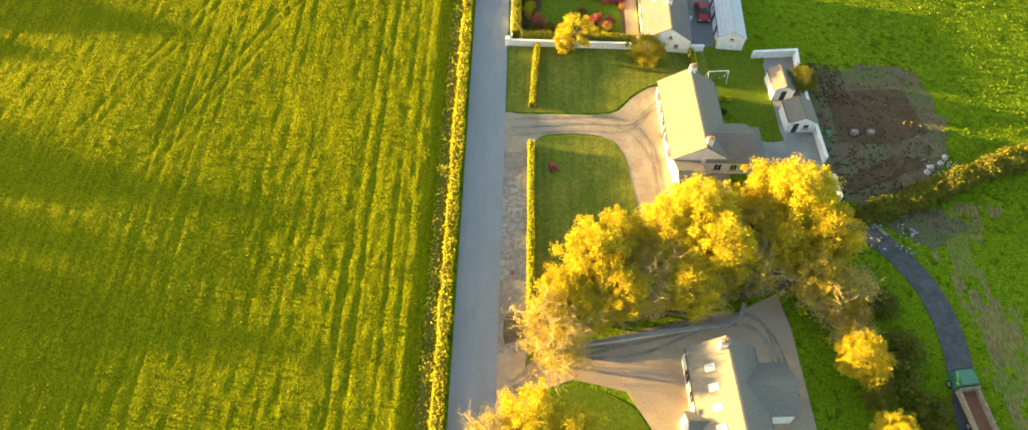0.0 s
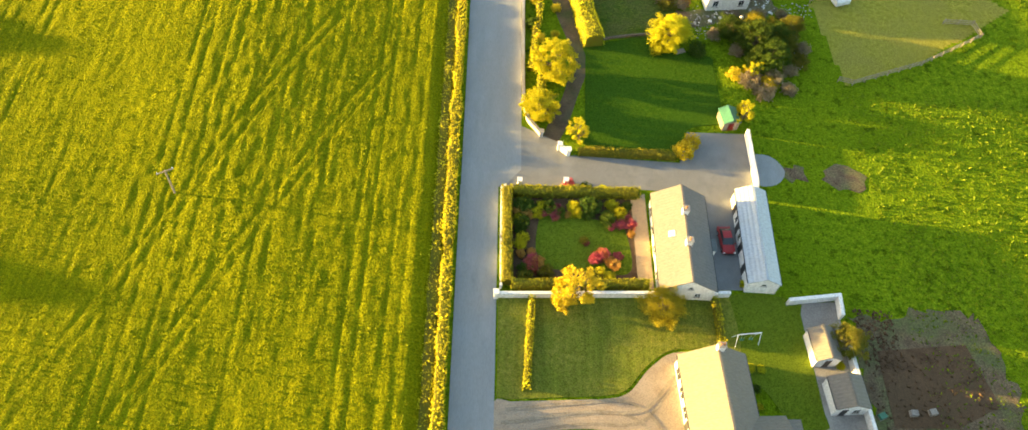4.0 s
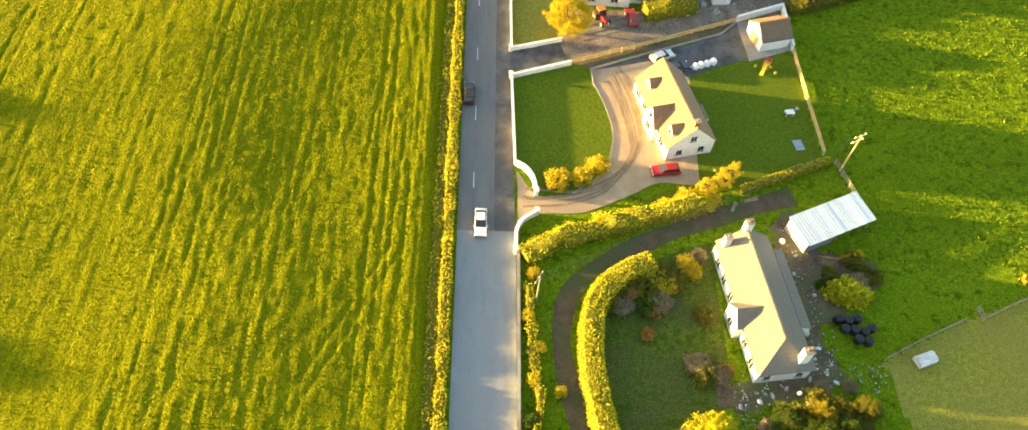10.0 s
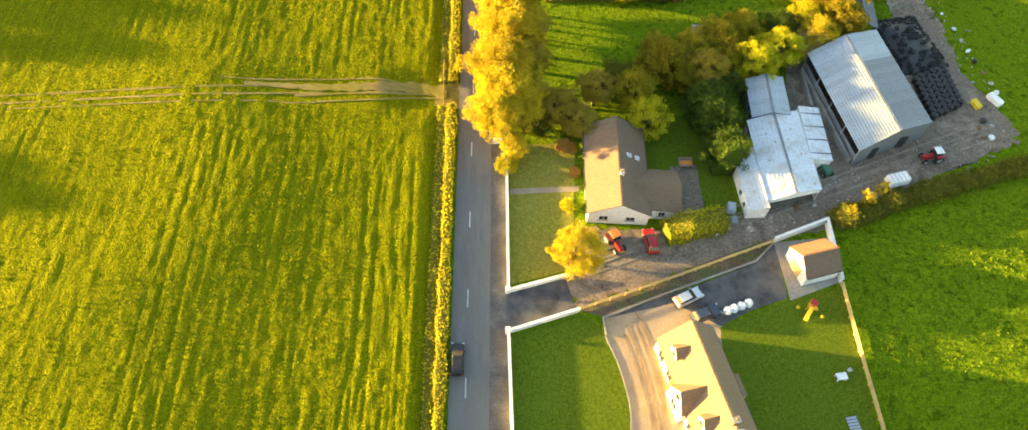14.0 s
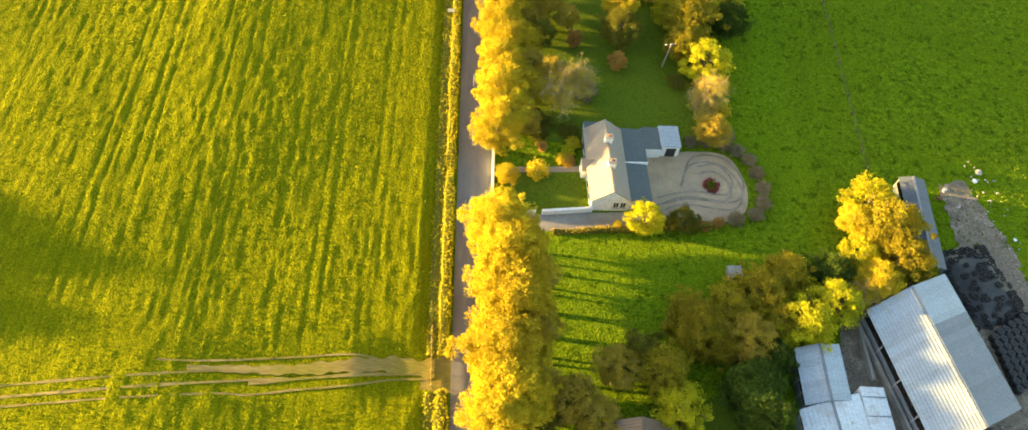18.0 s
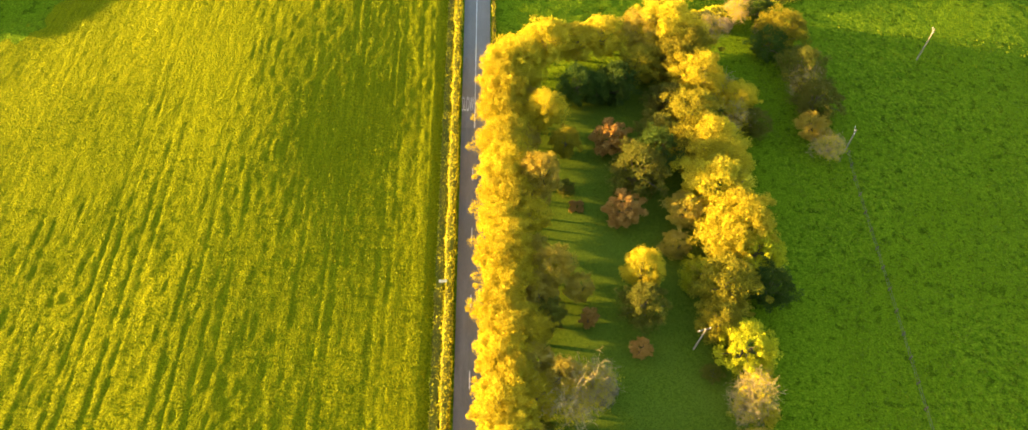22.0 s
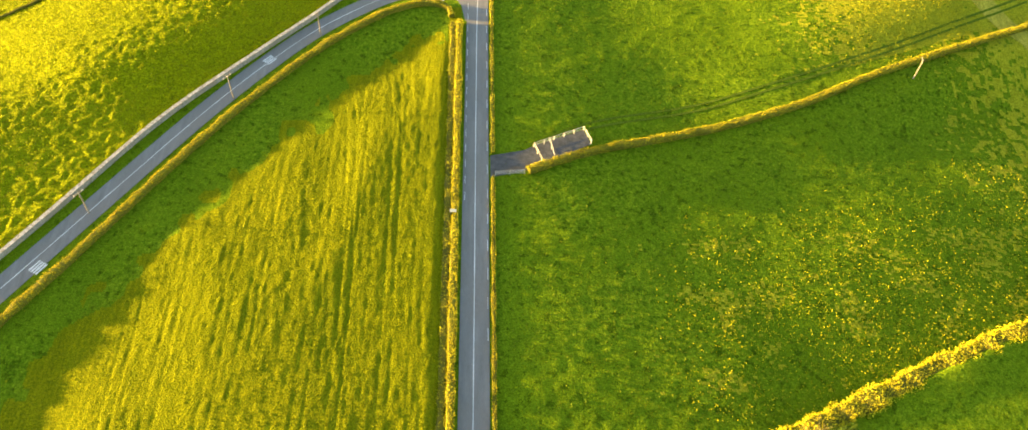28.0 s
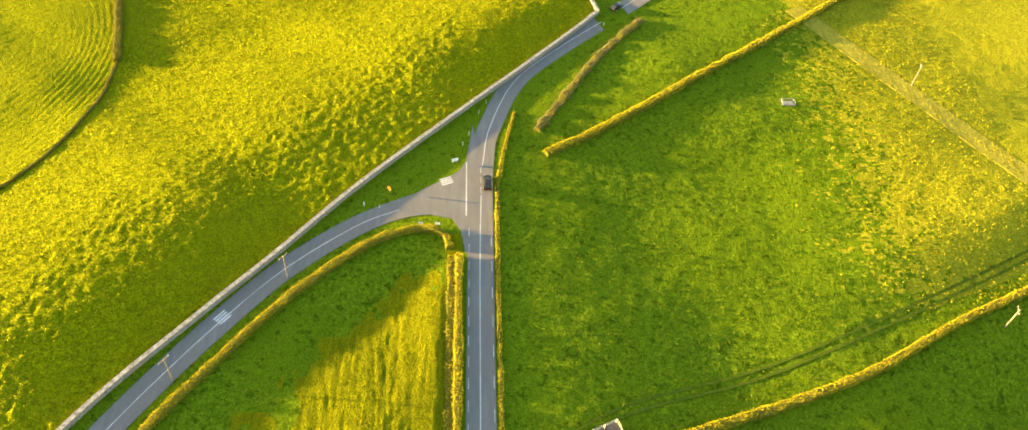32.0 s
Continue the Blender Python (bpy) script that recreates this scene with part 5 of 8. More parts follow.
SHRUBS = {
    "gold_bush": [(11, 166, 1.0), (14.4, 168, 1.1), (20.6, 170.4, 1.2), (24.6, 172, 0.9), (30, 173.4, 1.3), (33.4, 174.8, 1.5), (36.6, 175.4, 1.4), (10.6, 162, 0.7), (10.4, 146.6, 0.7), (10.6, 134, 0.7), (11.4, 151, 0.6), (9.8, 155.4, 0.7), (14.5, 178, 1.4), (18.1, 178.6, 1.2), (20.7, 181, 1.3), (13.8, 145, 0.6), (13.6, 139, 0.5), (32.9, 163, 0.9), (31.6, 116.4, 1.1), (33, 118.2, 0.9), (24.6, 266, 0.5), (17, 278, 0.9), (12.4, 275.4, 1.3), (44.4, 290, 1.3), (43.8, 286, 1.2), (44.8, 297, 1.4), (46.4, 130.6, 1.0), (11, 138, 0.7), (8, 270, 1.0)],
    "lime_bush": [(54.2, 160.3, 2.0), (55.6, 159.8, 1.7), (52.6, 160.4, 1.7), (11, 105.6, 0.8), (15.3, 105.8, 0.8), (21.6, 105, 0.9), (18.4, 95.8, 0.7), (8.4, 100.5, 0.8), (19.6, 108.9, 0.7), (29.6, 136.6, 1.0), (17.6, 279.6, 1.1), (16.6, 219.6, 1.0), (37.2, 95.0, 0.5), (47.6, 84.0, 0.5)],
    "green_bush": [(9, 105.5, 1.0), (17.6, 106, 1.1), (20, 104, 0.9), (8.4, 103, 0.9), (8.8, 95.6, 0.8), (12, 105.6, 0.9), (25.8, 157, 1.2), (41.4, 124.6, 0.8), (36, 137, 1.1), (24, 108.6, 0.7), (17, 108.9, 0.8), (10, 141, 0.8), (50.8, 161.6, 0.7)],
    "olive_bush": [(22, 160, 1.3), (24.6, 161.6, 1.3), (20.6, 157.6, 1.2), (26.6, 158, 1.0), (43.3, 142.2, 1.3), (46.7, 144.7, 1.1), (48.8, 140.7, 1.3), (45.4, 139.4, 1.5), (51.4, 141.6, 1.0), (52, 135.6, 1.1), (33.4, 156, 0.9), (26, 160, 1.3), (28.6, 162, 1.2), (32.4, 147.6, 1.1), (49, 143, 1.2), (47, 140, 1.3), (50.4, 138.6, 1.2), (43, 141.4, 1.1), (56, 165.6, 1.0), (58.6, 163, 0.9), (33.4, 266.4, 0.9), (36.2, 266.4, 1.0), (13, 283.4, 1.2), (12, 287, 1.2), (18, 284, 1.1), (52, 40, 1.6), (53.6, 44, 1.5), (54.4, 36, 1.6), (52.4, 50, 1.4), (51, 30, 1.6), (55, 30, 1.5), (18, 331, 1.1)],
    "rust_bush": [(24.2, 159.6, 1.2), (26.6, 156.4, 0.9), (25.6, 153.3, 0.9), (10.4, 97, 0.8), (7.9, 105, 0.7), (19.8, 97.4, 0.8), (35.4, 148.4, 0.9), (41.4, 234, 0.7), (18, 226, 0.8), (40.6, 266.8, 0.9), (38.4, 266.2, 0.9), (19.0, 326.6, 0.6), (20.3, 326.7, 0.6), (19.1, 327.9, 0.6), (20.3, 328, 0.55), (13.4, 280.6, 0.9), (17.6, 230.6, 0.9)],
    "pink_bush": [(13, 105.4, 0.9), (14.8, 109.4, 1.0), (9.6, 96, 1.0), (19.0, 98.4, 1.0), (18, 97.8, 0.9), (22.6, 104.2, 0.8), (20.4, 103, 0.6)],
    "pale_bush": [(46, 281.4, 0.9), (47.6, 279.6, 0.9), (48.6, 277, 0.9), (49, 274, 0.9), (48.4, 271, 0.9), (46.8, 268.6, 0.9), (43.5, 267.6, 0.9), (38.2, 283, 0.8), (41, 283, 0.8), (44, 282.6, 0.8), (43.6, 131, 1.2), (45.6, 128.6, 1.2), (47.4, 131.6, 1.1), (40.4, 366, 1.3), (54, 377, 1.3), (61.6, 375.6, 1.2), (39.2, 140.8, 0.8), (42.6, 137.4, 0.9), (50.4, 133.6, 0.9), (49.4, 129.6, 0.9), (47.6, 146.4, 0.8), (51.4, 146.6, 0.7)],
}
SHRUBS_B = {
    "green_bush": [(8.1, 105.6, 0.8), (13.5, 104.9, 0.7), (17.3, 105.0, 0.8), (8.1, 101.6, 0.6), (19.7, 104.2, 0.8), (22.6, 106.4, 0.6), (36.4, 80.6, 0.5), (36.0, 76.8, 0.4)],
    "lime_bush": [(8.0, 103.6, 0.7), (10.4, 104.6, 0.8), (15.6, 104.9, 0.8), (8.1, 99.5, 0.7), (21.5, 104.8, 0.9), (20.6, 106.4, 0.8), (19.6, 95.2, 0.7), (36.3, 83.3, 0.5), (37.6, 83.2, 0.45), (36.6, 78.4, 0.4)],
    "rust_bush": [(9.2, 104.4, 0.7), (12.2, 104.9, 0.6), (8.2, 98.2, 0.6), (20.4, 97.0, 0.8), (14.6, 104.6, 0.5), (9.6, 98.6, 0.5), (23.0, 102.0, 0.5)],
    "pink_bush": [(11.2, 104.7, 0.7), (12.9, 104.4, 0.8), (22.9, 103.4, 0.9), (21.6, 103.4, 0.8), (9.8, 97.0, 1.1), (16.6, 105.3, 0.6), (20.9, 98.3, 0.7), (16.9, 100.2, 0.4)],
    "olive_bush": [(8.8, 94.6, 0.7), (11.4, 95.4, 0.7), (16.6, 100.6, 0.4), (18.2, 95.4, 0.6), (30.4, 161.6, 1.2), (52.4, 163.4, 0.8), (57.4, 164.2, 0.7)],
    "gold_bush": [(32, 163.8, 1.2), (41.4, 132.2, 0.9), (44.2, 132.9, 1.0), (27, 162, 1.4), (28.8, 160.8, 1.2), (25.2, 162.4, 1.3), (57.2, 166.6, 0.6), (42.8, 141.2, 0.6)],
    "pale_bush": [(22.6, 157.2, 1.1), (27.8, 158, 1.1), (31.6, 149, 1.2), (34.4, 147.6, 0.9), (51.4, 141.2, 1.0), (53.4, 138.6, 0.9), (31.8, 163.6, 0.8), (34, 165.6, 0.8), (56.4, 162.4, 0.9)],
}
for kind, spots in SHRUBS_B.items():
    for x, y, s in spots:
        plant(kind, x, y, s, "garden shrubs")
for kind, spots in SHRUBS.items():
    for x, y, s in spots:
        plant(kind, x, y, s, "garden shrubs")
bed = thing("round_flower_bed", 40.6, 274.3, 0, 0, "round bed of heather in the middle of the gravel", "flower bed")
rb = np.random.default_rng(5)
cc = [(1.3 * math.sqrt(rb.random()) * math.cos(a), 1.5 * math.sqrt(rb.random()) * math.sin(a), 0.2) for a in rb.random(60) * 6.28]
v, f = leaf_cloud(cc, 30, 0.12, np.full(60, 0.3), 0.7, rb)
mesh_ob("flowers", v.tolist(), f.tolist(), "leaf_pink", bed)
v, f = leaf_cloud([(c[0] * 0.6, c[1] * 0.6, 0.35) for c in cc], 20, 0.12, np.full(60, 0.3), 0.7, rb)
mesh_ob("green_heart", v.tolist(), f.tolist(), "leaf_olive", bed)

hedge("clipped_hedge", [(8.9, 47), (8.8, 72.4)], 0.9, 1.3, "leaf_lime", "long clipped yellow-green hedge along the lawn", False, 2)
hedge("clipped_hedge", [(8.9, 79.6), (9.6, 91.4)], 0.9, 1.2, "leaf_lime", "clipped yellow-green hedge beside the road", False, 3)
hedge("clipped_hedge", [(33.0, 92.2), (33.1, 86.4)], 0.9, 1.2, "leaf_lime", "short clipped yellow hedge beside the bungalow", False, 40, 0.3)
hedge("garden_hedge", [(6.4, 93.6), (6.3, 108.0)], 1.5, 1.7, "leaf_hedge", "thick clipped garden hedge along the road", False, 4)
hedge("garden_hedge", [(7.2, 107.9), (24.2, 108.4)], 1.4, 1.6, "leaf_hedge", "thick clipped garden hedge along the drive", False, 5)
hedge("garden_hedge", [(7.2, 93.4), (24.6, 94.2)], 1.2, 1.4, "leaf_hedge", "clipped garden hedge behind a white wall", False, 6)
hedge("low_hedge", [(16.4, 115.5), (30.4, 115.6)], 1.3, 1.1, "leaf_hedge", "low flowering hedge beside the drive", False, 7, 0.3)
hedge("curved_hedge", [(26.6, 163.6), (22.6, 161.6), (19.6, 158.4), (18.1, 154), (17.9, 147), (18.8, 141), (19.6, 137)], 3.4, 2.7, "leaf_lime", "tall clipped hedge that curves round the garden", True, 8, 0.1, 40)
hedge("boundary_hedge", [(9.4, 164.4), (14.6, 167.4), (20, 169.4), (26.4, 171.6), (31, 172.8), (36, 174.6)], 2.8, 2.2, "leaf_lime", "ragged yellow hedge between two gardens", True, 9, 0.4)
hedge("boundary_hedge", [(42, 177.4), (49, 180.4), (56.4, 183.6)], 1.3, 1.3, "leaf_lime", "clipped hedge behind the house", True, 10, 0.2)
hedge("roadside_shrubs", [(10, 160), (10.4, 150), (11.2, 144), (10.4, 138), (10, 131)], 1.2, 1.0, "leaf_lime", "loose row of shrubs behind the roadside wall", True, 11, 0.7)
hedge("conifer_hedge", [(38.4, 240.4), (40.2, 235), (41.2, 231), (41.6, 226.6)], 4.4, 5.6, "leaf_green", "tall dark evergreen hedge beside the cow shed", True, 41, 0.3, 44, 0.2)
hedge("laurel_hedge", [(30.8, 214.9), (39.6, 217.7)], 4.2, 2.9, "leaf_lime", "broad bushy hedge beside the farm lane", False, 12, 0.25)
hedge("cottage_hedge", [(14.6, 264.2), (30, 265.4), (39, 266)], 0.9, 0.8, "leaf_amber", "low autumn hedge along the cottage lane", True, 13, 0.6)
hedge("lane_hedge", [(52.5, 63), (61, 66.6), (72, 72), (84, 77)], 3.2, 1.9, "leaf_olive", "thick olive field hedge", True, 14, 0.4, 60, 0.22)
hedge("lane_hedge", [(57, 218.4), (63, 220.4), (71, 223.6), (83, 227.6), (96, 231.6), (120, 238)], 3.0, 1.6, "leaf_olive", "overgrown field hedge along the farm yard", True, 15, 0.5, 60, 0.22)
hedge("field_hedge", [(45.4, 377.4), (52, 381.2), (67.4, 388), (83.4, 395.2), (100.4, 402.2), (118.4, 408.2), (149.4, 418.4)], 3.8, 1.6, "leaf_straw", "broad sunlit hedge bank between the fields", True, 16, 0.4, 40, 0.2, follow=True)
hedge("field_hedge", [(13.4, 440), (27, 446.8), (42, 452.2), (74, 463.4), (100, 477), (131, 490.6), (170, 508)], 1.7, 1.5, "leaf_straw", "long sunlit hedge bank between the fields", True, 17, 0.25, follow=True)
hedge("field_hedge", [(17.6, 518.4), (28.4, 525.6), (46, 538.4), (65.4, 554), (87.6, 571.6), (120, 598)], 1.8, 1.6, "leaf_straw", "field hedge that ends near the bend", True, 18, 0.25, follow=True)
hedge("bend_thicket", [(16, 526), (20.6, 534), (27, 544.6), (34, 556), (46.6, 572)], 2.0, 1.0, "leaf_pale", "dry thicket inside the bend of the road", True, 19, 0.6, 22)
hedge("branch_hedge", [(-98, 368), (-74, 409.5), (-62, 431.6), (-52, 449.6), (-41.6, 465.4), (-31.6, 478.6), (-20, 490), (-11, 494.6), (-5, 493.8), (-3.4, 490)], 1.5, 1.3, "leaf_straw", "sunlit hedge bank along the side road", True, 20, 0.3)
hedge("field_bank", [(80.6, 163.2), (85.4, 165), (89.2, 166.4), (93, 168.2), (104, 173)], 1.5, 0.9, "leaf_gold", "sunlit overgrown bank in the pasture", True, 31, 0.5)
hedge("field_boundary", [(-86, 552), (-92, 574), (-100, 600)], 2.2, 1.4, "leaf_olive", "dark field boundary below the hill", True, 21, 0.3, follow=True)
hedge("field_boundary", [(-140, 470), (-108, 492), (-92, 512), (-86, 532), (-86, 552)], 1.0, 0.6, "leaf_olive", "low bank round a mown field", True, 22, 0.3, 16, follow=True)
for y0, y1, sd in ((14, 238, 23), (243.4, 488, 24)):
    hedge("west_verge", [(-1.25, y0), (-1.25, (y0 + y1) / 2), (-1.5 if y1 > 400 else -1.25, y1)], 1.5, 1.1, "leaf_straw", "rough sunlit grass bank along the road", False, sd, 0.4, 30, 0.18, True)
    hedge("field_margin", [(-2.7, y0), (-2.7, (y0 + y1) / 2), (-3.0 if y1 > 400 else -2.7, y1)], 1.6, 0.5, "leaf_lime", "tall uncut grass along the field edge", False, sd + 9, 0.5, 26, 0.16, True, follow=True)
hedge("east_verge", [(5.9, 366), (6.1, 438)], 0.8, 0.6, "leaf_straw", "narrow sunlit bank beside the road", False, 25, 0.4, 34)
hedge("east_verge", [(6.1, 445), (6.3, 500), (7.4, 514), (9.2, 524), (11, 532)], 0.9, 0.6, "leaf_straw", "narrow sunlit bank beside the road", True, 26, 0.4, 34)


# ---- grass tufts ----
def tufts(name, n, x0, x1, y0, y1, keep, size, leaf, label, seed, lift=0.05):
    """Many small blades and tufts over a field; keep: which of the places (x, y) bear them."""
    rng = np.random.default_rng(seed)
    x, y = rng.uniform(x0, x1, n), rng.uniform(y0, y1, n)
    m = keep(x, y)
    x, y = x[m], y[m]
    p = np.stack([x, y, height(x, y) + relief(x, y) + lift], 1)
    v, f = leaf_cloud(p, 1, size, np.full(len(p), 0.04), 1.0, rng)
    me = bpy.data.meshes.new(name)
    me.vertices.add(len(v))
    me.vertices.foreach_set("co", v.ravel())
    me.loops.add(f.size)
    me.loops.foreach_set("vertex_index", f.ravel().astype(np.int32))
    me.polygons.add(len(f))
    me.polygons.foreach_set("loop_start", np.arange(0, f.size, 3, dtype=np.int32))
    me.polygons.foreach_set("loop_total", np.full(len(f), 3, dtype=np.int32))
    me.materials.append(MATS[leaf])
    me.update()
    me.validate()
    return tagged(new(name, me), label, "grass", "", "stuff")


def off_ruts(x, y):
    ok = np.ones(len(x), bool)
    for line in RUTS:
        ly, lx = np.array([p.y for p in line]), np.array([p.x for p in line])
        o = np.argsort(ly)
        near = np.interp(y, ly[o], lx[o], left=1e6, right=1e6)
        ok &= np.abs(x - near) > 0.28
    return ok


def wavy(x, y, k, c):
    return np.sin(k * x + 1.3 * np.sin(k * 0.7 * y)) + np.sin(k * 0.8 * y + 2.1 * np.sin(k * 0.5 * x + 1)) > c


tufts("field_grass", 110000, -96, -3.2, 15, 495, lambda x, y: off_ruts(x, y) & (past_lane(x, y) < -2) & ((np.abs(y - 239) > 2.5) | (x < -30)) & (np.random.default_rng(3).random(len(x)) < (0.62 + 0.3 * wavy(x, y, 0.21, 0.0)) * (0.3 + 0.7 * ss(11, 16, headland(x, y)))), 0.16, "grass_blade", "tufty drilled grass of the wide field", 51, 0.02)
tufts("hill_grass", 70000, -120, 40, 395, 640, lambda x, y: (past_stones(x, y) > 1.2) & wavy(x, y, 1.3, -1.5) & (((x + 112) / 27) ** 2 + ((y - 552) / 50) ** 2 > 1), 0.22, "grass_blade", "tussocky grass of the hill pasture", 52, 0.08)
tufts("pasture_grass", 60000, 8, 150, 386, 640, lambda x, y: (y < 515 + 0.75 * x) & (past_bank(x, y) > 2) & (wavy(x, y, 0.5, 0.2) | (np.random.default_rng(4).random(len(x)) < 0.35)), 0.2, "meadow_blade", "tufts of grass in the green pasture", 53, 0.06)
tufts("pasture_grass", 40000, 58, 130, 60, 380, lambda x, y: ((y < 215 + 0.3 * (x - 58)) & ((np.abs(y - 147) > 17) | (x > 94))) | (y > 250 + 0.5 * (x - 58)), 0.24, "meadow_blade", "tufts of grass in the green pasture", 54, 0.08)
def sunlit_share(x, y):
    """How much of the north pasture is coloured yellow for sunlight, 0 to 1."""
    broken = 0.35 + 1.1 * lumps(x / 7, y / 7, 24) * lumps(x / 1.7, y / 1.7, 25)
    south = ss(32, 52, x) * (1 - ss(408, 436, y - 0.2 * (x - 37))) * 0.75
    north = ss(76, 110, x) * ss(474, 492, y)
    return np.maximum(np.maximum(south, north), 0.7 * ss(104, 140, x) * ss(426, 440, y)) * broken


# the yellow of these blades carries the sunlight on the tussocks
tufts("tussock_grass", 110000, 26, 130, 386, 640, lambda x, y: (y < 515 + 0.75 * x) & (past_bank(x, y) > 3) & (np.random.default_rng(9).random(len(x)) < sunlit_share(x, y) * 0.9), 0.2, "sunlit_tussock_blade", "pasture tussocks with the low sun put into their yellow", 55, 0.14)
# lighter blades brighten the hill crest in place of the sun on it
tufts("hill_tussocks", 60000, -120, 30, 440, 640, lambda x, y: (past_stones(x, y) > 12 + 22 * lumps(x / 13, y / 13, 26)) & (((x + 112) / 27) ** 2 + ((y - 552) / 50) ** 2 > 1) & (lumps(x / 1.3, y / 1.3, 27) > 0.42), 0.2, "sunlit_crest_blade", "hill crest tussocks with the sunlight put into their yellow", 56, 0.14)

# ---- buildings ----
def gable_house(name, x, y, turn, long, wide, eave, ridge, wall, roof, label, category="house", over=0.25, roof_b=None, gutters=True, hip=0.0):
    """Walls with gables along the local y axis, two roof slopes with thickness, ridge and gutters. Returns the house."""
    th = thing(name, x, y, 0, turn, label, category)
    l, w = long / 2, wide / 2
    t = 0.3
    for s in (-1, 1):
        box("side_wall", s * w - (t if s > 0 else 0), s * w + (0 if s > 0 else t), -l + t, l - t, 0, eave, wall, th)
    for s in (-1, 1):
        y0, y1 = (s * l, s * (l - t))
        top = ridge if s > 0 or not hip else eave
        v = [(-w, y0, 0), (w, y0, 0), (w, y0, eave), (0, y0, top), (-w, y0, eave)]
        v += [(a, y1, c) for a, _, c in v]
        f = [(0, 1, 2, 3, 4), (9, 8, 7, 6, 5), (0, 5, 6, 1), (1, 6, 7, 2), (2, 7, 8, 3), (3, 8, 9, 4), (4, 9, 5, 0)]
        mesh_ob("gable_wall", v, f, wall, th)
    slope = math.atan2(ridge - eave, w)
    for s, m in ((-1, roof), (1, roof_b or roof)):
        ex, ez = s * (w + over), eave - over * math.tan(slope)
        d = 0.14
        v = [(ex, -l - 0.12 - (over if hip else 0), ez), (ex, l + 0.12, ez), (0, l + 0.12, ridge), (0, -l - 0.12 + hip, ridge)]
        v += [(a, b, c + d) for a, b, c in v]
        f = [(0, 1, 2, 3), (7, 6, 5, 4), (0, 4, 5, 1), (1, 5, 6, 2), (2, 6, 7, 3), (3, 7, 4, 0)]
        mesh_ob("roof_slope", v, f, m, th)
        if gutters:
            box("gutter", min(ex, ex + s * 0.1), max(ex, ex + s * 0.1), -l, l, ez - 0.02, ez + 0.08, "dark_trim" if wall != "dry_stone" else "steel", th)
    if hip:
        ex, ez = w + over, eave - over * math.tan(slope)
        v = [(-ex, -l - 0.12 - over, ez), (ex, -l - 0.12 - over, ez), (0, -l - 0.12 + hip, ridge)]
        v += [(a, b, c + 0.14) for a, b, c in v]
        mesh_ob("roof_hip", v, [(2, 1, 0), (3, 4, 5), (0, 1, 4, 3), (1, 2, 5, 4), (2, 0, 3, 5)], roof_b or roof, th)
    box("ridge_cap", -0.14, 0.14, -l - 0.12 + hip, l + 0.12, ridge + 0.1, ridge + 0.2, roof if roof_b is None else roof_b, th)
    return th


def chimney(th, x, y, z0, z1, wx=0.9, wy=0.6, material="white_render", pots=2):
    ch = box("chimney", x - wx / 2, x + wx / 2, y - wy / 2, y + wy / 2, z0, z1, material, th, "", 0.02)
    box("chimney_cap", x - wx / 2 - 0.06, x + wx / 2 + 0.06, y - wy / 2 - 0.06, y + wy / 2 + 0.06, z1, z1 + 0.12, "concrete", ch)
    for k in range(pots):
        bm = bmesh.new()
        bmesh.ops.create_cone(bm, cap_ends=True, segments=10, radius1=0.14, radius2=0.11, depth=0.4, matrix=Matrix.Translation((x + (k - (pots - 1) / 2) * 0.4, y, z1 + 0.32)))
        part("chimney_pot", bm, "terracotta_tiles", ch)


def window(th, side, at, z, wide, tall, face, bars=1):
    """A framed window on a wall: side is w or e (face is the x of the wall), s or n (face is its y)."""
    sgn = -1 if side in "ws" else 1

    def bx(name, a0, a1, o0, o1, z0, z1, m, par):
        lo, hi = sorted((face + sgn * o0, face + sgn * o1))
        if side in "we":
            return box(name, lo, hi, a0, a1, z0, z1, m, par)
        return box(name, a0, a1, lo, hi, z0, z1, m, par)

    win = bx("window", at - wide / 2 - 0.06, at + wide / 2 + 0.06, -0.06, 0.035, z - 0.06, z + tall + 0.06, "white_plastic", th)
    for k in range(bars + 1):
        a = at - wide / 2 + wide * k / (bars + 1)
        bx("pane", a + 0.03, a + wide / (bars + 1) - 0.03, 0.0, 0.045, z + 0.03, z + tall - 0.03, "window_glass", win)
    bx("window_sill", at - wide / 2 - 0.12, at + wide / 2 + 0.12, 0.0, 0.14, z - 0.12, z - 0.05, "concrete", win)


def door(th, side, at, wide, tall, face, m="dark_trim"):
    sgn = -1 if side in "ws" else 1

    def bx(name, a0, a1, o0, o1, z0, z1, mm, par):
        lo, hi = sorted((face + sgn * o0, face + sgn * o1))
        if side in "we":
            return box(name, lo, hi, a0, a1, z0, z1, mm, par)
        return box(name, a0, a1, lo, hi, z0, z1, mm, par)

    d = bx("door", at - wide / 2, at + wide / 2, -0.05, 0.04, 0.0, tall, m, th)
    bx("door_frame", at - wide / 2 - 0.08, at + wide / 2 + 0.08, -0.05, 0.025, 0.0, tall + 0.08, "white_plastic", d)


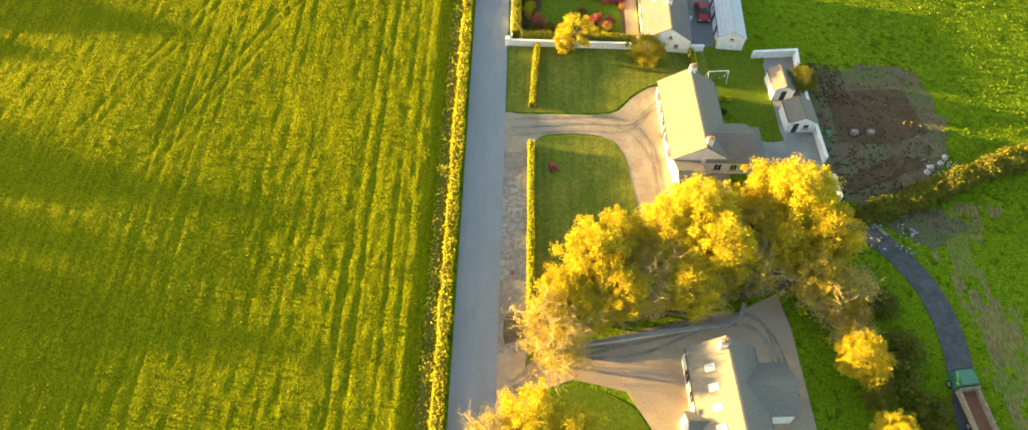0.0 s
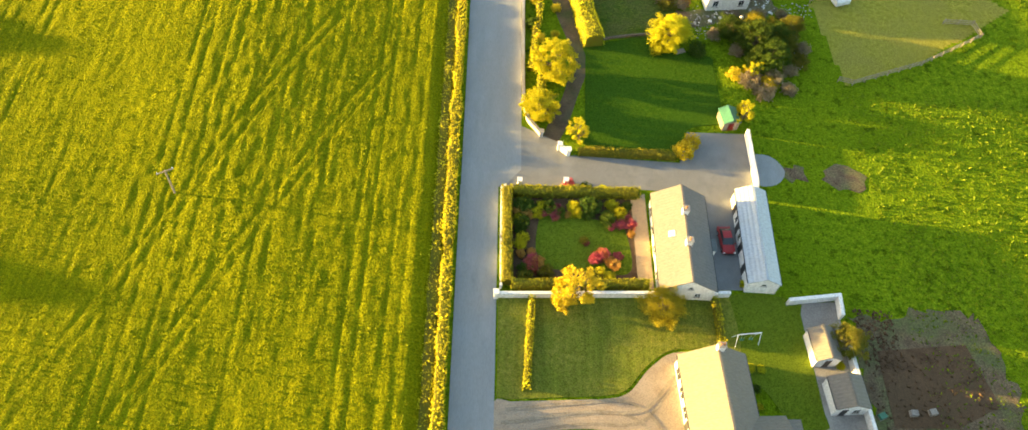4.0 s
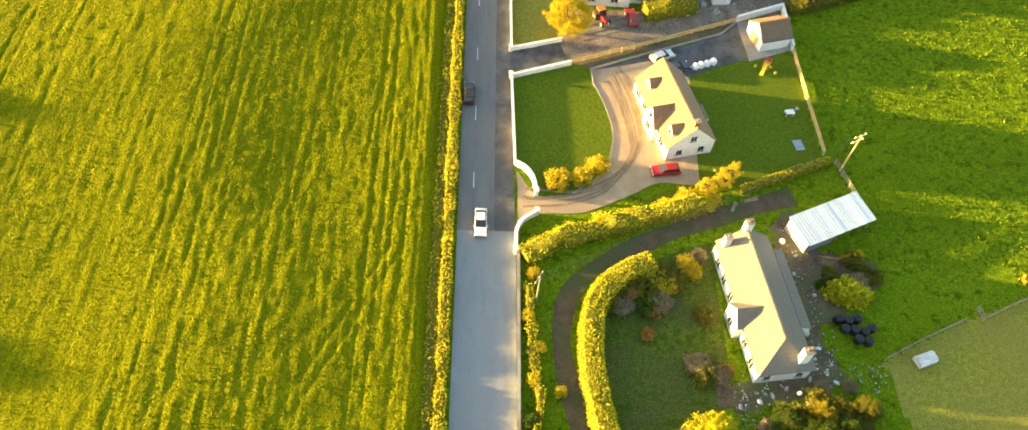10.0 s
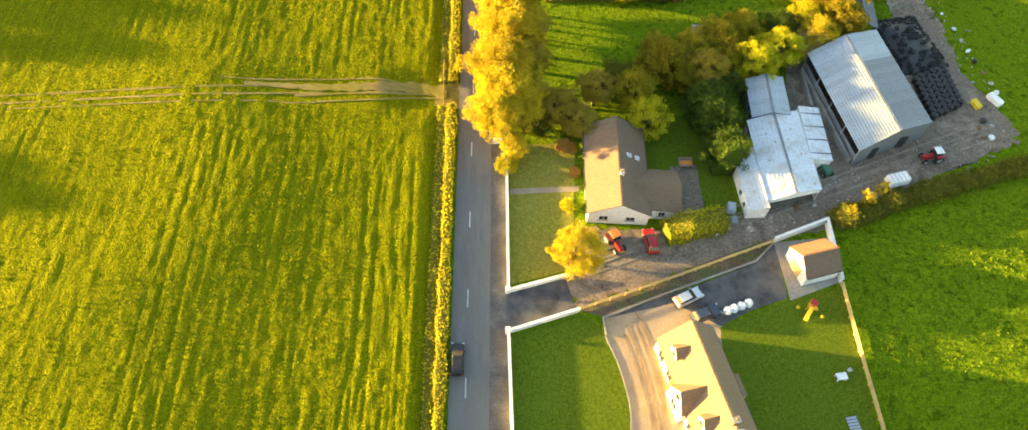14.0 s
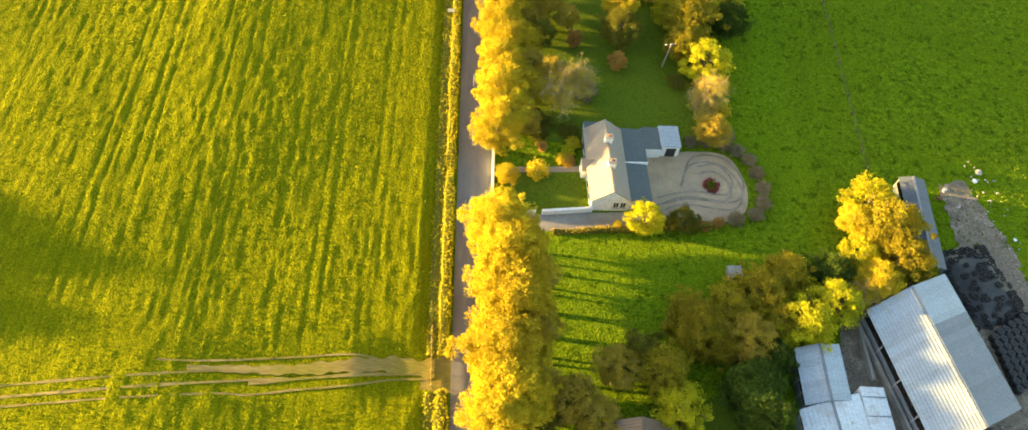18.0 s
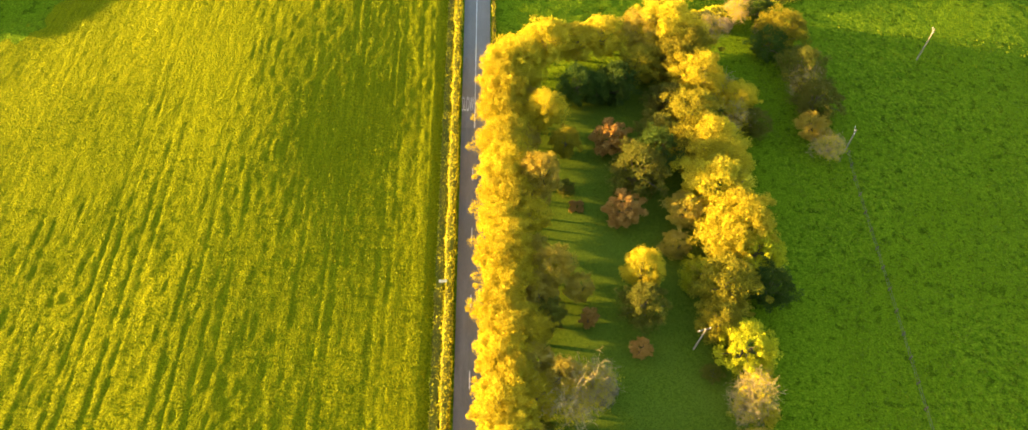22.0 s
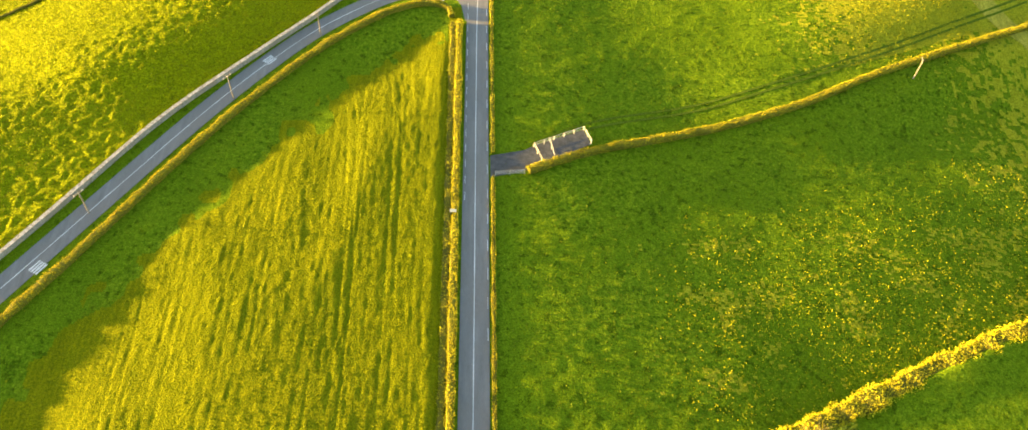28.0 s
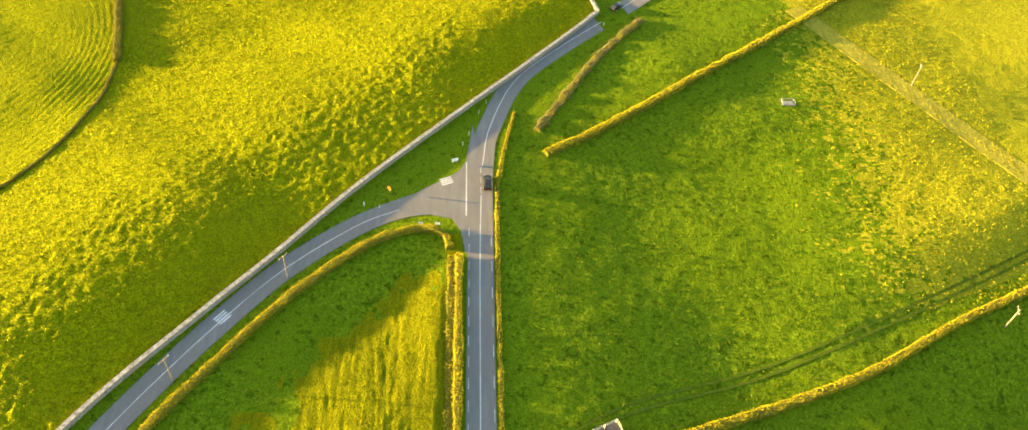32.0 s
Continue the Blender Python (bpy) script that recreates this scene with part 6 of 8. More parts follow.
def roof_light(th, side, y, frac, w, eave, ridge, wide=0.8, tall=1.1, m="white_plastic"):
    """A small window lying in a roof slope; side -1 is west."""
    slope = math.atan2(ridge - eave, w)
    x, z = side * w * (1 - frac), eave + (ridge - eave) * frac + 0.16
    bm = bmesh.new()
    add_box(bm, -tall / 2, tall / 2, -wide / 2, wide / 2, -0.05, 0.07)
    bm.transform(Matrix.Translation((x, y, z)) @ Matrix.Rotation(side * slope, 4, "Y"))
    rl = part("roof_light", bm, m, th)
    bm = bmesh.new()
    add_box(bm, -tall / 2 + 0.05, tall / 2 - 0.05, -wide / 2 + 0.05, wide / 2 - 0.05, 0.07, 0.085)
    bm.transform(Matrix.Translation((x, y, z)) @ Matrix.Rotation(side * slope, 4, "Y"))
    part("pane", bm, "sky_reflection_glass", rl)


def cross_wing(th, x0, x1, y, wide, eave, ridge, wall, roof, side, over=0.2, name="wing"):
    """A gabled wing across the local x axis, from x0 (inside) to x1 (its gable)."""
    h = wide / 2
    bm = bmesh.new()
    add_box(bm, min(x0, x1), max(x0, x1), y - h, y + h, 0, eave)
    body = part(name, bm, wall, th)
    s = 1 if x1 > x0 else -1
    v = [(x1, y - h, eave), (x1, y + h, eave), (x1, y, ridge), (x0, y - h, eave), (x0, y + h, eave), (x0, y, ridge)]
    mesh_ob("wing_gable", v, [(0, 1, 2), (5, 4, 3), (0, 3, 4, 1)], wall, body)
    sl = (ridge - eave) / h
    for q in (-1, 1):
        e = y + q * (h + over)
        v = [(x0, e, eave - over * sl), (x1 + s * 0.12, e, eave - over * sl), (x1 + s * 0.12, y, ridge), (x0, y, ridge)]
        v += [(a, b, c + 0.14) for a, b, c in v]
        mesh_ob("wing_roof", v, [(0, 1, 2, 3), (7, 6, 5, 4), (0, 4, 5, 1), (1, 5, 6, 2), (2, 6, 7, 3), (3, 7, 4, 0)], roof, body)
    return body


def flat_block(th, name, x0, x1, y0, y1, h0, h1, wall, roof, over=0.12):
    """A lean-to: walls to h0 on the low side (x1) and h1 on the high one (x0), with one slope of roof."""
    v = [(x0, y0, 0), (x1, y0, 0), (x1, y1, 0), (x0, y1, 0), (x0, y0, h1), (x1, y0, h0), (x1, y1, h0), (x0, y1, h1)]
    f = [(3, 2, 1, 0), (4, 5, 6, 7), (0, 1, 5, 4), (1, 2, 6, 5), (2, 3, 7, 6), (3, 0, 4, 7)]
    b = mesh_ob(name, v, f, wall, th)
    s = 1 if x1 > x0 else -1
    v = [(x0, y0 - over, h1 + 0.01), (x1 + s * over, y0 - over, h0 + 0.01), (x1 + s * over, y1 + over, h0 + 0.01), (x0, y1 + over, h1 + 0.01)]
    v += [(a, c, d + 0.1) for a, c, d in v]
    mesh_ob("lean_to_roof", v, f, roof, b)
    return b


# southern house
h = gable_house("dormer_house", 31.0, 33.6, 4, 16.5, 7.6, 2.9, 5.6, "white_render", "slate_courses", "white bungalow with a pale slate roof and rear wing")
cross_wing(h, 0.5, 7.2, 3.2, 6.0, 2.7, 4.6, "white_render", "slate_courses", 1)
cross_wing(h, -1.5, -5.2, -0.6, 2.8, 2.4, 3.5, "white_render", "slate_courses", -1, name="porch")
chimney(h, -0.6, 7.2, 4.8, 6.6)
for k in range(5):
    roof_light(h, -1, 5.2 - 2.3 * k, 0.45, 3.8, 2.9, 5.6)
for yy in (5.6, 3.0, -4.0, -6.4):
    window(h, "w", yy, 0.9, 1.4, 1.2, -3.8)
window(h, "e", 7.0, 0.9, 1.2, 1.1, 3.8)
# house a
h = gable_house("long_bungalow", 31.2, 76.6, 3, 14.2, 7.8, 2.7, 5.3, "white_render", "slate_courses", "long white bungalow with a pale slate roof and rear wing")
cross_wing(h, 0.5, 7.2, -4.0, 6.6, 2.6, 4.5, "white_render", "slate_courses", 1)
cross_wing(h, -0.2, -3.7, -9.6, 5.4, 2.3, 3.4, "white_render", "slate_courses", -1, name="south_annex")
chimney(h, 0.2, 6.7, 4.6, 6.3)
chimney(h, 0.4, -6.4, 4.6, 6.2)
for yy in (5.4, 3.0, 0.6, -2.4, -5.0):
    window(h, "w", yy, 0.8, 1.5, 1.2, -3.9)
door(h, "w", -0.9, 1.0, 2.05, -3.9)
for xx in (4.6, 6.2):
    window(h, "s", xx, 0.9, 0.9, 1.1, -7.3)
window(h, "s", 2.4, 0.9, 1.0, 1.1, -7.3)
flat_block(h, "conservatory", 7.2, 9.0, -7.0, -1.0, 2.2, 2.4, "white_render", "slate_courses")
# sheds in the back yard of house a
h = gable_house("garden_shed", 45.4, 86.0, 4, 4.2, 3.0, 2.0, 2.9, "white_render", "slate_courses", "small white shed with a slate roof", "shed", 0.12)
door(h, "s", 0.0, 0.8, 1.9, -2.1)
h = gable_house("garden_shed", 47.0, 79.8, 4, 4.0, 4.0, 2.1, 3.1, "white_render", "slate_courses", "white outhouse with a grey roof", "shed", 0.12)
window(h, "s", 0.6, 0.9, 0.8, 0.8, -2.0)
door(h, "s", -0.9, 0.8, 1.9, -2.0)
# house b
h = gable_house("bungalow", 29.2, 99.8, -0.5, 14.6, 6.9, 2.5, 4.7, "white_render", "dark_slate", "white bungalow with a dark slate roof")
chimney(h, 0.0, 3.0, 4.3, 5.6, 0.8, 0.8, pots=1)
chimney(h, 0.0, -1.8, 4.3, 5.6, 0.8, 0.8, pots=1)
roof_light(h, -1, 0.2, 0.5, 3.45, 2.5, 4.7, 0.9, 0.9)
for yy in (5.4, 2.4, -0.6, -4.6):
    window(h, "w", yy, 0.8, 1.3, 1.1, -3.45)
for xx in (-1.6, 1.4):
    window(h, "s", xx, 1.0, 0.7, 0.7, -7.3)
window(h, "s", 0.2, 2.8, 0.5, 0.4, -7.3, 0)
flat_block(h, "back_porch", 3.45, 4.4, -1.0, 0.6, 2.0, 2.2, "white_render", "felt_roof")
h = gable_house("long_outbuilding", 39.3, 101.2, -1.5, 14.6, 4.0, 2.4, 3.5, "white_render", "tin_blue", "long white outbuilding with a corrugated roof", "outbuilding", 0.15)
for yy in (5.0, 2.0, -1.2, -4.4):
    door(h, "w", yy, 1.1, 2.0, -2.0)
window(h, "s", 0.0, 1.9, 0.6, 0.4, -7.3, 0)
for yy in (3.2, 0.4):
    window(h, "w", yy, 1.0, 0.6, 0.7, -2.0, 0)
# house c, an old farmhouse under repair
h = gable_house("old_farmhouse", 41.0, 157.2, 7.6, 19.8, 7.2, 3.1, 5.6, "white_render", "slate_courses", "old white farmhouse with a slate roof and tall chimneys", hip=3.4)
cross_wing(h, -0.5, -4.6, -1.6, 3.6, 3.0, 4.9, "white_render", "slate_courses", -1, name="porch_wing")
chimney(h, 0.0, 10.0, 4.6, 7.2, 1.0, 0.9)
chimney(h, -2.9, 8.9, 3.0, 5.6, 0.9, 0.9, pots=1)
chimney(h, 2.0, -9.0, 3.0, 6.6, 1.2, 0.9)
for yy in (7.4, 4.6, 1.8, -5.0, -7.8):
    window(h, "w", yy, 0.9, 1.2, 1.5, -3.7)
window(h, "w", -1.6, 0.6, 1.2, 1.6, -4.6)
for xx in (-2.2, 2.2):
    window(h, "s", xx, 0.9, 0.9, 1.1, -9.9)
flat_block(h, "rear_lean_to", 3.7, 5.6, -4, 8, 2.0, 2.8, "white_render", "slate_courses")
# tin shed of house c
h = thing("tin_shed", 53.8, 171.4, 0, 24.5, "open-sided shed with a pale blue tin roof", "shed")
for x0 in (-5.7, -5.6, 0, 5.5):
    for yy in (-2.2, 2.2):
        box("post", x0 - 0.08, x0 + 0.08, yy - 0.08, yy + 0.08, 0, 2.4, "weathered_wood", h)
box("back_wall", -5.75, 5.7, 2.2, 2.32, 0, 2.6, "tin_grey", h)
box("end_wall", -5.85, -5.75, -2.2, 2.2, 0, 2.5, "tin_white", h)
box("front_wall", -5.7, -1.0, -2.32, -2.2, 0, 2.3, "tin_grey", h)
for k in range(11):
    v = [(-6.0 + 1.1 * k, -2.6, 2.45), (-4.92 + 1.1 * k, -2.6, 2.45), (-4.92 + 1.1 * k, 2.5, 2.85), (-6.0 + 1.1 * k, 2.5, 2.85)]
    v += [(a, b, c + 0.05 + 0.012 * (k % 2)) for a, b, c in v]
    mesh_ob("roof_sheet", v, [(3, 2, 1, 0), (4, 5, 6, 7), (0, 1, 5, 4), (1, 2, 6, 5), (2, 3, 7, 6), (3, 0, 4, 7)], "tin_pale", h)
# house d
h = gable_house("dormer_bungalow", 33.0, 191.0, 14.5, 14.6, 7.6, 3.0, 6.6, "white_render", "tan_tiles", "white dormer bungalow with a brown tiled roof")
cross_wing(h, -0.8, -4.6, -1.2, 4.0, 3.0, 5.6, "white_render", "tan_tiles", -1, name="front_gable")
for yy in (4.4, -5.2):
    dm = cross_wing(h, -1.0, -3.1, yy, 1.8, 4.7, 5.6, "white_render", "tan_tiles", -1, 0.15, "dormer")
    window(h, "w", yy, 3.9, 0.9, 0.8, -3.1, 0)
chimney(h, 0.0, -6.6, 6.0, 7.4, 0.9, 0.7, "terracotta_tiles", 1)
for yy in (5.4, 2.6, -4.8):
    window(h, "w", yy, 0.8, 1.4, 1.3, -3.8)
window(h, "w", -1.2, 0.9, 1.4, 1.3, -4.6)
window(h, "w", -1.2, 3.4, 0.9, 1.1, -4.6, 0)
door(h, "w", 1.4, 1.0, 2.1, -3.8, "yellow_paint")
for xx, zz in ((-1.8, 0.9), (1.8, 0.9), (0.0, 3.6)):
    window(h, "s", xx, zz, 1.0, 1.1, -7.3)
flat_block(h, "back_porch", 3.8, 4.9, -2.5, 0.4, 2.1, 2.5, "white_render", "tan_tiles")
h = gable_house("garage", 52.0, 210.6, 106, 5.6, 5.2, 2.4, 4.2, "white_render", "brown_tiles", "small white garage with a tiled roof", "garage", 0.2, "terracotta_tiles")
box("garage_door", -1.2, 1.2, 2.8, 2.86, 0.0, 2.1, "bright_wood", h)
# house e
h = gable_house("brown_bungalow", 24.0, 225.2, -1, 16.4, 9.0, 2.6, 4.9, "white_render", "brown_tiles", "cream bungalow with a brown ribbed tile roof")
cross_wing(h, 0.5, 9.2, -3.4, 7.2, 2.4, 4.1, "white_render", "brown_tiles", 1)
chimney(h, 0.3, -2.6, 4.5, 5.6, 0.6, 0.6, pots=1)
for xx in (-2.2, 1.8):
    window(h, "s", xx, 1.0, 1.3, 0.9, -8.2)
for yy in (5.6, 2.2, -1.4, -5.4):
    window(h, "w", yy, 0.9, 1.4, 1.1, -4.5)
window(h, "s", 6.6, 0.9, 1.0, 1.0, -7.0)
for k in (0, 1):
    roof_light(h, 1, 1.6, 0.3 + 0.3 * k, 4.5, 2.6, 4.9, 0.7, 0.8)
# farm sheds
def tin_barn(name, x, y, turn, long, wide, eave, ridge, sheets, wall, roof_w, roof_e, label, new_from=None, full=False, skew=0.0):
    """A barn: posts, part-open walls, and a roof of single sheets, each a little out of line; skew: how far its ends run askew."""
    th = thing(name, x, y, 0, turn, label, "barn")
    l, w = long / 2, wide / 2

    def askew(ob):
        for v in ob.data.vertices:
            v.co.y += skew * v.co.x
        return ob

    for k in range(5):
        for s in (-1, 1):
            yy = -l + 0.2 + k * (long - 0.4) / 4
            askew(box("post", s * w - 0.12, s * w + 0.12, yy - 0.12, yy + 0.12, 0, eave, "steel", th))
    askew(box("side_wall", -w - 0.08, -w + 0.04, -l, l, 0, eave * 0.55, wall, th))
    askew(box("side_wall", w - 0.04, w + 0.08, -l, l, 0, eave, wall, th))
    for s in (-1, 1):
        low = 0 if s > 0 or full else eave * 0.75
        v = [(-w, s * l, low), (w, s * l, low), (w, s * l, eave), (0, s * l, ridge), (-w, s * l, eave)]
        v += [(a, b - s * 0.1, c) for a, b, c in v]
        askew(mesh_ob("gable_sheet", v, [(0, 1, 2, 3, 4), (9, 8, 7, 6, 5), (0, 5, 6, 1), (1, 6, 7, 2), (2, 7, 8, 3), (3, 8, 9, 4), (4, 9, 5, 0)], wall, th))
    step = long / sheets
    rr = random.Random(int(x * 10))
    for s, m in ((-1, roof_w), (1, roof_e)):
        for k in range(sheets):
            y0 = -l + k * step
            d = 0.05 + 0.02 * (k % 2) + rr.random() * 0.015
            mm = m if new_from is None or s < 0 or k < new_from else "tin_blue"
            ez = eave - 0.3 * (ridge - eave) / w
            v = [(s * (w + 0.3), y0, ez), (s * (w + 0.3), y0 + step + 0.04, ez), (0, y0 + step + 0.04, ridge), (0, y0, ridge)]
            v += [(a, b, c + d) for a, b, c in v]
            askew(mesh_ob("roof_sheet", v, [(0, 1, 2, 3), (7, 6, 5, 4), (0, 4, 5, 1), (1, 5, 6, 2), (2, 6, 7, 3), (3, 7, 4, 0)], mm, th))
    askew(box("ridge_flashing", -0.2, 0.2, -l, l, ridge + 0.06, ridge + 0.13, "tin_grey", th))
    return th


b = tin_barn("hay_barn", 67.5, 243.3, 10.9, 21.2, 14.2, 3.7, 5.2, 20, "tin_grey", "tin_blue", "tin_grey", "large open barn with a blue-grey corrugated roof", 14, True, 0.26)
# dark panels on the closed gable stand for the shade inside two doorways
for xx, ww in ((-3.8, 1.5), (1.8, 2.2)):
    box("doorway", xx - ww / 2, xx + ww / 2, -10.72 + 0.26 * xx, -10.55 + 0.26 * xx, 0, 2.6, "dark_trim", b)
box("feed_wall", -7.9, -7.5, -12.2, 8.0, 0, 1.2, "concrete", b)
b = tin_barn("lean_barn", 72.2, 266.8, -5.5, 17.0, 3.6, 3.0, 3.5, 12, "tin_dark", "tin_dark", "tin_dark", "long lean-to barn with a dark roof")
b = tin_barn("cow_shed", 50.7, 229.2, 2.5, 15.6, 8.4, 2.7, 3.4, 13, "white_render", "tin_white", "tin_white", "old cow shed with a patched pale tin roof", skew=0.24)
for s in (-1, 1):
    for f, y0, y1 in ((0.2, -6.8, -4.2), (0.36, -1.0, 2.2), (0.62, -6.0, -2.4), (0.72, 2.0, 5.4), (0.5, 4.0, 7.0)):
        v = [(s * 4.5 * (1 - g), yy + 0.24 * s * 4.5 * (1 - g), 2.66 + 0.74 * g + 0.098) for g in (f, f + 0.07) for yy in (y0, y0 + 0.35)]
        v += [(p, q, z + 0.02) for p, q, z in v]
        mesh_ob("rust_band", v, [(0, 1, 3, 2), (4, 6, 7, 5), (0, 4, 5, 1), (2, 3, 7, 6), (0, 2, 6, 4), (1, 5, 7, 3)], "rust_stain", b)
b = tin_barn("cow_shed", 50.2, 240.8, -1.5, 8.2, 6.0, 3.0, 3.9, 8, "tin_grey", "tin_blue", "tin_blue", "shed with a blue-grey rounded tin roof", skew=0.15)
h = thing("cow_shed_wing", 56.7, 233.8, 0, 0, "low wing with a flat pale tin roof", "shed")
flat_block(h, "wing", -1.7, 1.7, -5.3, 5.3, 2.5, 2.75, "white_render", "tin_white")
for k in range(4):
    box("roof_seam", -1.7, 1.75, -4.2 + 2.7 * k, -4.12 + 2.7 * k, 2.62, 2.9, "tin_grey", h)
h = thing("long_lean_to", 44.7, 224.4, 0, 4, "narrow lean-to with a pale tin roof and white wall", "shed")
flat_block(h, "lean_to", 1.6, -1.5, -5.6, 5.6, 2.3, 2.8, "white_render", "tin_white")
for yy in (-3.8, -1.6):
    window(h, "w", yy, 1.0, 0.7, 0.6, -1.5, 0)
box("low_wall", 58.2, 58.6, 241, 249, 0, 1.1, "concrete")
tagged(bpy.data.objects["low_wall"], "low pale feed wall beside the barn", "wall")
# cottage
h = gable_house("cottage", 23.3, 275.8, 1.5, 14.2, 6.0, 2.6, 4.9, "white_render", "stained_slate", "old white cottage with a stained slate roof")
chimney(h, 0.1, 2.9, 4.3, 5.9, 1.2, 0.9)
chimney(h, 0.1, -2.0, 4.3, 5.9, 1.2, 0.9)
cross_wing(h, -1.6, -3.9, 0.2, 2.2, 2.3, 3.4, "white_render", "stained_slate", -1, name="porch")
flat_block(h, "north_store", -2.9, 1.8, 7.1, 8.9, 2.2, 2.3, "white_render", "felt_roof")
flat_block(h, "rear_extension", 3.0, 6.4, -6.9, 0.3, 2.2, 2.6, "white_render", "felt_roof")
flat_block(h, "rear_extension", 3.0, 6.6, 0.5, 7.4, 2.3, 2.6, "white_render", "felt_roof")
box("parapet", 3.0, 6.7, 0.3, 0.5, 0, 2.75, "white_render", h)
flat_block(h, "garage_block", 6.6, 9.4, 3.6, 7.9, 2.3, 2.35, "white_render", "felt_roof")
flat_block(h, "glazed_store", 9.4, 12.6, 4.0, 8.2, 2.45, 2.5, "white_render", "tin_blue")
# dark panel on the solid block stands for the shade in an opening
box("garage_opening", 10.4, 12.0, 3.94, 4.02, 0, 2.0, "dark_trim", h)
for xx in (0.9, 2.0):
    window(h, "s", xx, 0.9, 0.8, 1.2, -7.1)
window(h, "s", 4.6, 0.9, 0.8, 1.1, -6.9)
for yy in (5.0, 2.6, -2.6, -5.2):
    window(h, "w", yy, 0.9, 1.0, 1.2, -3.0)

# ---- vehicles ----
def profile_solid(name, outline, half, material, parent, tuck=0.0, label=""):
    """A side outline of (y, z) points, as wide as half on both sides; the upper points drawn in by tuck."""
    zs = [z for _, z in outline]
    lo, hi = min(zs), max(zs)
    n = len(outline)
    v = []
    for s in (-1, 1):
        for y, z in outline:
            v.append((s * (half - tuck * ((z - lo) / (hi - lo)) ** 1.5), y, z))
    f = [tuple(range(n)), tuple(range(2 * n - 1, n - 1, -1))]
    f += [(i, i + n, (i + 1) % n + n, (i + 1) % n) for i in range(n)]
    bm = bmesh.new()
    vs = [bm.verts.new(p) for p in v]
    for q in f:
        bm.faces.new([vs[i] for i in q])
    bmesh.ops.recalc_face_normals(bm, faces=bm.faces)
    bmesh.ops.bevel(bm, geom=bm.edges[:], offset=0.03, segments=2, affect="EDGES", clamp_overlap=True)
    return part(name, bm, material, parent, label)


def wheel(parent, x, y, r, wide):
    bm = bmesh.new()
    bmesh.ops.create_cone(bm, cap_ends=True, segments=18, radius1=r, radius2=r, depth=wide, matrix=Matrix.Translation((x, y, r)) @ Matrix.Rotation(math.pi / 2, 4, "Y"))
    bmesh.ops.bevel(bm, geom=bm.edges[:], offset=0.03, segments=1, affect="EDGES", clamp_overlap=True)
    w = part("wheel", bm, "tyre_rubber", parent)
    bm = bmesh.new()
    bmesh.ops.create_cone(bm, cap_ends=True, segments=14, radius1=r * 0.6, radius2=r * 0.6, depth=wide + 0.03, matrix=Matrix.Translation((x, y, r)) @ Matrix.Rotation(math.pi / 2, 4, "Y"))
    part("rim", bm, "steel", w)


def car(x, y, turn, paint_name, label, long=4.3, estate=False, name="car"):
    """A car whose front points along its local y."""
    th = thing(name, x, y, 0.04, turn, label, "car", "cars")
    k = long / 4.3
    b = 2.15 * k
    profile_solid("body", [(-b, 0.32), (b - 0.08, 0.3), (b, 0.55), (b - 0.15, 0.74), (0.95 * k, 0.92), (-b + 0.1, 0.96), (-b, 0.7)], 0.88, paint_name, th, 0.1)
    back = -b + 0.15 if estate else -1.75 * k
    profile_solid("glasshouse", [(back, 0.95), (0.98 * k, 0.91), (0.2 * k, 1.4), (-1.1 * k if not estate else back + 0.3, 1.42)], 0.76, "window_glass", th, 0.16)
    profile_solid("roof_panel", [(-1.12 * k if not estate else back + 0.3, 1.4), (0.16 * k, 1.39), (0.05 * k, 1.46), (-0.9 * k if not estate else back + 0.5, 1.47)], 0.63, paint_name, th, 0.06)
    for s in (-1, 1):
        for yy in (1.35 * k, -1.3 * k):
            wheel(th, s * 0.8, yy, 0.32, 0.2)
        box("headlight", s * 0.72 - 0.14, s * 0.72 + 0.14, b - 0.1, b + 0.01, 0.56, 0.7, "head_lamp", th)
        box("tail_light", s * 0.74 - 0.1, s * 0.74 + 0.1, -b - 0.01, -b + 0.06, 0.66, 0.86, "tail_lamp", th)
        box("door_mirror", s * 0.95 - 0.09, s * 0.95 + 0.09, 0.78 * k, 0.92 * k, 0.9, 1.04, paint_name, th)
    box("bumper", -0.8, 0.8, b - 0.03, b + 0.05, 0.32, 0.48, "dark_trim", th)
    box("bumper", -0.8, 0.8, -b - 0.05, -b + 0.03, 0.36, 0.52, "dark_trim", th)
    return th


car(35.7, 101.4, 184, "red_paint", "red hatchback parked in the tarmac yard", 4.1)
car(3.3, 170.0, 180, "white_paint", "white saloon driving on the pale road", 4.6)
car(0.95, 194.6, 0, "black_paint", "dark estate car on the road", 4.5, True)
car(30.9, 180.6, 98, "red_paint", "red estate car with a dark roof beside the house", 4.4, True)
car(33.0, 204.7, -62, "silver_paint", "silver car parked on the black tarmac", 4.3, True)
car(35.2, 202.2, -66, "navy_paint", "dark blue car parked beside the house", 4.3, True)
car(28.6, 213.8, 8, "red_paint", "red estate car in the farm lane", 4.2, True)
car(4.35, 508.4, 0, "black_paint", "black car waiting at the junction", 4.4, True)
car(40.6, 577.6, -44, "black_paint", "dark car leaving on the far road", 4.2)


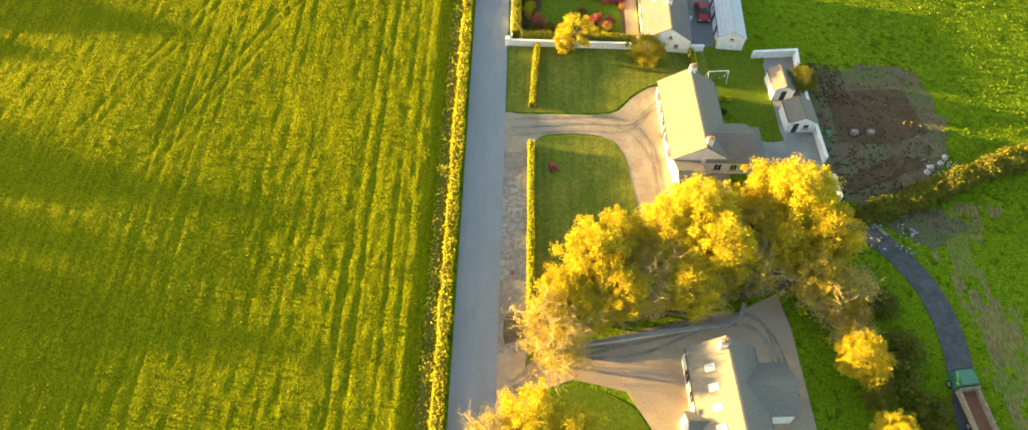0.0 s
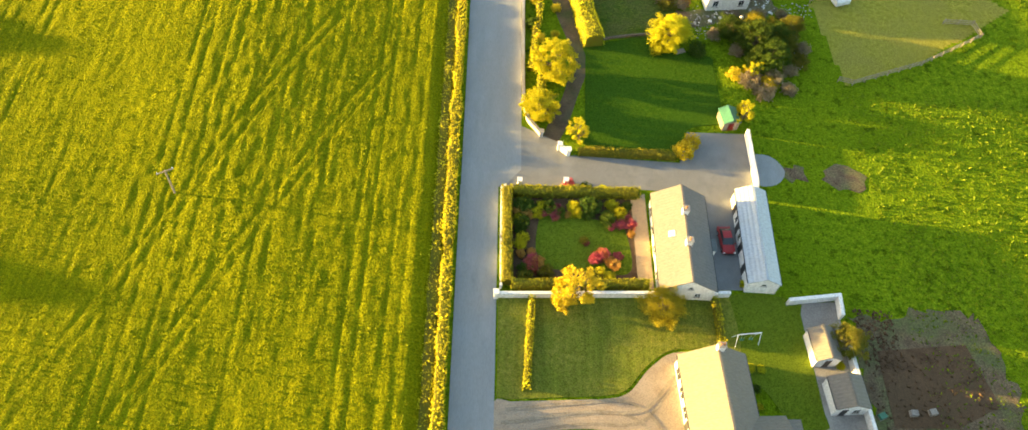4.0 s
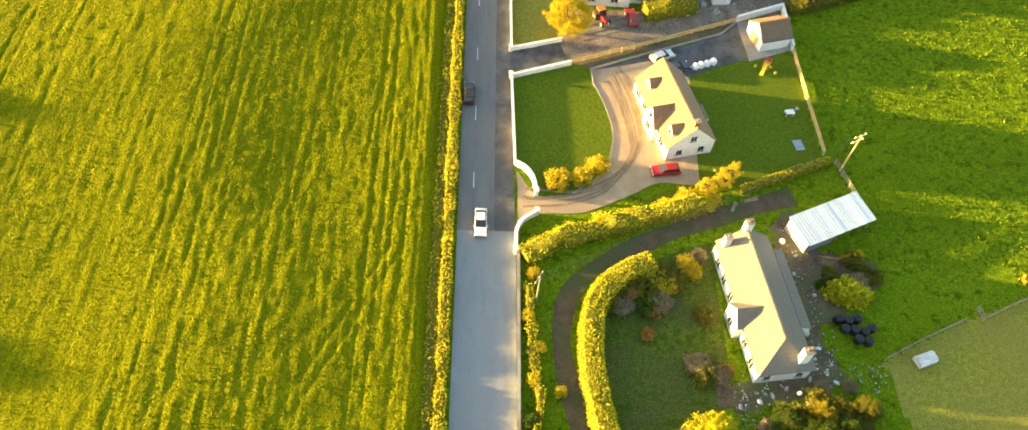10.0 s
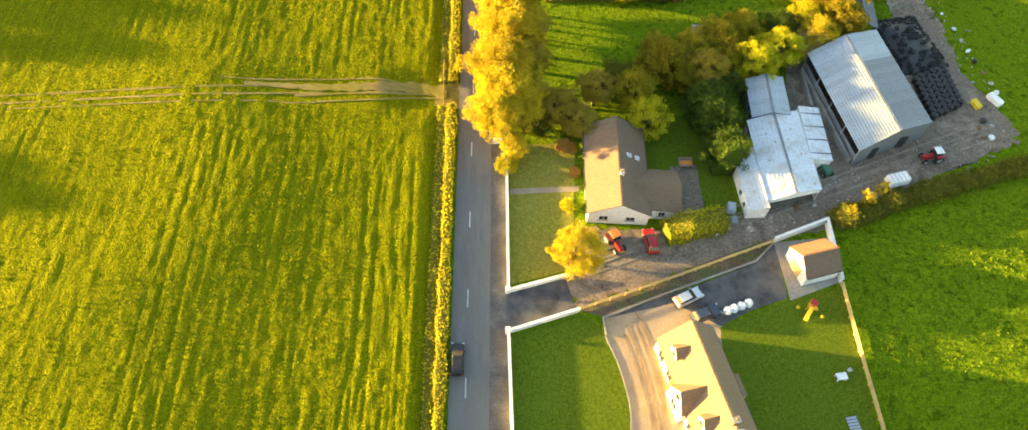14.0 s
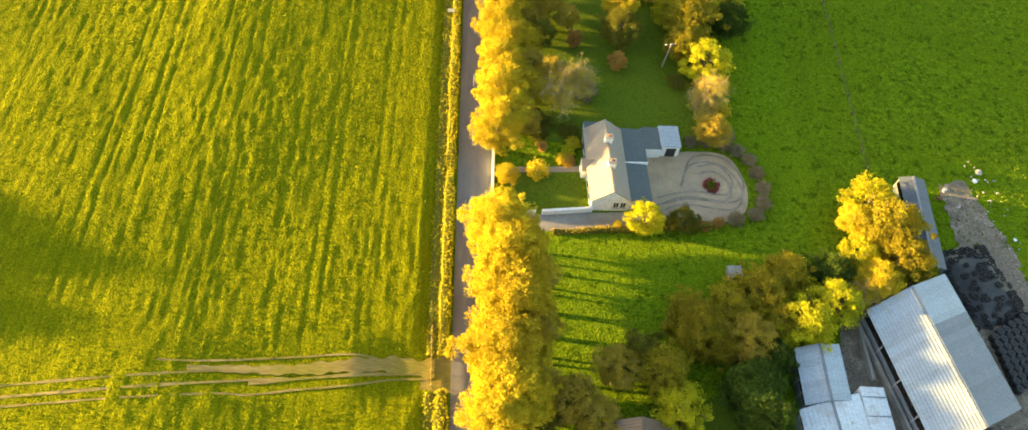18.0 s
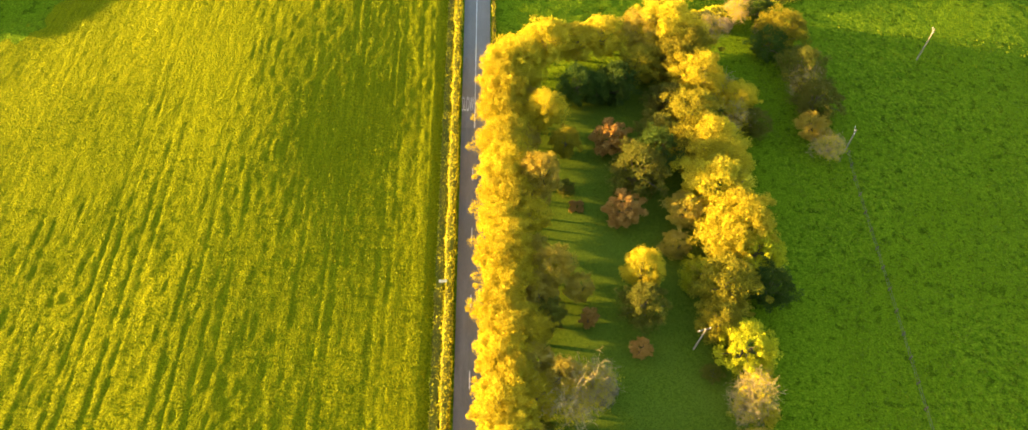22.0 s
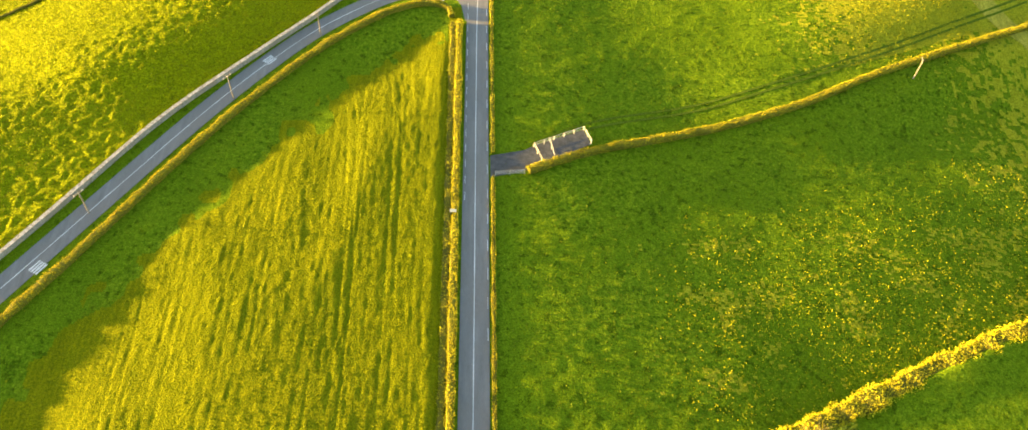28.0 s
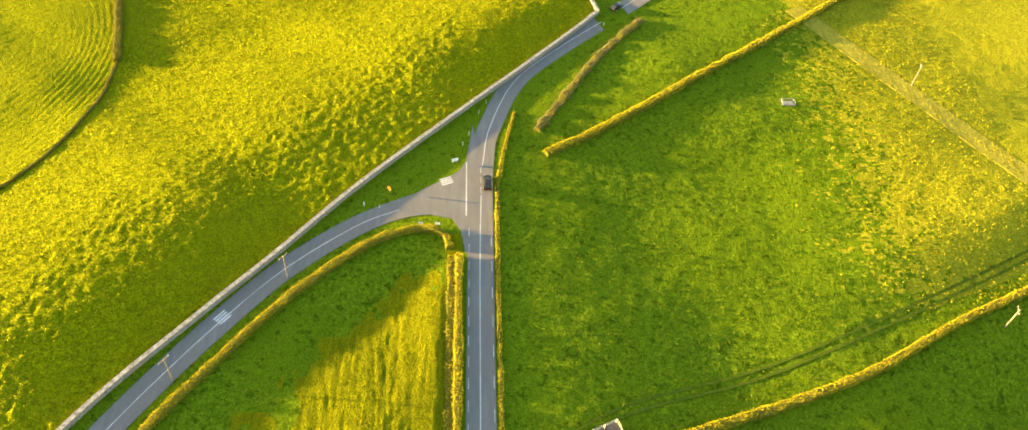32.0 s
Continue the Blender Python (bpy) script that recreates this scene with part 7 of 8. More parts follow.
def tractor(x, y, turn, paint_name, cab_roof, label):
    th = thing("tractor", x, y, 0.03, turn, label, "tractor")
    profile_solid("bonnet", [(0.2, 0.7), (1.9, 0.7), (1.95, 1.3), (0.2, 1.5)], 0.4, paint_name, th, 0.06)
    profile_solid("chassis", [(-1.0, 0.5), (1.8, 0.5), (1.8, 0.75), (-1.0, 0.9)], 0.3, "dark_trim", th)
    profile_solid("cab", [(-1.1, 1.1), (0.2, 1.1), (0.1, 2.3), (-0.95, 2.3)], 0.68, "window_glass", th, 0.1)
    box("cab_roof", -0.68, 0.68, -1.1, 0.25, 2.3, 2.45, cab_roof, th, "", 0.04)
    for s in (-1, 1):
        wheel(th, s * 0.85, -0.75, 0.8, 0.42)
        wheel(th, s * 0.75, 1.45, 0.48, 0.3)
        box("mudguard", s * 0.85 - 0.24, s * 0.85 + 0.24, -1.4, 0.0, 1.6, 1.68, paint_name, th)
    bm = bmesh.new()
    bmesh.ops.create_cone(bm, cap_ends=True, segments=8, radius1=0.05, radius2=0.05, depth=1.0, matrix=Matrix.Translation((0.25, 1.0, 1.9)))
    part("exhaust", bm, "dark_trim", th)
    return th


tractor(23.2, 213.4, 208, "dark_red_paint", "orange_paint", "old dark red tractor in the lane")
tractor(76.4, 231.4, 100, "red_paint", "white_paint", "red tractor with a white cab in the yard")
t = thing("farm_loader", 57.9, 228.2, 0.03, 200, "green loader with an orange bucket", "machine")
profile_solid("body", [(-1.2, 0.5), (1.2, 0.5), (1.1, 1.2), (-1.0, 1.5)], 0.6, "green_sheet", t)
box("bucket", -0.9, 0.9, -2.6, -1.7, 0.1, 0.9, "orange_paint", t, "", 0.05)
for s in (-1, 1):
    box("arm", s * 0.5 - 0.07, s * 0.5 + 0.07, -2.0, 0.4, 0.9, 1.05, "green_sheet", t)
    for yy in (-0.8, 0.9):
        wheel(t, s * 0.7, yy, 0.45, 0.3)
t = thing("dump_truck", 59.4, 37.0, 0.05, 8, "green-cabbed truck with a long rusty tipper body", "truck")
profile_solid("cab", [(1.9, 0.6), (4.0, 0.6), (4.0, 1.6), (3.7, 2.6), (1.9, 2.7)], 1.1, "green_sheet", t, 0.08)
box("windscreen", -0.95, 0.95, 3.84, 3.98, 1.55, 2.35, "window_glass", t)
box("chassis", -0.5, 0.5, -4.6, 3.6, 0.55, 0.85, "dark_trim", t)
for n, a in (("floor", (-1.15, 1.15, -4.7, 1.6, 0.95, 1.05)), ("side_board", (-1.2, -1.1, -4.7, 1.6, 1.05, 2.0)), ("side_board", (1.1, 1.2, -4.7, 1.6, 1.05, 2.0)), ("headboard", (-1.2, 1.2, 1.6, 1.7, 0.95, 2.3)), ("tailboard", (-1.2, 1.2, -4.8, -4.7, 0.95, 2.0))):
    box(n, *a, "rust" if n == "floor" else "weathered_wood", t)
for s in (-1, 1):
    for yy in (2.9, -2.2, -3.5):
        wheel(t, s * 1.0, yy, 0.5, 0.32)
t = thing("box_trailer", 69.0, 226.2, 0.03, 106, "white covered livestock trailer in the yard", "trailer")
profile_solid("body", [(-1.7, 0.6), (1.7, 0.6), (1.7, 1.9), (-1.7, 2.0)], 0.95, "white_paint", t, 0.12)
for k in range(5):
    box("roof_rib", -0.84, 0.84, -1.5 + 0.7 * k, -1.42 + 0.7 * k, 1.94, 2.03, "steel", t)
for s in (-1, 1):
    wheel(t, s * 0.95, -0.2, 0.36, 0.22)
box("drawbar", -0.06, 0.06, 1.7, 2.9, 0.55, 0.65, "steel", t)
for x, y, a, lab in ((35.6, 228.4, 2, "small timber trailer with an orange load"), (62.2, 150.4, 20, "pale covered stock trailer in the paddock")):
    t = thing("small_trailer", x, y, 0.03, a, lab, "trailer")
    if "orange" in lab:
        box("bed", -1.1, 1.1, -0.7, 0.7, 0.5, 0.6, "weathered_wood", t)
        box("load", -1.0, 1.0, -0.6, 0.2, 0.6, 0.95, "orange_paint", t, "", 0.1)
        for s in (-1, 1):
            box("side_rail", -1.1, 1.1, s * 0.72 - 0.04, s * 0.72 + 0.04, 0.6, 1.0, "weathered_wood", t)
    else:
        profile_solid("body", [(-0.8, 0.5), (0.8, 0.5), (0.8, 1.2), (0.5, 1.5), (-0.5, 1.5), (-0.8, 1.2)], 1.4, "tin_white", t)
    for s in (-1, 1):
        wheel(t, s * 0.9, 0, 0.3, 0.2)


# ---- poles, wires, fences ----
def utility_pole(x, y, high, turn, label, arms=1, z=0.0, lean=0.0):
    th = thing("utility_pole", x, y, z, turn, label, "pole", "utility poles")
    th.matrix_basis = pose(x, y, z, 0, lean, turn)
    bm = bmesh.new()
    bmesh.ops.create_cone(bm, cap_ends=True, segments=10, radius1=0.16, radius2=0.11, depth=high + 0.4, matrix=Matrix.Translation((0, 0, high / 2 - 0.2)))
    part("mast", bm, "bright_wood" if arms > 1 else "weathered_wood", th)
    for k in range(arms):
        arm = box("crossarm", -1.1, 1.1, -0.07 + 0.2, 0.07 + 0.2, high - 0.5 - 1.1 * k, high - 0.36 - 1.1 * k, "bright_wood" if arms > 1 else "weathered_wood", th)
        for q in (-0.95, 0, 0.95):
            box("insulator", q - 0.05, q + 0.05, 0.15, 0.25, high - 0.36 - 1.1 * k, high - 0.16 - 1.1 * k, "white_plastic", arm)
    return th


def wire(a, b, sag=0.8, n=14, r=0.009):
    """One thin sagging tube between two places."""
    a, b = Vector(a), Vector(b)
    across = (b - a).cross(Vector((0, 0, 1))).normalized()
    v, f = [], []
    for i in range(n + 1):
        p = a.lerp(b, i / n) - Vector((0, 0, sag * 4 * (i / n) * (1 - i / n)))
        v += [(p + across * r)[:], (p + Vector((0, 0, r)))[:], (p - across * r)[:], (p - Vector((0, 0, r)))[:]]
        if i:
            k = 4 * i
            f += [(k - 4 + j, k - 4 + (j + 1) % 4, k + (j + 1) % 4, k + j) for j in range(4)]
    return tagged(mesh_ob("overhead_wire", v, f, "tin_dark"), "thin overhead power line wire", "wire", "overhead wires")


utility_pole(58.4, 182.2, 8.5, 25, "tall double-armed power pole lit by the sun", 2)
utility_pole(11.0, 158.0, 6.5, 60, "weathered pole behind the roadside wall")
utility_pole(-37.0, 104.6, 6.0, 30, "weathered power pole in the field")
for o in (-0.8, 0.0, 0.8):
    wire((11.0 + o * 0.5, 158 + o * 0.9, 6.1), (58.4 + o * 0.4, 182.2 + o * 0.9, 8.0), 1.0)
for x, y, hh in ((-49.6, 459.6, 6.5), (-33.8, 482.0, 6.5), (-70.3, 427.2, 6.0)):
    utility_pole(x, y, hh, 55, "weathered pole beside the side road")
for x, y, hh in ((94.7, 371.2, 8.0), (108.3, 475.8, 6.0), (114.5, 548.8, 6.5), (70.4, 342.4, 6.0)):
    utility_pole(x, y, hh, 70, "weathered power pole standing in the pasture", 1, float(height(x, y)))
utility_pole(35.6, 300.6, 5.5, 20, "old leaning pole on the garden lawn", 1, 0, 6)


def post_fence(name, pts, high, rails, label, material="weathered_wood", gap=2.4, board=0.1, follow=False):
    th = thing(name, pts[0][0], pts[0][1], 0, 0, label, "fence")
    o = Vector((*pts[0], 0))
    for a, b in zip(pts, pts[1:]):
        a, b = Vector((*a, 0)) - o, Vector((*b, 0)) - o
        n = max(1, round((b - a).length / gap))
        d = (b - a).normalized()
        ang = math.atan2(d.y, d.x)
        for k in range(n + 1):
            p = a.lerp(b, k / n)
            g = float(height(p.x + o.x, p.y + o.y)) if follow else 0.0
            bm = bmesh.new()
            add_box(bm, -0.07, 0.07, -0.07, 0.07, -0.1, high + 0.08)
            bm.transform(Matrix.Translation((p.x, p.y, g)) @ Matrix.Rotation(ang, 4, "Z"))
            part("post", bm, material, th)
        for r in range(rails):
            z = high * (r + 1) / rails - 0.06
            g0, g1 = (float(height(a.x + o.x, a.y + o.y)), float(height(b.x + o.x, b.y + o.y))) if follow else (0.0, 0.0)
            bm = bmesh.new()
            add_box(bm, 0, (b - a).length, 0.05, 0.1, z - board / 2, z + board / 2)
            for v in bm.verts:
                v.co.z += g0 + (g1 - g0) * v.co.x / (b - a).length
            bm.transform(Matrix.Translation(a) @ Matrix.Rotation(ang, 4, "Z"))
            part("rail", bm, material, th)
    return th


post_fence("lane_fence", [(17.6, 202.4), (30.7, 207.6), (47.0, 214.4)], 1.0, 3, "pale sunlit timber fence along the farm lane", "bright_wood", 2.2, 0.2)
post_fence("garden_fence", [(55.9, 207.6), (56.0, 197.2), (56.4, 185.2)], 1.1, 3, "pale timber garden fence", "bright_wood", 2.4, 0.25)
post_fence("garden_fence", [(57.8, 183.6), (59.6, 176.8)], 1.1, 3, "grey timber fence beside the tin shed", "weathered_wood")
post_fence("paddock_fence", [(57.1, 150.5), (63.2, 153.6), (69.6, 156.5)], 1.1, 3, "grey timber rail fence of the paddock", "weathered_wood", 2.4, 0.14)
post_fence("paddock_fence", [(72.2, 158.6), (72.6, 156.8), (78.0, 159.4), (82.4, 161.2)], 1.1, 3, "grey timber rail fence of the paddock", "weathered_wood", 2.4, 0.14)
post_fence("paddock_fence", [(58.0, 132.4), (60.2, 131.8), (72.8, 137.0), (84.9, 144.2), (84.4, 147.2), (79.4, 147.2)], 1.1, 3, "grey timber rail fence of the paddock", "weathered_wood", 2.4, 0.14)
post_fence("cattle_pen", [(14.8, 447.0), (16.2, 443.0)], 1.2, 2, "pale rails of a cattle pen", "pale_rail", 2.0, 0.1)
post_fence("cattle_pen", [(14.8, 447.0), (25.7, 452.2), (27.0, 448.3)], 1.2, 2, "pale rails of a cattle pen", "pale_rail", 2.6, 0.1)
post_fence("cattle_pen", [(18.1, 448.8), (18.9, 444.0)], 1.2, 2, "pale rails of a cattle pen", "pale_rail", 2.0, 0.1)
post_fence("field_gate", [(6.6, 438.8), (12.6, 439.4)], 1.2, 5, "galvanised field gate beside the road", "steel", 3.0, 0.07)
post_fence("field_gate", [(-2.6, 238.8), (-2.8, 247.4)], 1.2, 4, "pale timber rails beside the field gateway", "bright_wood", 2.4, 0.12)
post_fence("pasture_fence", [(67.8, 279), (68.6, 295.4), (69.6, 316.2), (70.4, 335.8), (71.0, 342)], 1.0, 2, "thin wire and post fence between pastures", "bark", 4.0, 0.02)

# ---- signs ----
def sign(x, y, turn, wide, tall, high, face, label, z=0.0):
    th = thing("road_sign", x, y, z, turn, label, "sign", "road signs")
    for s in ((-0.35, 0.35) if wide > 0.9 else (0.0,)):
        box("post", s * wide - 0.03, s * wide + 0.03, -0.03, 0.03, -0.1, high, "steel", th)
    box("face", -wide / 2, wide / 2, -0.065, -0.032, high - tall, high, face, th)
    box("back_plate", -wide / 2 - 0.02, wide / 2 + 0.02, -0.032, -0.028, high - tall - 0.02, high + 0.02, "steel", th)
    return th


sign(-2.2, 311.0, 0, 1.2, 0.7, 1.5, "white_plastic", "white roadside sign in the verge")
sign(-1.7, 428.2, 0, 1.2, 0.9, 1.8, "white_plastic", "white roadside sign in the verge")
sign(-2.7, 514.6, 20, 1.5, 0.9, 1.5, "white_plastic", "white direction sign near the junction")
sign(-16.2, 505.0, -30, 0.7, 1.0, 1.9, "orange_paint", "orange warning sign beside the side road")
sign(-9.4, 496.0, 10, 1.0, 0.7, 1.2, "white_plastic", "white direction sign at the junction corner")
sign(-5.9, 496.0, -10, 1.0, 0.7, 1.2, "white_plastic", "white direction sign at the junction corner")
for x, y in ((-21.2, 501.2), (-18, 500.6), (-1.0, 520.5), (0.4, 524.0), (2.6, 531.4), (4.4, 535.4), (36.2, 569.4), (35.0, 576.2)):
    m = thing("marker_post", x, y, 0, 0, "short pale marker post in the verge", "post", "marker posts")
    box("shaft", -0.06, 0.06, -0.06, 0.06, -0.1, 0.95, "white_plastic", m)
    box("reflector", -0.05, 0.05, -0.068, -0.06, 0.7, 0.85, "orange_paint", m)

# ---- farm and garden things ----
def bale(x, y, material="black_plastic", r=0.62, h=1.15, label="round silage bale wrapped in black plastic", group="silage bales"):
    th = thing("silage_bale", x, y, 0.02, (x * 53) % 90, label, "bale", group)
    bm = bmesh.new()
    bmesh.ops.create_cone(bm, cap_ends=True, segments=18, radius1=r, radius2=r, depth=h, matrix=Matrix.Translation((0, 0, h / 2)))
    bmesh.ops.bevel(bm, geom=[e for e in bm.edges if abs(e.verts[0].co.z - e.verts[1].co.z) < 0.01], offset=0.12, segments=2, affect="EDGES")
    part("wrapped_bale", bm, material, th)
    bm = bmesh.new()
    bmesh.ops.create_circle(bm, cap_ends=True, segments=14, radius=r * 0.55, matrix=Matrix.Translation((0, 0, h + 0.006)))
    part("wrap_end", bm, "tyre_rubber", th)
    return th


first = bale(51.9, 156.2)
for x, y in ((53.2, 156.0), (54.5, 156.3), (52.5, 154.7), (53.8, 154.6), (55.1, 154.4), (54.0, 153.2), (55.3, 152.9), (56.2, 154.9)):
    copy_thing(first, pose(x, y, 0.02, 0, 0, x * 31 % 90))
# rows of bales beside the barn
ro = Vector((79.4, 240.2, 0))
ea, eb = Vector((0.87, 0.49, 0)), Vector((-0.09, 0.99, 0))
for i in range(6):
    for j in range(8):
        p = ro + ea * (i * 1.28) + eb * (j * 1.16 + (i % 2) * 0.2)
        copy_thing(first, pose(p.x, p.y, 0.02, 0, 0, (i * 40 + j * 17) % 90))
# silage clamp with tyres on it
clamp = thing("silage_clamp", 80.0, 257.2, 0, 14, "silage clamp under black sheeting weighed down with tyres", "silage clamp")
nn = 15
cv = []
for j in range(nn):
    for i in range(nn):
        u, w = i / (nn - 1) * 2 - 1, j / (nn - 1) * 2 - 1
        zz = 1.5 * (1 - max(abs(u), abs(w)) ** 4) + 0.1 * noise.noise((u * 3, w * 3, 2))
        cv.append((u * 4.6 * (1 - 0.04 * w * w), w * 6.6, zz - 0.05))
mesh_ob("black_sheet", cv, [(j * nn + i, j * nn + i + 1, (j + 1) * nn + i + 1, (j + 1) * nn + i) for j in range(nn - 1) for i in range(nn - 1)], "black_plastic", clamp, "", True)
bm = bmesh.new()
prof_n, ring_n = 6, 14
tv = [[bm.verts.new(((0.33 + 0.13 * math.cos(2 * math.pi * b / prof_n)) * math.cos(2 * math.pi * a / ring_n), (0.33 + 0.13 * math.cos(2 * math.pi * b / prof_n)) * math.sin(2 * math.pi * a / ring_n), 0.11 * math.sin(2 * math.pi * b / prof_n))) for b in range(prof_n)] for a in range(ring_n)]
for a in range(ring_n):
    for b in range(prof_n):
        bm.faces.new((tv[a][b], tv[(a + 1) % ring_n][b], tv[(a + 1) % ring_n][(b + 1) % prof_n], tv[a][(b + 1) % prof_n]))
tyre_me = bpy.data.meshes.new("tyre")
bm.to_mesh(tyre_me)
bm.free()
tyre_me.materials.append(MATS["tyre_rubber"])
rt = random.Random(4)
for k in range(150):
    u, w = rt.uniform(-0.96, 0.96), rt.uniform(-0.96, 0.96)
    if k < 60:
        u, w = (rt.choice((-0.94, 0.94)) + rt.uniform(-0.06, 0.06), w) if k % 2 else (u, rt.choice((-0.95, 0.95)) + rt.uniform(-0.06, 0.06))
    zz = 1.5 * (1 - min(1, max(abs(u), abs(w))) ** 4) + 0.12
    ty = new("tyre", tyre_me)
    ty.parent = clamp
    ty.matrix_basis = pose(u * 4.6, w * 6.6, max(0.12, zz), rt.uniform(-14, 14), rt.uniform(-14, 14), 0)


def blob(name, x, y, sx, sy, sz, material, label, category, turn=0.0, seed=1, parent=None, group=""):
    """A soft rounded heap, bag or boulder."""
    bm = bmesh.new()
    bmesh.ops.create_icosphere(bm, subdivisions=3, radius=1.0)
    for v in bm.verts:
        d = 1 + 0.16 * noise.noise(v.co * 1.7 + Vector((seed, 0, 0)))
        c = v.co * d
        v.co = (c.x * sx, c.y * sy, max(0.0, c.z * 0.75 + 0.42) * sz)
    ob = part(name, bm, material)
    ob.matrix_basis = pose(x, y, 0.02, 0, 0, turn)
    return tagged(ob, label, category, group)


for k, (x, y) in enumerate(((38.4, 202.8), (39.4, 203.2), (40.5, 203.6), (41.6, 204.1))):
    blob("bulk_bag", x, y, 0.6, 0.62, 0.95, "white_plastic", "full white builder's bulk bag on the kerb", "bag", 20, k, None, "bulk bags")
JUNK = [(88.9, 266.0, "white_plastic"), (90.0, 262.0, "silver_paint"), (90.4, 259.0, "rubble"), (90.8, 256.4, "white_plastic"), (91.2, 253.8, "black_plastic"), (92.0, 251.2, "rust"), (92.6, 248.8, "rubble"), (92.8, 246.6, "white_paint"),
        (87.4, 279.4, "rubble"), (86.2, 277.6, "white_plastic"), (80.2, 275.4, "steel"), (78.6, 273.6, "rust"), (81.4, 272.2, "rubble"), (88.2, 240.0, "black_plastic"), (89.4, 239.0, "rubble"), (87.0, 238.4, "rust"), (88.4, 236.4, "white_plastic"),
        (62.6, 247.0, "rust"), (60.2, 244.0, "rubble"), (52.0, 221.0, "rust"), (47.5, 219.0, "rubble"), (44.0, 216.6, "rubble"), (38.8, 215.8, "white_plastic"), (55.0, 221.5, "rubble")]
for k, (x, y, m) in enumerate(JUNK):
    blob("farm_scrap", x, y, 0.3 + 0.3 * (k * 0.37 % 1), 0.3 + 0.3 * (k * 0.61 % 1), 0.25 + 0.4 * (k * 0.23 % 1), m, "small heap of farm scrap beside the track", "scrap", k * 40, k, None, "farm scrap")
RUB = [(37.6, 145.0), (39.2, 144.4), (41.0, 145.2), (43.0, 146.2), (44.6, 145.6), (46.4, 147.6), (47.6, 150.4), (48.4, 152.0), (47.2, 154.2), (48.8, 148.6), (49.8, 147.2), (36.6, 143.6), (45.4, 144.0), (46.6, 161.0), (47.4, 163.4), (48.2, 166.4), (46.8, 168.8), (49.6, 160.0)]
for k, (x, y) in enumerate(RUB):
    blob("broken_masonry", x, y, 0.2 + 0.35 * (k * 0.37 % 1), 0.18 + 0.3 * (k * 0.61 % 1), 0.15 + 0.25 * (k * 0.23 % 1), ("rubble", "white_render", "grey_render")[k % 3], "heap of broken masonry beside the old farmhouse", "rubble", k * 50, k, None, "broken masonry")
for k, (x, y, m) in enumerate(((55.3, 78.2, "concrete"), (57.7, 78.4, "concrete"), (51.3, 77.7, "green_sheet"))):
    t = thing("pallet_box", x, y, 0.05, 12 * k, "small pale crate on the dug soil", "crate", "crates on the soil")
    box("base", -0.5, 0.5, -0.4, 0.4, 0, 0.12, "weathered_wood", t)
    box("crate", -0.46, 0.46, -0.36, 0.36, 0.12, 0.55, m, t, "", 0.03)
for k, (x, y) in enumerate(((65.0, 72.6), (66.6, 73.4), (67.6, 74.6), (64.2, 71.6))):
    blob("field_stone", x, y, 0.55, 0.45, 0.4, "rubble", "heap of pale stones beside the plot", "stones", 30 * k, k, None, "field stones")
t = thing("lawn_mower", 11.8, 68.6, 0.06, 20, "red garden toy tractor on the lawn", "toy")
profile_solid("body", [(-0.7, 0.2), (0.8, 0.2), (0.8, 0.55), (0.1, 0.6), (-0.7, 0.5)], 0.35, "red_paint", t)
box("seat", -0.25, 0.25, -0.45, -0.05, 0.5, 0.72, "dark_trim", t, "", 0.04)
for s in (-1, 1):
    wheel(t, s * 0.4, -0.45, 0.22, 0.14)
    wheel(t, s * 0.4, 0.5, 0.17, 0.12)
t = thing("garden_swing", 36.2, 87.0, 0.05, 8, "pale metal garden swing frame on the lawn", "swing")
for s in (-1.5, 1.5):
    for q in (-0.7, 0.7):
        v, f = [], []
        cone_between(v, f, (s, q, 0), (s, 0, 2.0), 0.05, 0.05, 6)
        mesh_ob("leg", v, f, "white_paint", t)
box("top_bar", -1.55, 1.55, -0.05, 0.05, 1.96, 2.06, "white_paint", t)
for s in (-0.6, 0.6):
    box("seat", s - 0.25, s + 0.25, -0.12, 0.12, 0.45, 0.5, "green_sheet", t)
    for q in (-0.22, 0.22):
        box("rope", s + q - 0.012, s + q + 0.012, -0.012, 0.012, 0.5, 1.96, "steel", t)
t = thing("play_slide", 49.9, 202.6, 0.05, -30, "yellow and orange children's slide on the lawn", "slide")
v = [(-0.3, -1.0, 0.1), (0.3, -1.0, 0.1), (0.3, 0.8, 1.2), (-0.3, 0.8, 1.2)]
v += [(a, b, c + 0.06) for a, b, c in v]
mesh_ob("chute", v, [(3, 2, 1, 0), (4, 5, 6, 7), (0, 1, 5, 4), (1, 2, 6, 5), (2, 3, 7, 6), (3, 0, 4, 7)], "yellow_paint", t)
box("platform", -0.5, 0.5, 0.8, 1.7, 1.1, 1.2, "orange_paint", t)
for s in (-0.45, 0.45):
    for q in (0.85, 1.65):
        box("leg", s - 0.05, s + 0.05, q - 0.05, q + 0.05, 0, 1.9, "yellow_paint", t)
box("canopy", -0.5, 0.5, 0.8, 1.7, 1.85, 1.95, "red_paint", t, "", 0.04)
for x, y in ((51.4, 203.6), (48.8, 203.8), (52.0, 202.4)):
    blob("garden_toy", x, y, 0.25, 0.25, 0.4, "yellow_paint", "small yellow toy on the lawn", "toy", 0, 2, None, "garden toys")
t = thing("garden_table", 52.5, 193.3, 0.04, 8, "white rectangular table on the lawn", "table")
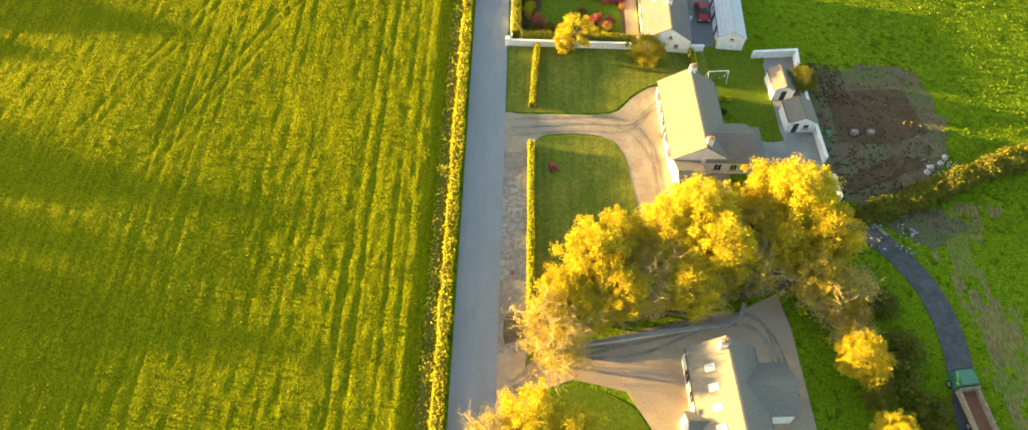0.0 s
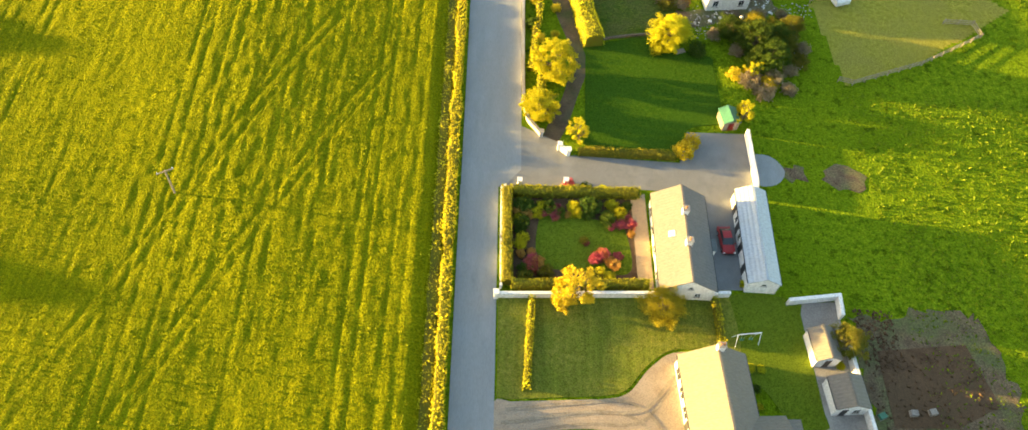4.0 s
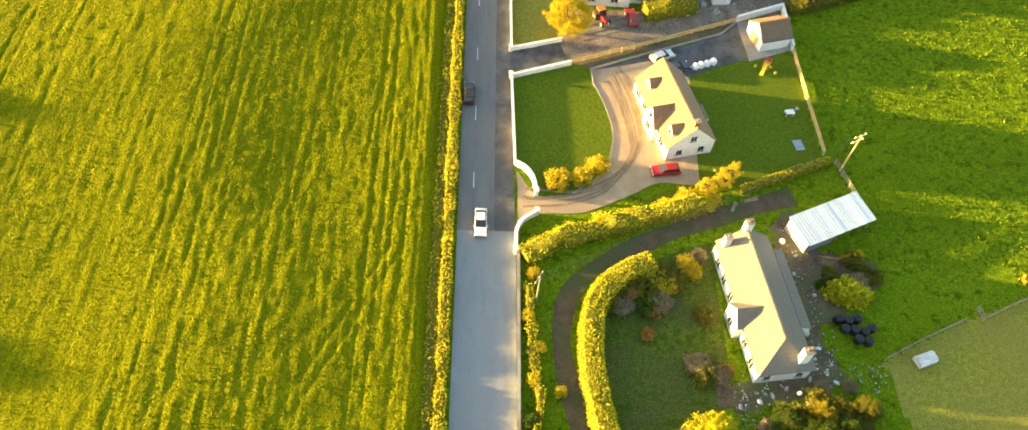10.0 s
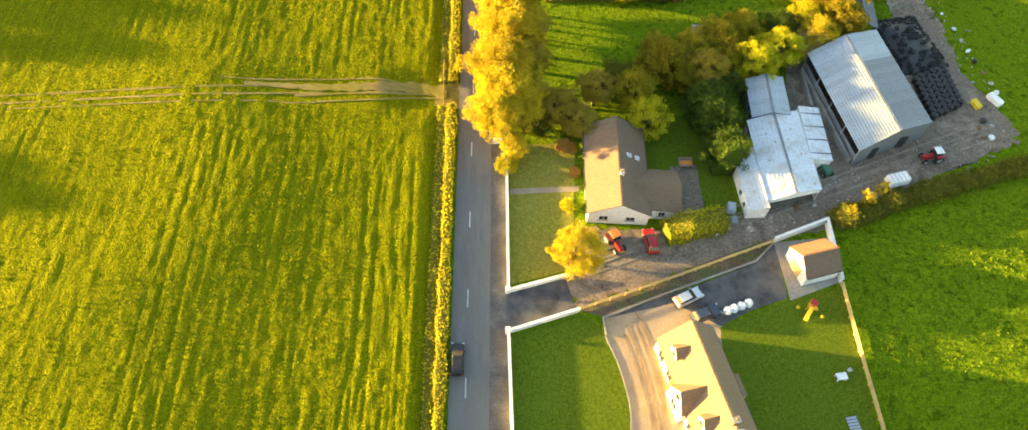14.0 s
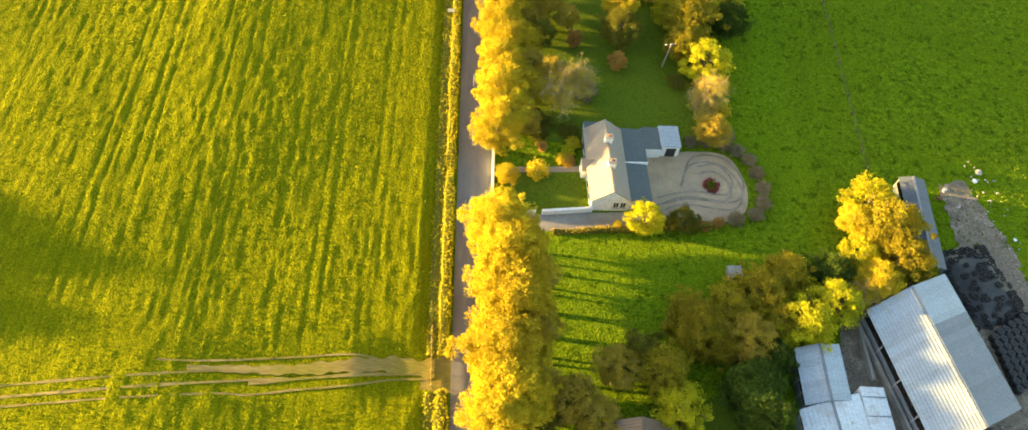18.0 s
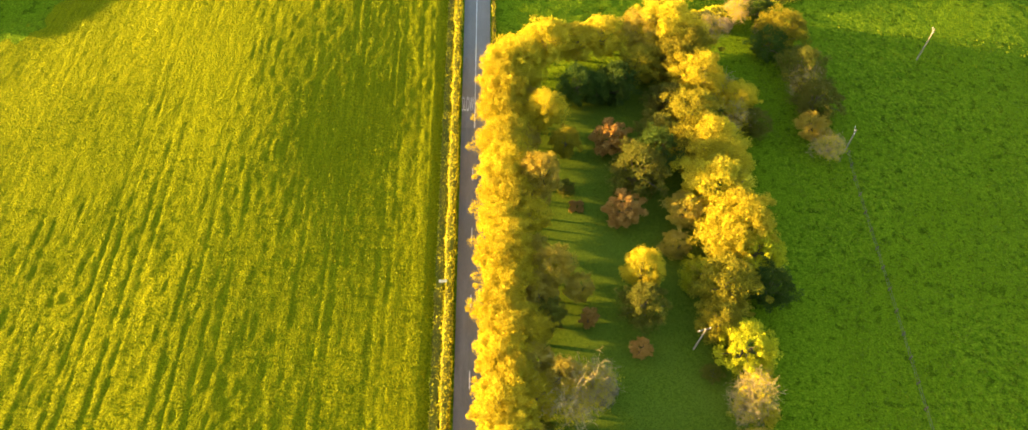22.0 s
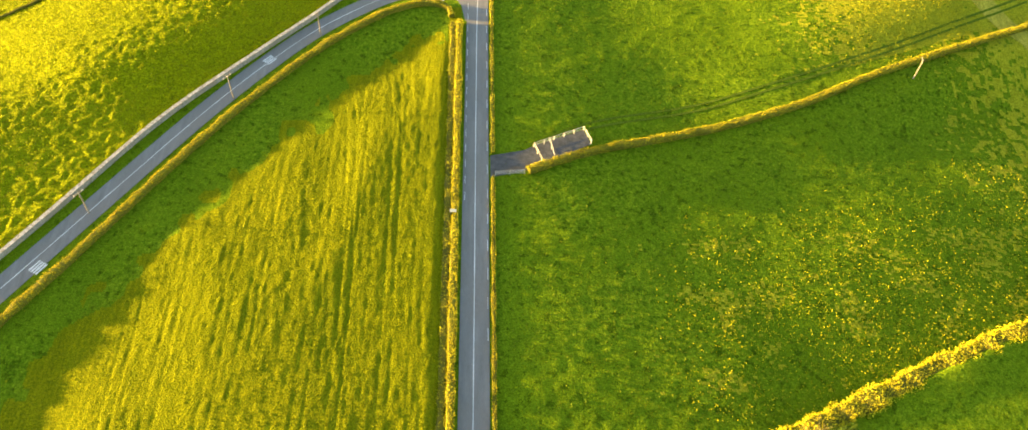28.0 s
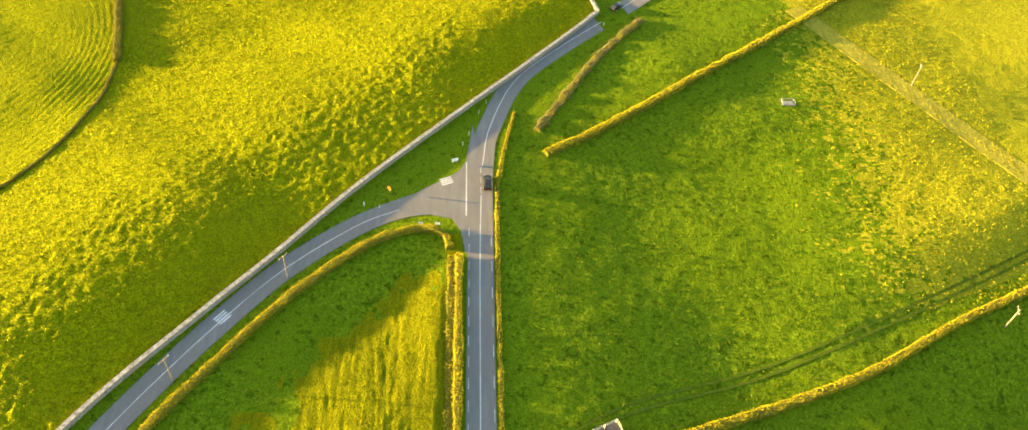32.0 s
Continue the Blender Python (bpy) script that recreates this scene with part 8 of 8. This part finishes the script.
box("tabletop", -0.75, 0.75, -0.5, 0.5, 0.66, 0.74, "white_plastic", t, "", 0.02)
for s in (-0.6, 0.6):
    for q in (-0.38, 0.38):
        box("leg", s - 0.05, s + 0.05, q - 0.05, q + 0.05, 0, 0.66, "white_plastic", t)
t = thing("garden_stool", 54.0, 194.4, 0.04, 20, "small grey stool beside the table", "stool")
box("seat", -0.25, 0.25, -0.25, 0.25, 0.4, 0.46, "steel", t)
for s in (-0.2, 0.2):
    box("leg", s - 0.04, s + 0.04, -0.2, 0.2, 0, 0.4, "steel", t)
t = thing("pallet_stack", 52.8, 186.9, 0.04, 10, "blue slatted pallets lying on the lawn", "pallet")
for k in range(5):
    box("slat", -0.75, 0.75, -1.0 + 0.42 * k, -0.68 + 0.42 * k, 0.12, 0.16, "tin_blue", t)
for s in (-0.65, 0.0, 0.65):
    box("bearer", s - 0.06, s + 0.06, -1.0, 1.0, 0, 0.12, "navy_paint", t)
t = thing("field_hut", 41.4, 257.6, 0.0, 3, "small grey hut with a pale roof in the field", "hut")
box("hut_body", -0.95, 0.95, -0.85, 0.85, 0, 1.3, "weathered_wood", t)
box("roof", -1.1, 1.1, -1.0, 1.0, 1.3, 1.4, "concrete", t)
box("hatch", -0.4, 0.4, -0.88, -0.85, 0.1, 1.0, "dark_trim", t)
t = thing("oil_tank", 41.5, 220.0, 0.02, -8, "grey-blue oil tank beside the hedge", "tank")
profile_solid("tank", [(-0.9, 0.3), (0.9, 0.3), (0.95, 0.8), (0.7, 1.4), (-0.7, 1.4), (-0.95, 0.8)], 0.6, "tin_blue", t)
for s in (-0.6, 0.6):
    box("block", -0.5, 0.5, s - 0.12, s + 0.12, 0, 0.3, "concrete", t)
t = thing("oil_tank", 41.6, 217.9, 0.02, 4, "small grey tank beside the lane", "tank")
profile_solid("tank", [(-0.6, 0.2), (0.6, 0.2), (0.6, 0.9), (0.4, 1.1), (-0.4, 1.1), (-0.6, 0.9)], 0.5, "tin_grey", t)
t = thing("yellow_skip", 87.9, 243.4, 0.02, 20, "yellow feed bin beside the bales", "bin")
box("bin", -0.5, 0.5, -0.9, 0.9, 0.05, 0.8, "yellow_paint", t, "", 0.05)
box("lid", -0.54, 0.54, -0.94, 0.94, 0.8, 0.86, "yellow_paint", t)
t = thing("white_tank", 91.6, 244.6, 0.02, 30, "white plastic tank lying on its side", "tank")
profile_solid("tank", [(-1.3, 0.1), (1.3, 0.1), (1.45, 0.6), (1.3, 1.1), (-1.3, 1.1), (-1.45, 0.6)], 0.55, "white_plastic", t)
box("cradle", -0.5, 0.5, -1.0, 1.0, 0, 0.12, "weathered_wood", t)
t = thing("green_shed", 38.9, 122.6, 0, 8, "small green-roofed playhouse at the yard corner", "shed")
box("cabin", -1.2, 1.2, -1.4, 1.4, 0, 1.7, "weathered_wood", t)
for s in (-1, 1):
    v = [(s * 1.35, -1.55, 1.6), (s * 1.35, 1.55, 1.6), (0, 1.55, 2.3), (0, -1.55, 2.3)]
    v += [(a, b, c + 0.07) for a, b, c in v]
    mesh_ob("roof_panel", v, [(0, 1, 2, 3), (7, 6, 5, 4), (0, 4, 5, 1), (1, 5, 6, 2), (2, 6, 7, 3), (3, 7, 4, 0)], "green_sheet", t)
box("door", -0.4, 0.4, -1.44, -1.4, 0, 1.5, "dark_red_paint", t)
t = thing("garden_bench", 17.6, 106.6, 0.03, 4, "dark garden seat with blue cushions", "bench")
box("seat", -0.7, 0.7, -0.25, 0.25, 0.38, 0.45, "dark_trim", t)
box("backrest", -0.7, 0.7, 0.22, 0.28, 0.45, 0.9, "dark_trim", t)
for s in (-0.6, 0.6):
    box("leg", s - 0.04, s + 0.04, -0.22, 0.22, 0, 0.38, "dark_trim", t)
    box("cushion", s * 0.5 - 0.28, s * 0.5 + 0.28, -0.22, 0.2, 0.45, 0.53, "tin_blue", t, "", 0.03)
t = thing("ring_feeder", 78.9, 539.2, float(height(78.9, 539.2)), 0, "pale metal cattle feeder in the field", "feeder")
for s in (-1, 1):
    box("side_rail", -1.6, 1.6, s * 0.9 - 0.05, s * 0.9 + 0.05, 0.8, 0.95, "steel", t)
    box("end_rail", s * 1.6 - 0.05, s * 1.6 + 0.05, -0.9, 0.9, 0.8, 0.95, "steel", t)
    for q in (-1, 1):
        box("leg", s * 1.6 - 0.05, s * 1.6 + 0.05, q * 0.9 - 0.05, q * 0.9 + 0.05, 0, 0.95, "steel", t)
box("trough", -1.5, 1.5, -0.8, 0.8, 0.05, 0.3, "concrete", t)
t = thing("manhole", 6.7, 52.0, 0.0, 0, "square concrete manhole cover in the pebble verge", "manhole")
box("slab", -0.5, 0.5, -0.5, 0.5, 0, 0.1, "concrete", t)
box("cover", -0.3, 0.3, -0.3, 0.3, 0.1, 0.13, "rust", t)

# loose stones, slates and broken blocks on the trampled ground


def litter(name, n, areas, lo, hi, material, label, seed, z=0.02):
    """Many small angular pieces lying about in the given rectangles."""
    rr = random.Random(seed)
    v, f = [], []
    for _ in range(n):
        x0, x1, y0, y1 = rr.choice(areas)
        x, y, a = rr.uniform(x0, x1), rr.uniform(y0, y1), rr.uniform(0, 6.28)
        sx, sy, sz = rr.uniform(lo, hi), rr.uniform(lo, hi) * 0.7, rr.uniform(lo, hi) * 0.5
        k = len(v)
        for cz, q in ((0.0, 1.0), (sz, rr.uniform(0.6, 0.95))):
            for px, py in ((-1, -1), (1, -1), (1, 1), (-1, 1)):
                ux, uy = px * sx * q / 2 * rr.uniform(0.7, 1.1), py * sy * q / 2 * rr.uniform(0.7, 1.1)
                v.append((x + ux * math.cos(a) - uy * math.sin(a), y + ux * math.sin(a) + uy * math.cos(a), z + cz))
        f += [(k + 4, k + 5, k + 6, k + 7), (k, k + 1, k + 5, k + 4), (k + 1, k + 2, k + 6, k + 5), (k + 2, k + 3, k + 7, k + 6), (k + 3, k, k + 4, k + 7)]
    return tagged(mesh_ob(name, v, f, material), label, "rubble", "", "stuff")


litter("loose_rubble", 420, [(36, 47, 142, 148), (46, 51, 146, 156), (46, 50, 156, 172), (36, 40, 140, 146), (44, 47, 148, 168), (52, 57, 146, 150)], 0.08, 0.32, "rubble", "loose stones and broken blocks round the farmhouse", 61)
litter("white_rubble", 40, [(37, 46, 143, 147.4), (46, 50, 148, 154), (49, 53, 128, 140)], 0.12, 0.4, "white_render", "white broken plaster and slabs on the ground", 62)
litter("loose_rubble", 260, [(86, 93, 238, 262), (74, 88, 228, 236), (56, 64, 222, 232), (85, 90, 262, 282), (44, 56, 216, 222)], 0.1, 0.45, "rubble", "scrap and stones along the edge of the farm yard", 63)
litter("field_stones", 80, [(64, 69, 70, 74)], 0.12, 0.36, "rubble", "heap of pale stones beside the dug plot", 64, 0.06)
litter("soil_clods", 700, [(50.8, 66, 74, 86), (51, 60, 67, 74), (51, 56, 84, 92)], 0.12, 0.45, "soil", "clods of dug brown soil", 65, 0.05)
litter("loose_rubble", 120, [(52, 60, 58, 64), (38, 49, 66, 71)], 0.12, 0.5, "rubble", "stones and scrap beside the lane", 66, 0.05)
for k, (x, y, a, lx, ly) in enumerate(((54.4, 62.4, 40, 0.5, 4.6), (51.6, 141.6, 20, 1.2, 0.4), (33.4, 137.0, 25, 1.7, 0.8), (40.6, 174.6, 60, 2.0, 0.5), (43.4, 176.0, 15, 2.2, 0.5))):
    t = thing("stacked_planks", x, y, 0.03, a, "pale weathered planks lying on the ground", "planks", "planks")
    for q in range(3):
        box("plank", -lx / 2 + 0.02 * q, lx / 2 - 0.05 * q, -ly / 2 + ly * q / 3, -ly / 2 + ly * (q + 0.92) / 3, 0.0, 0.12 + 0.05 * q, "weathered_wood", t)
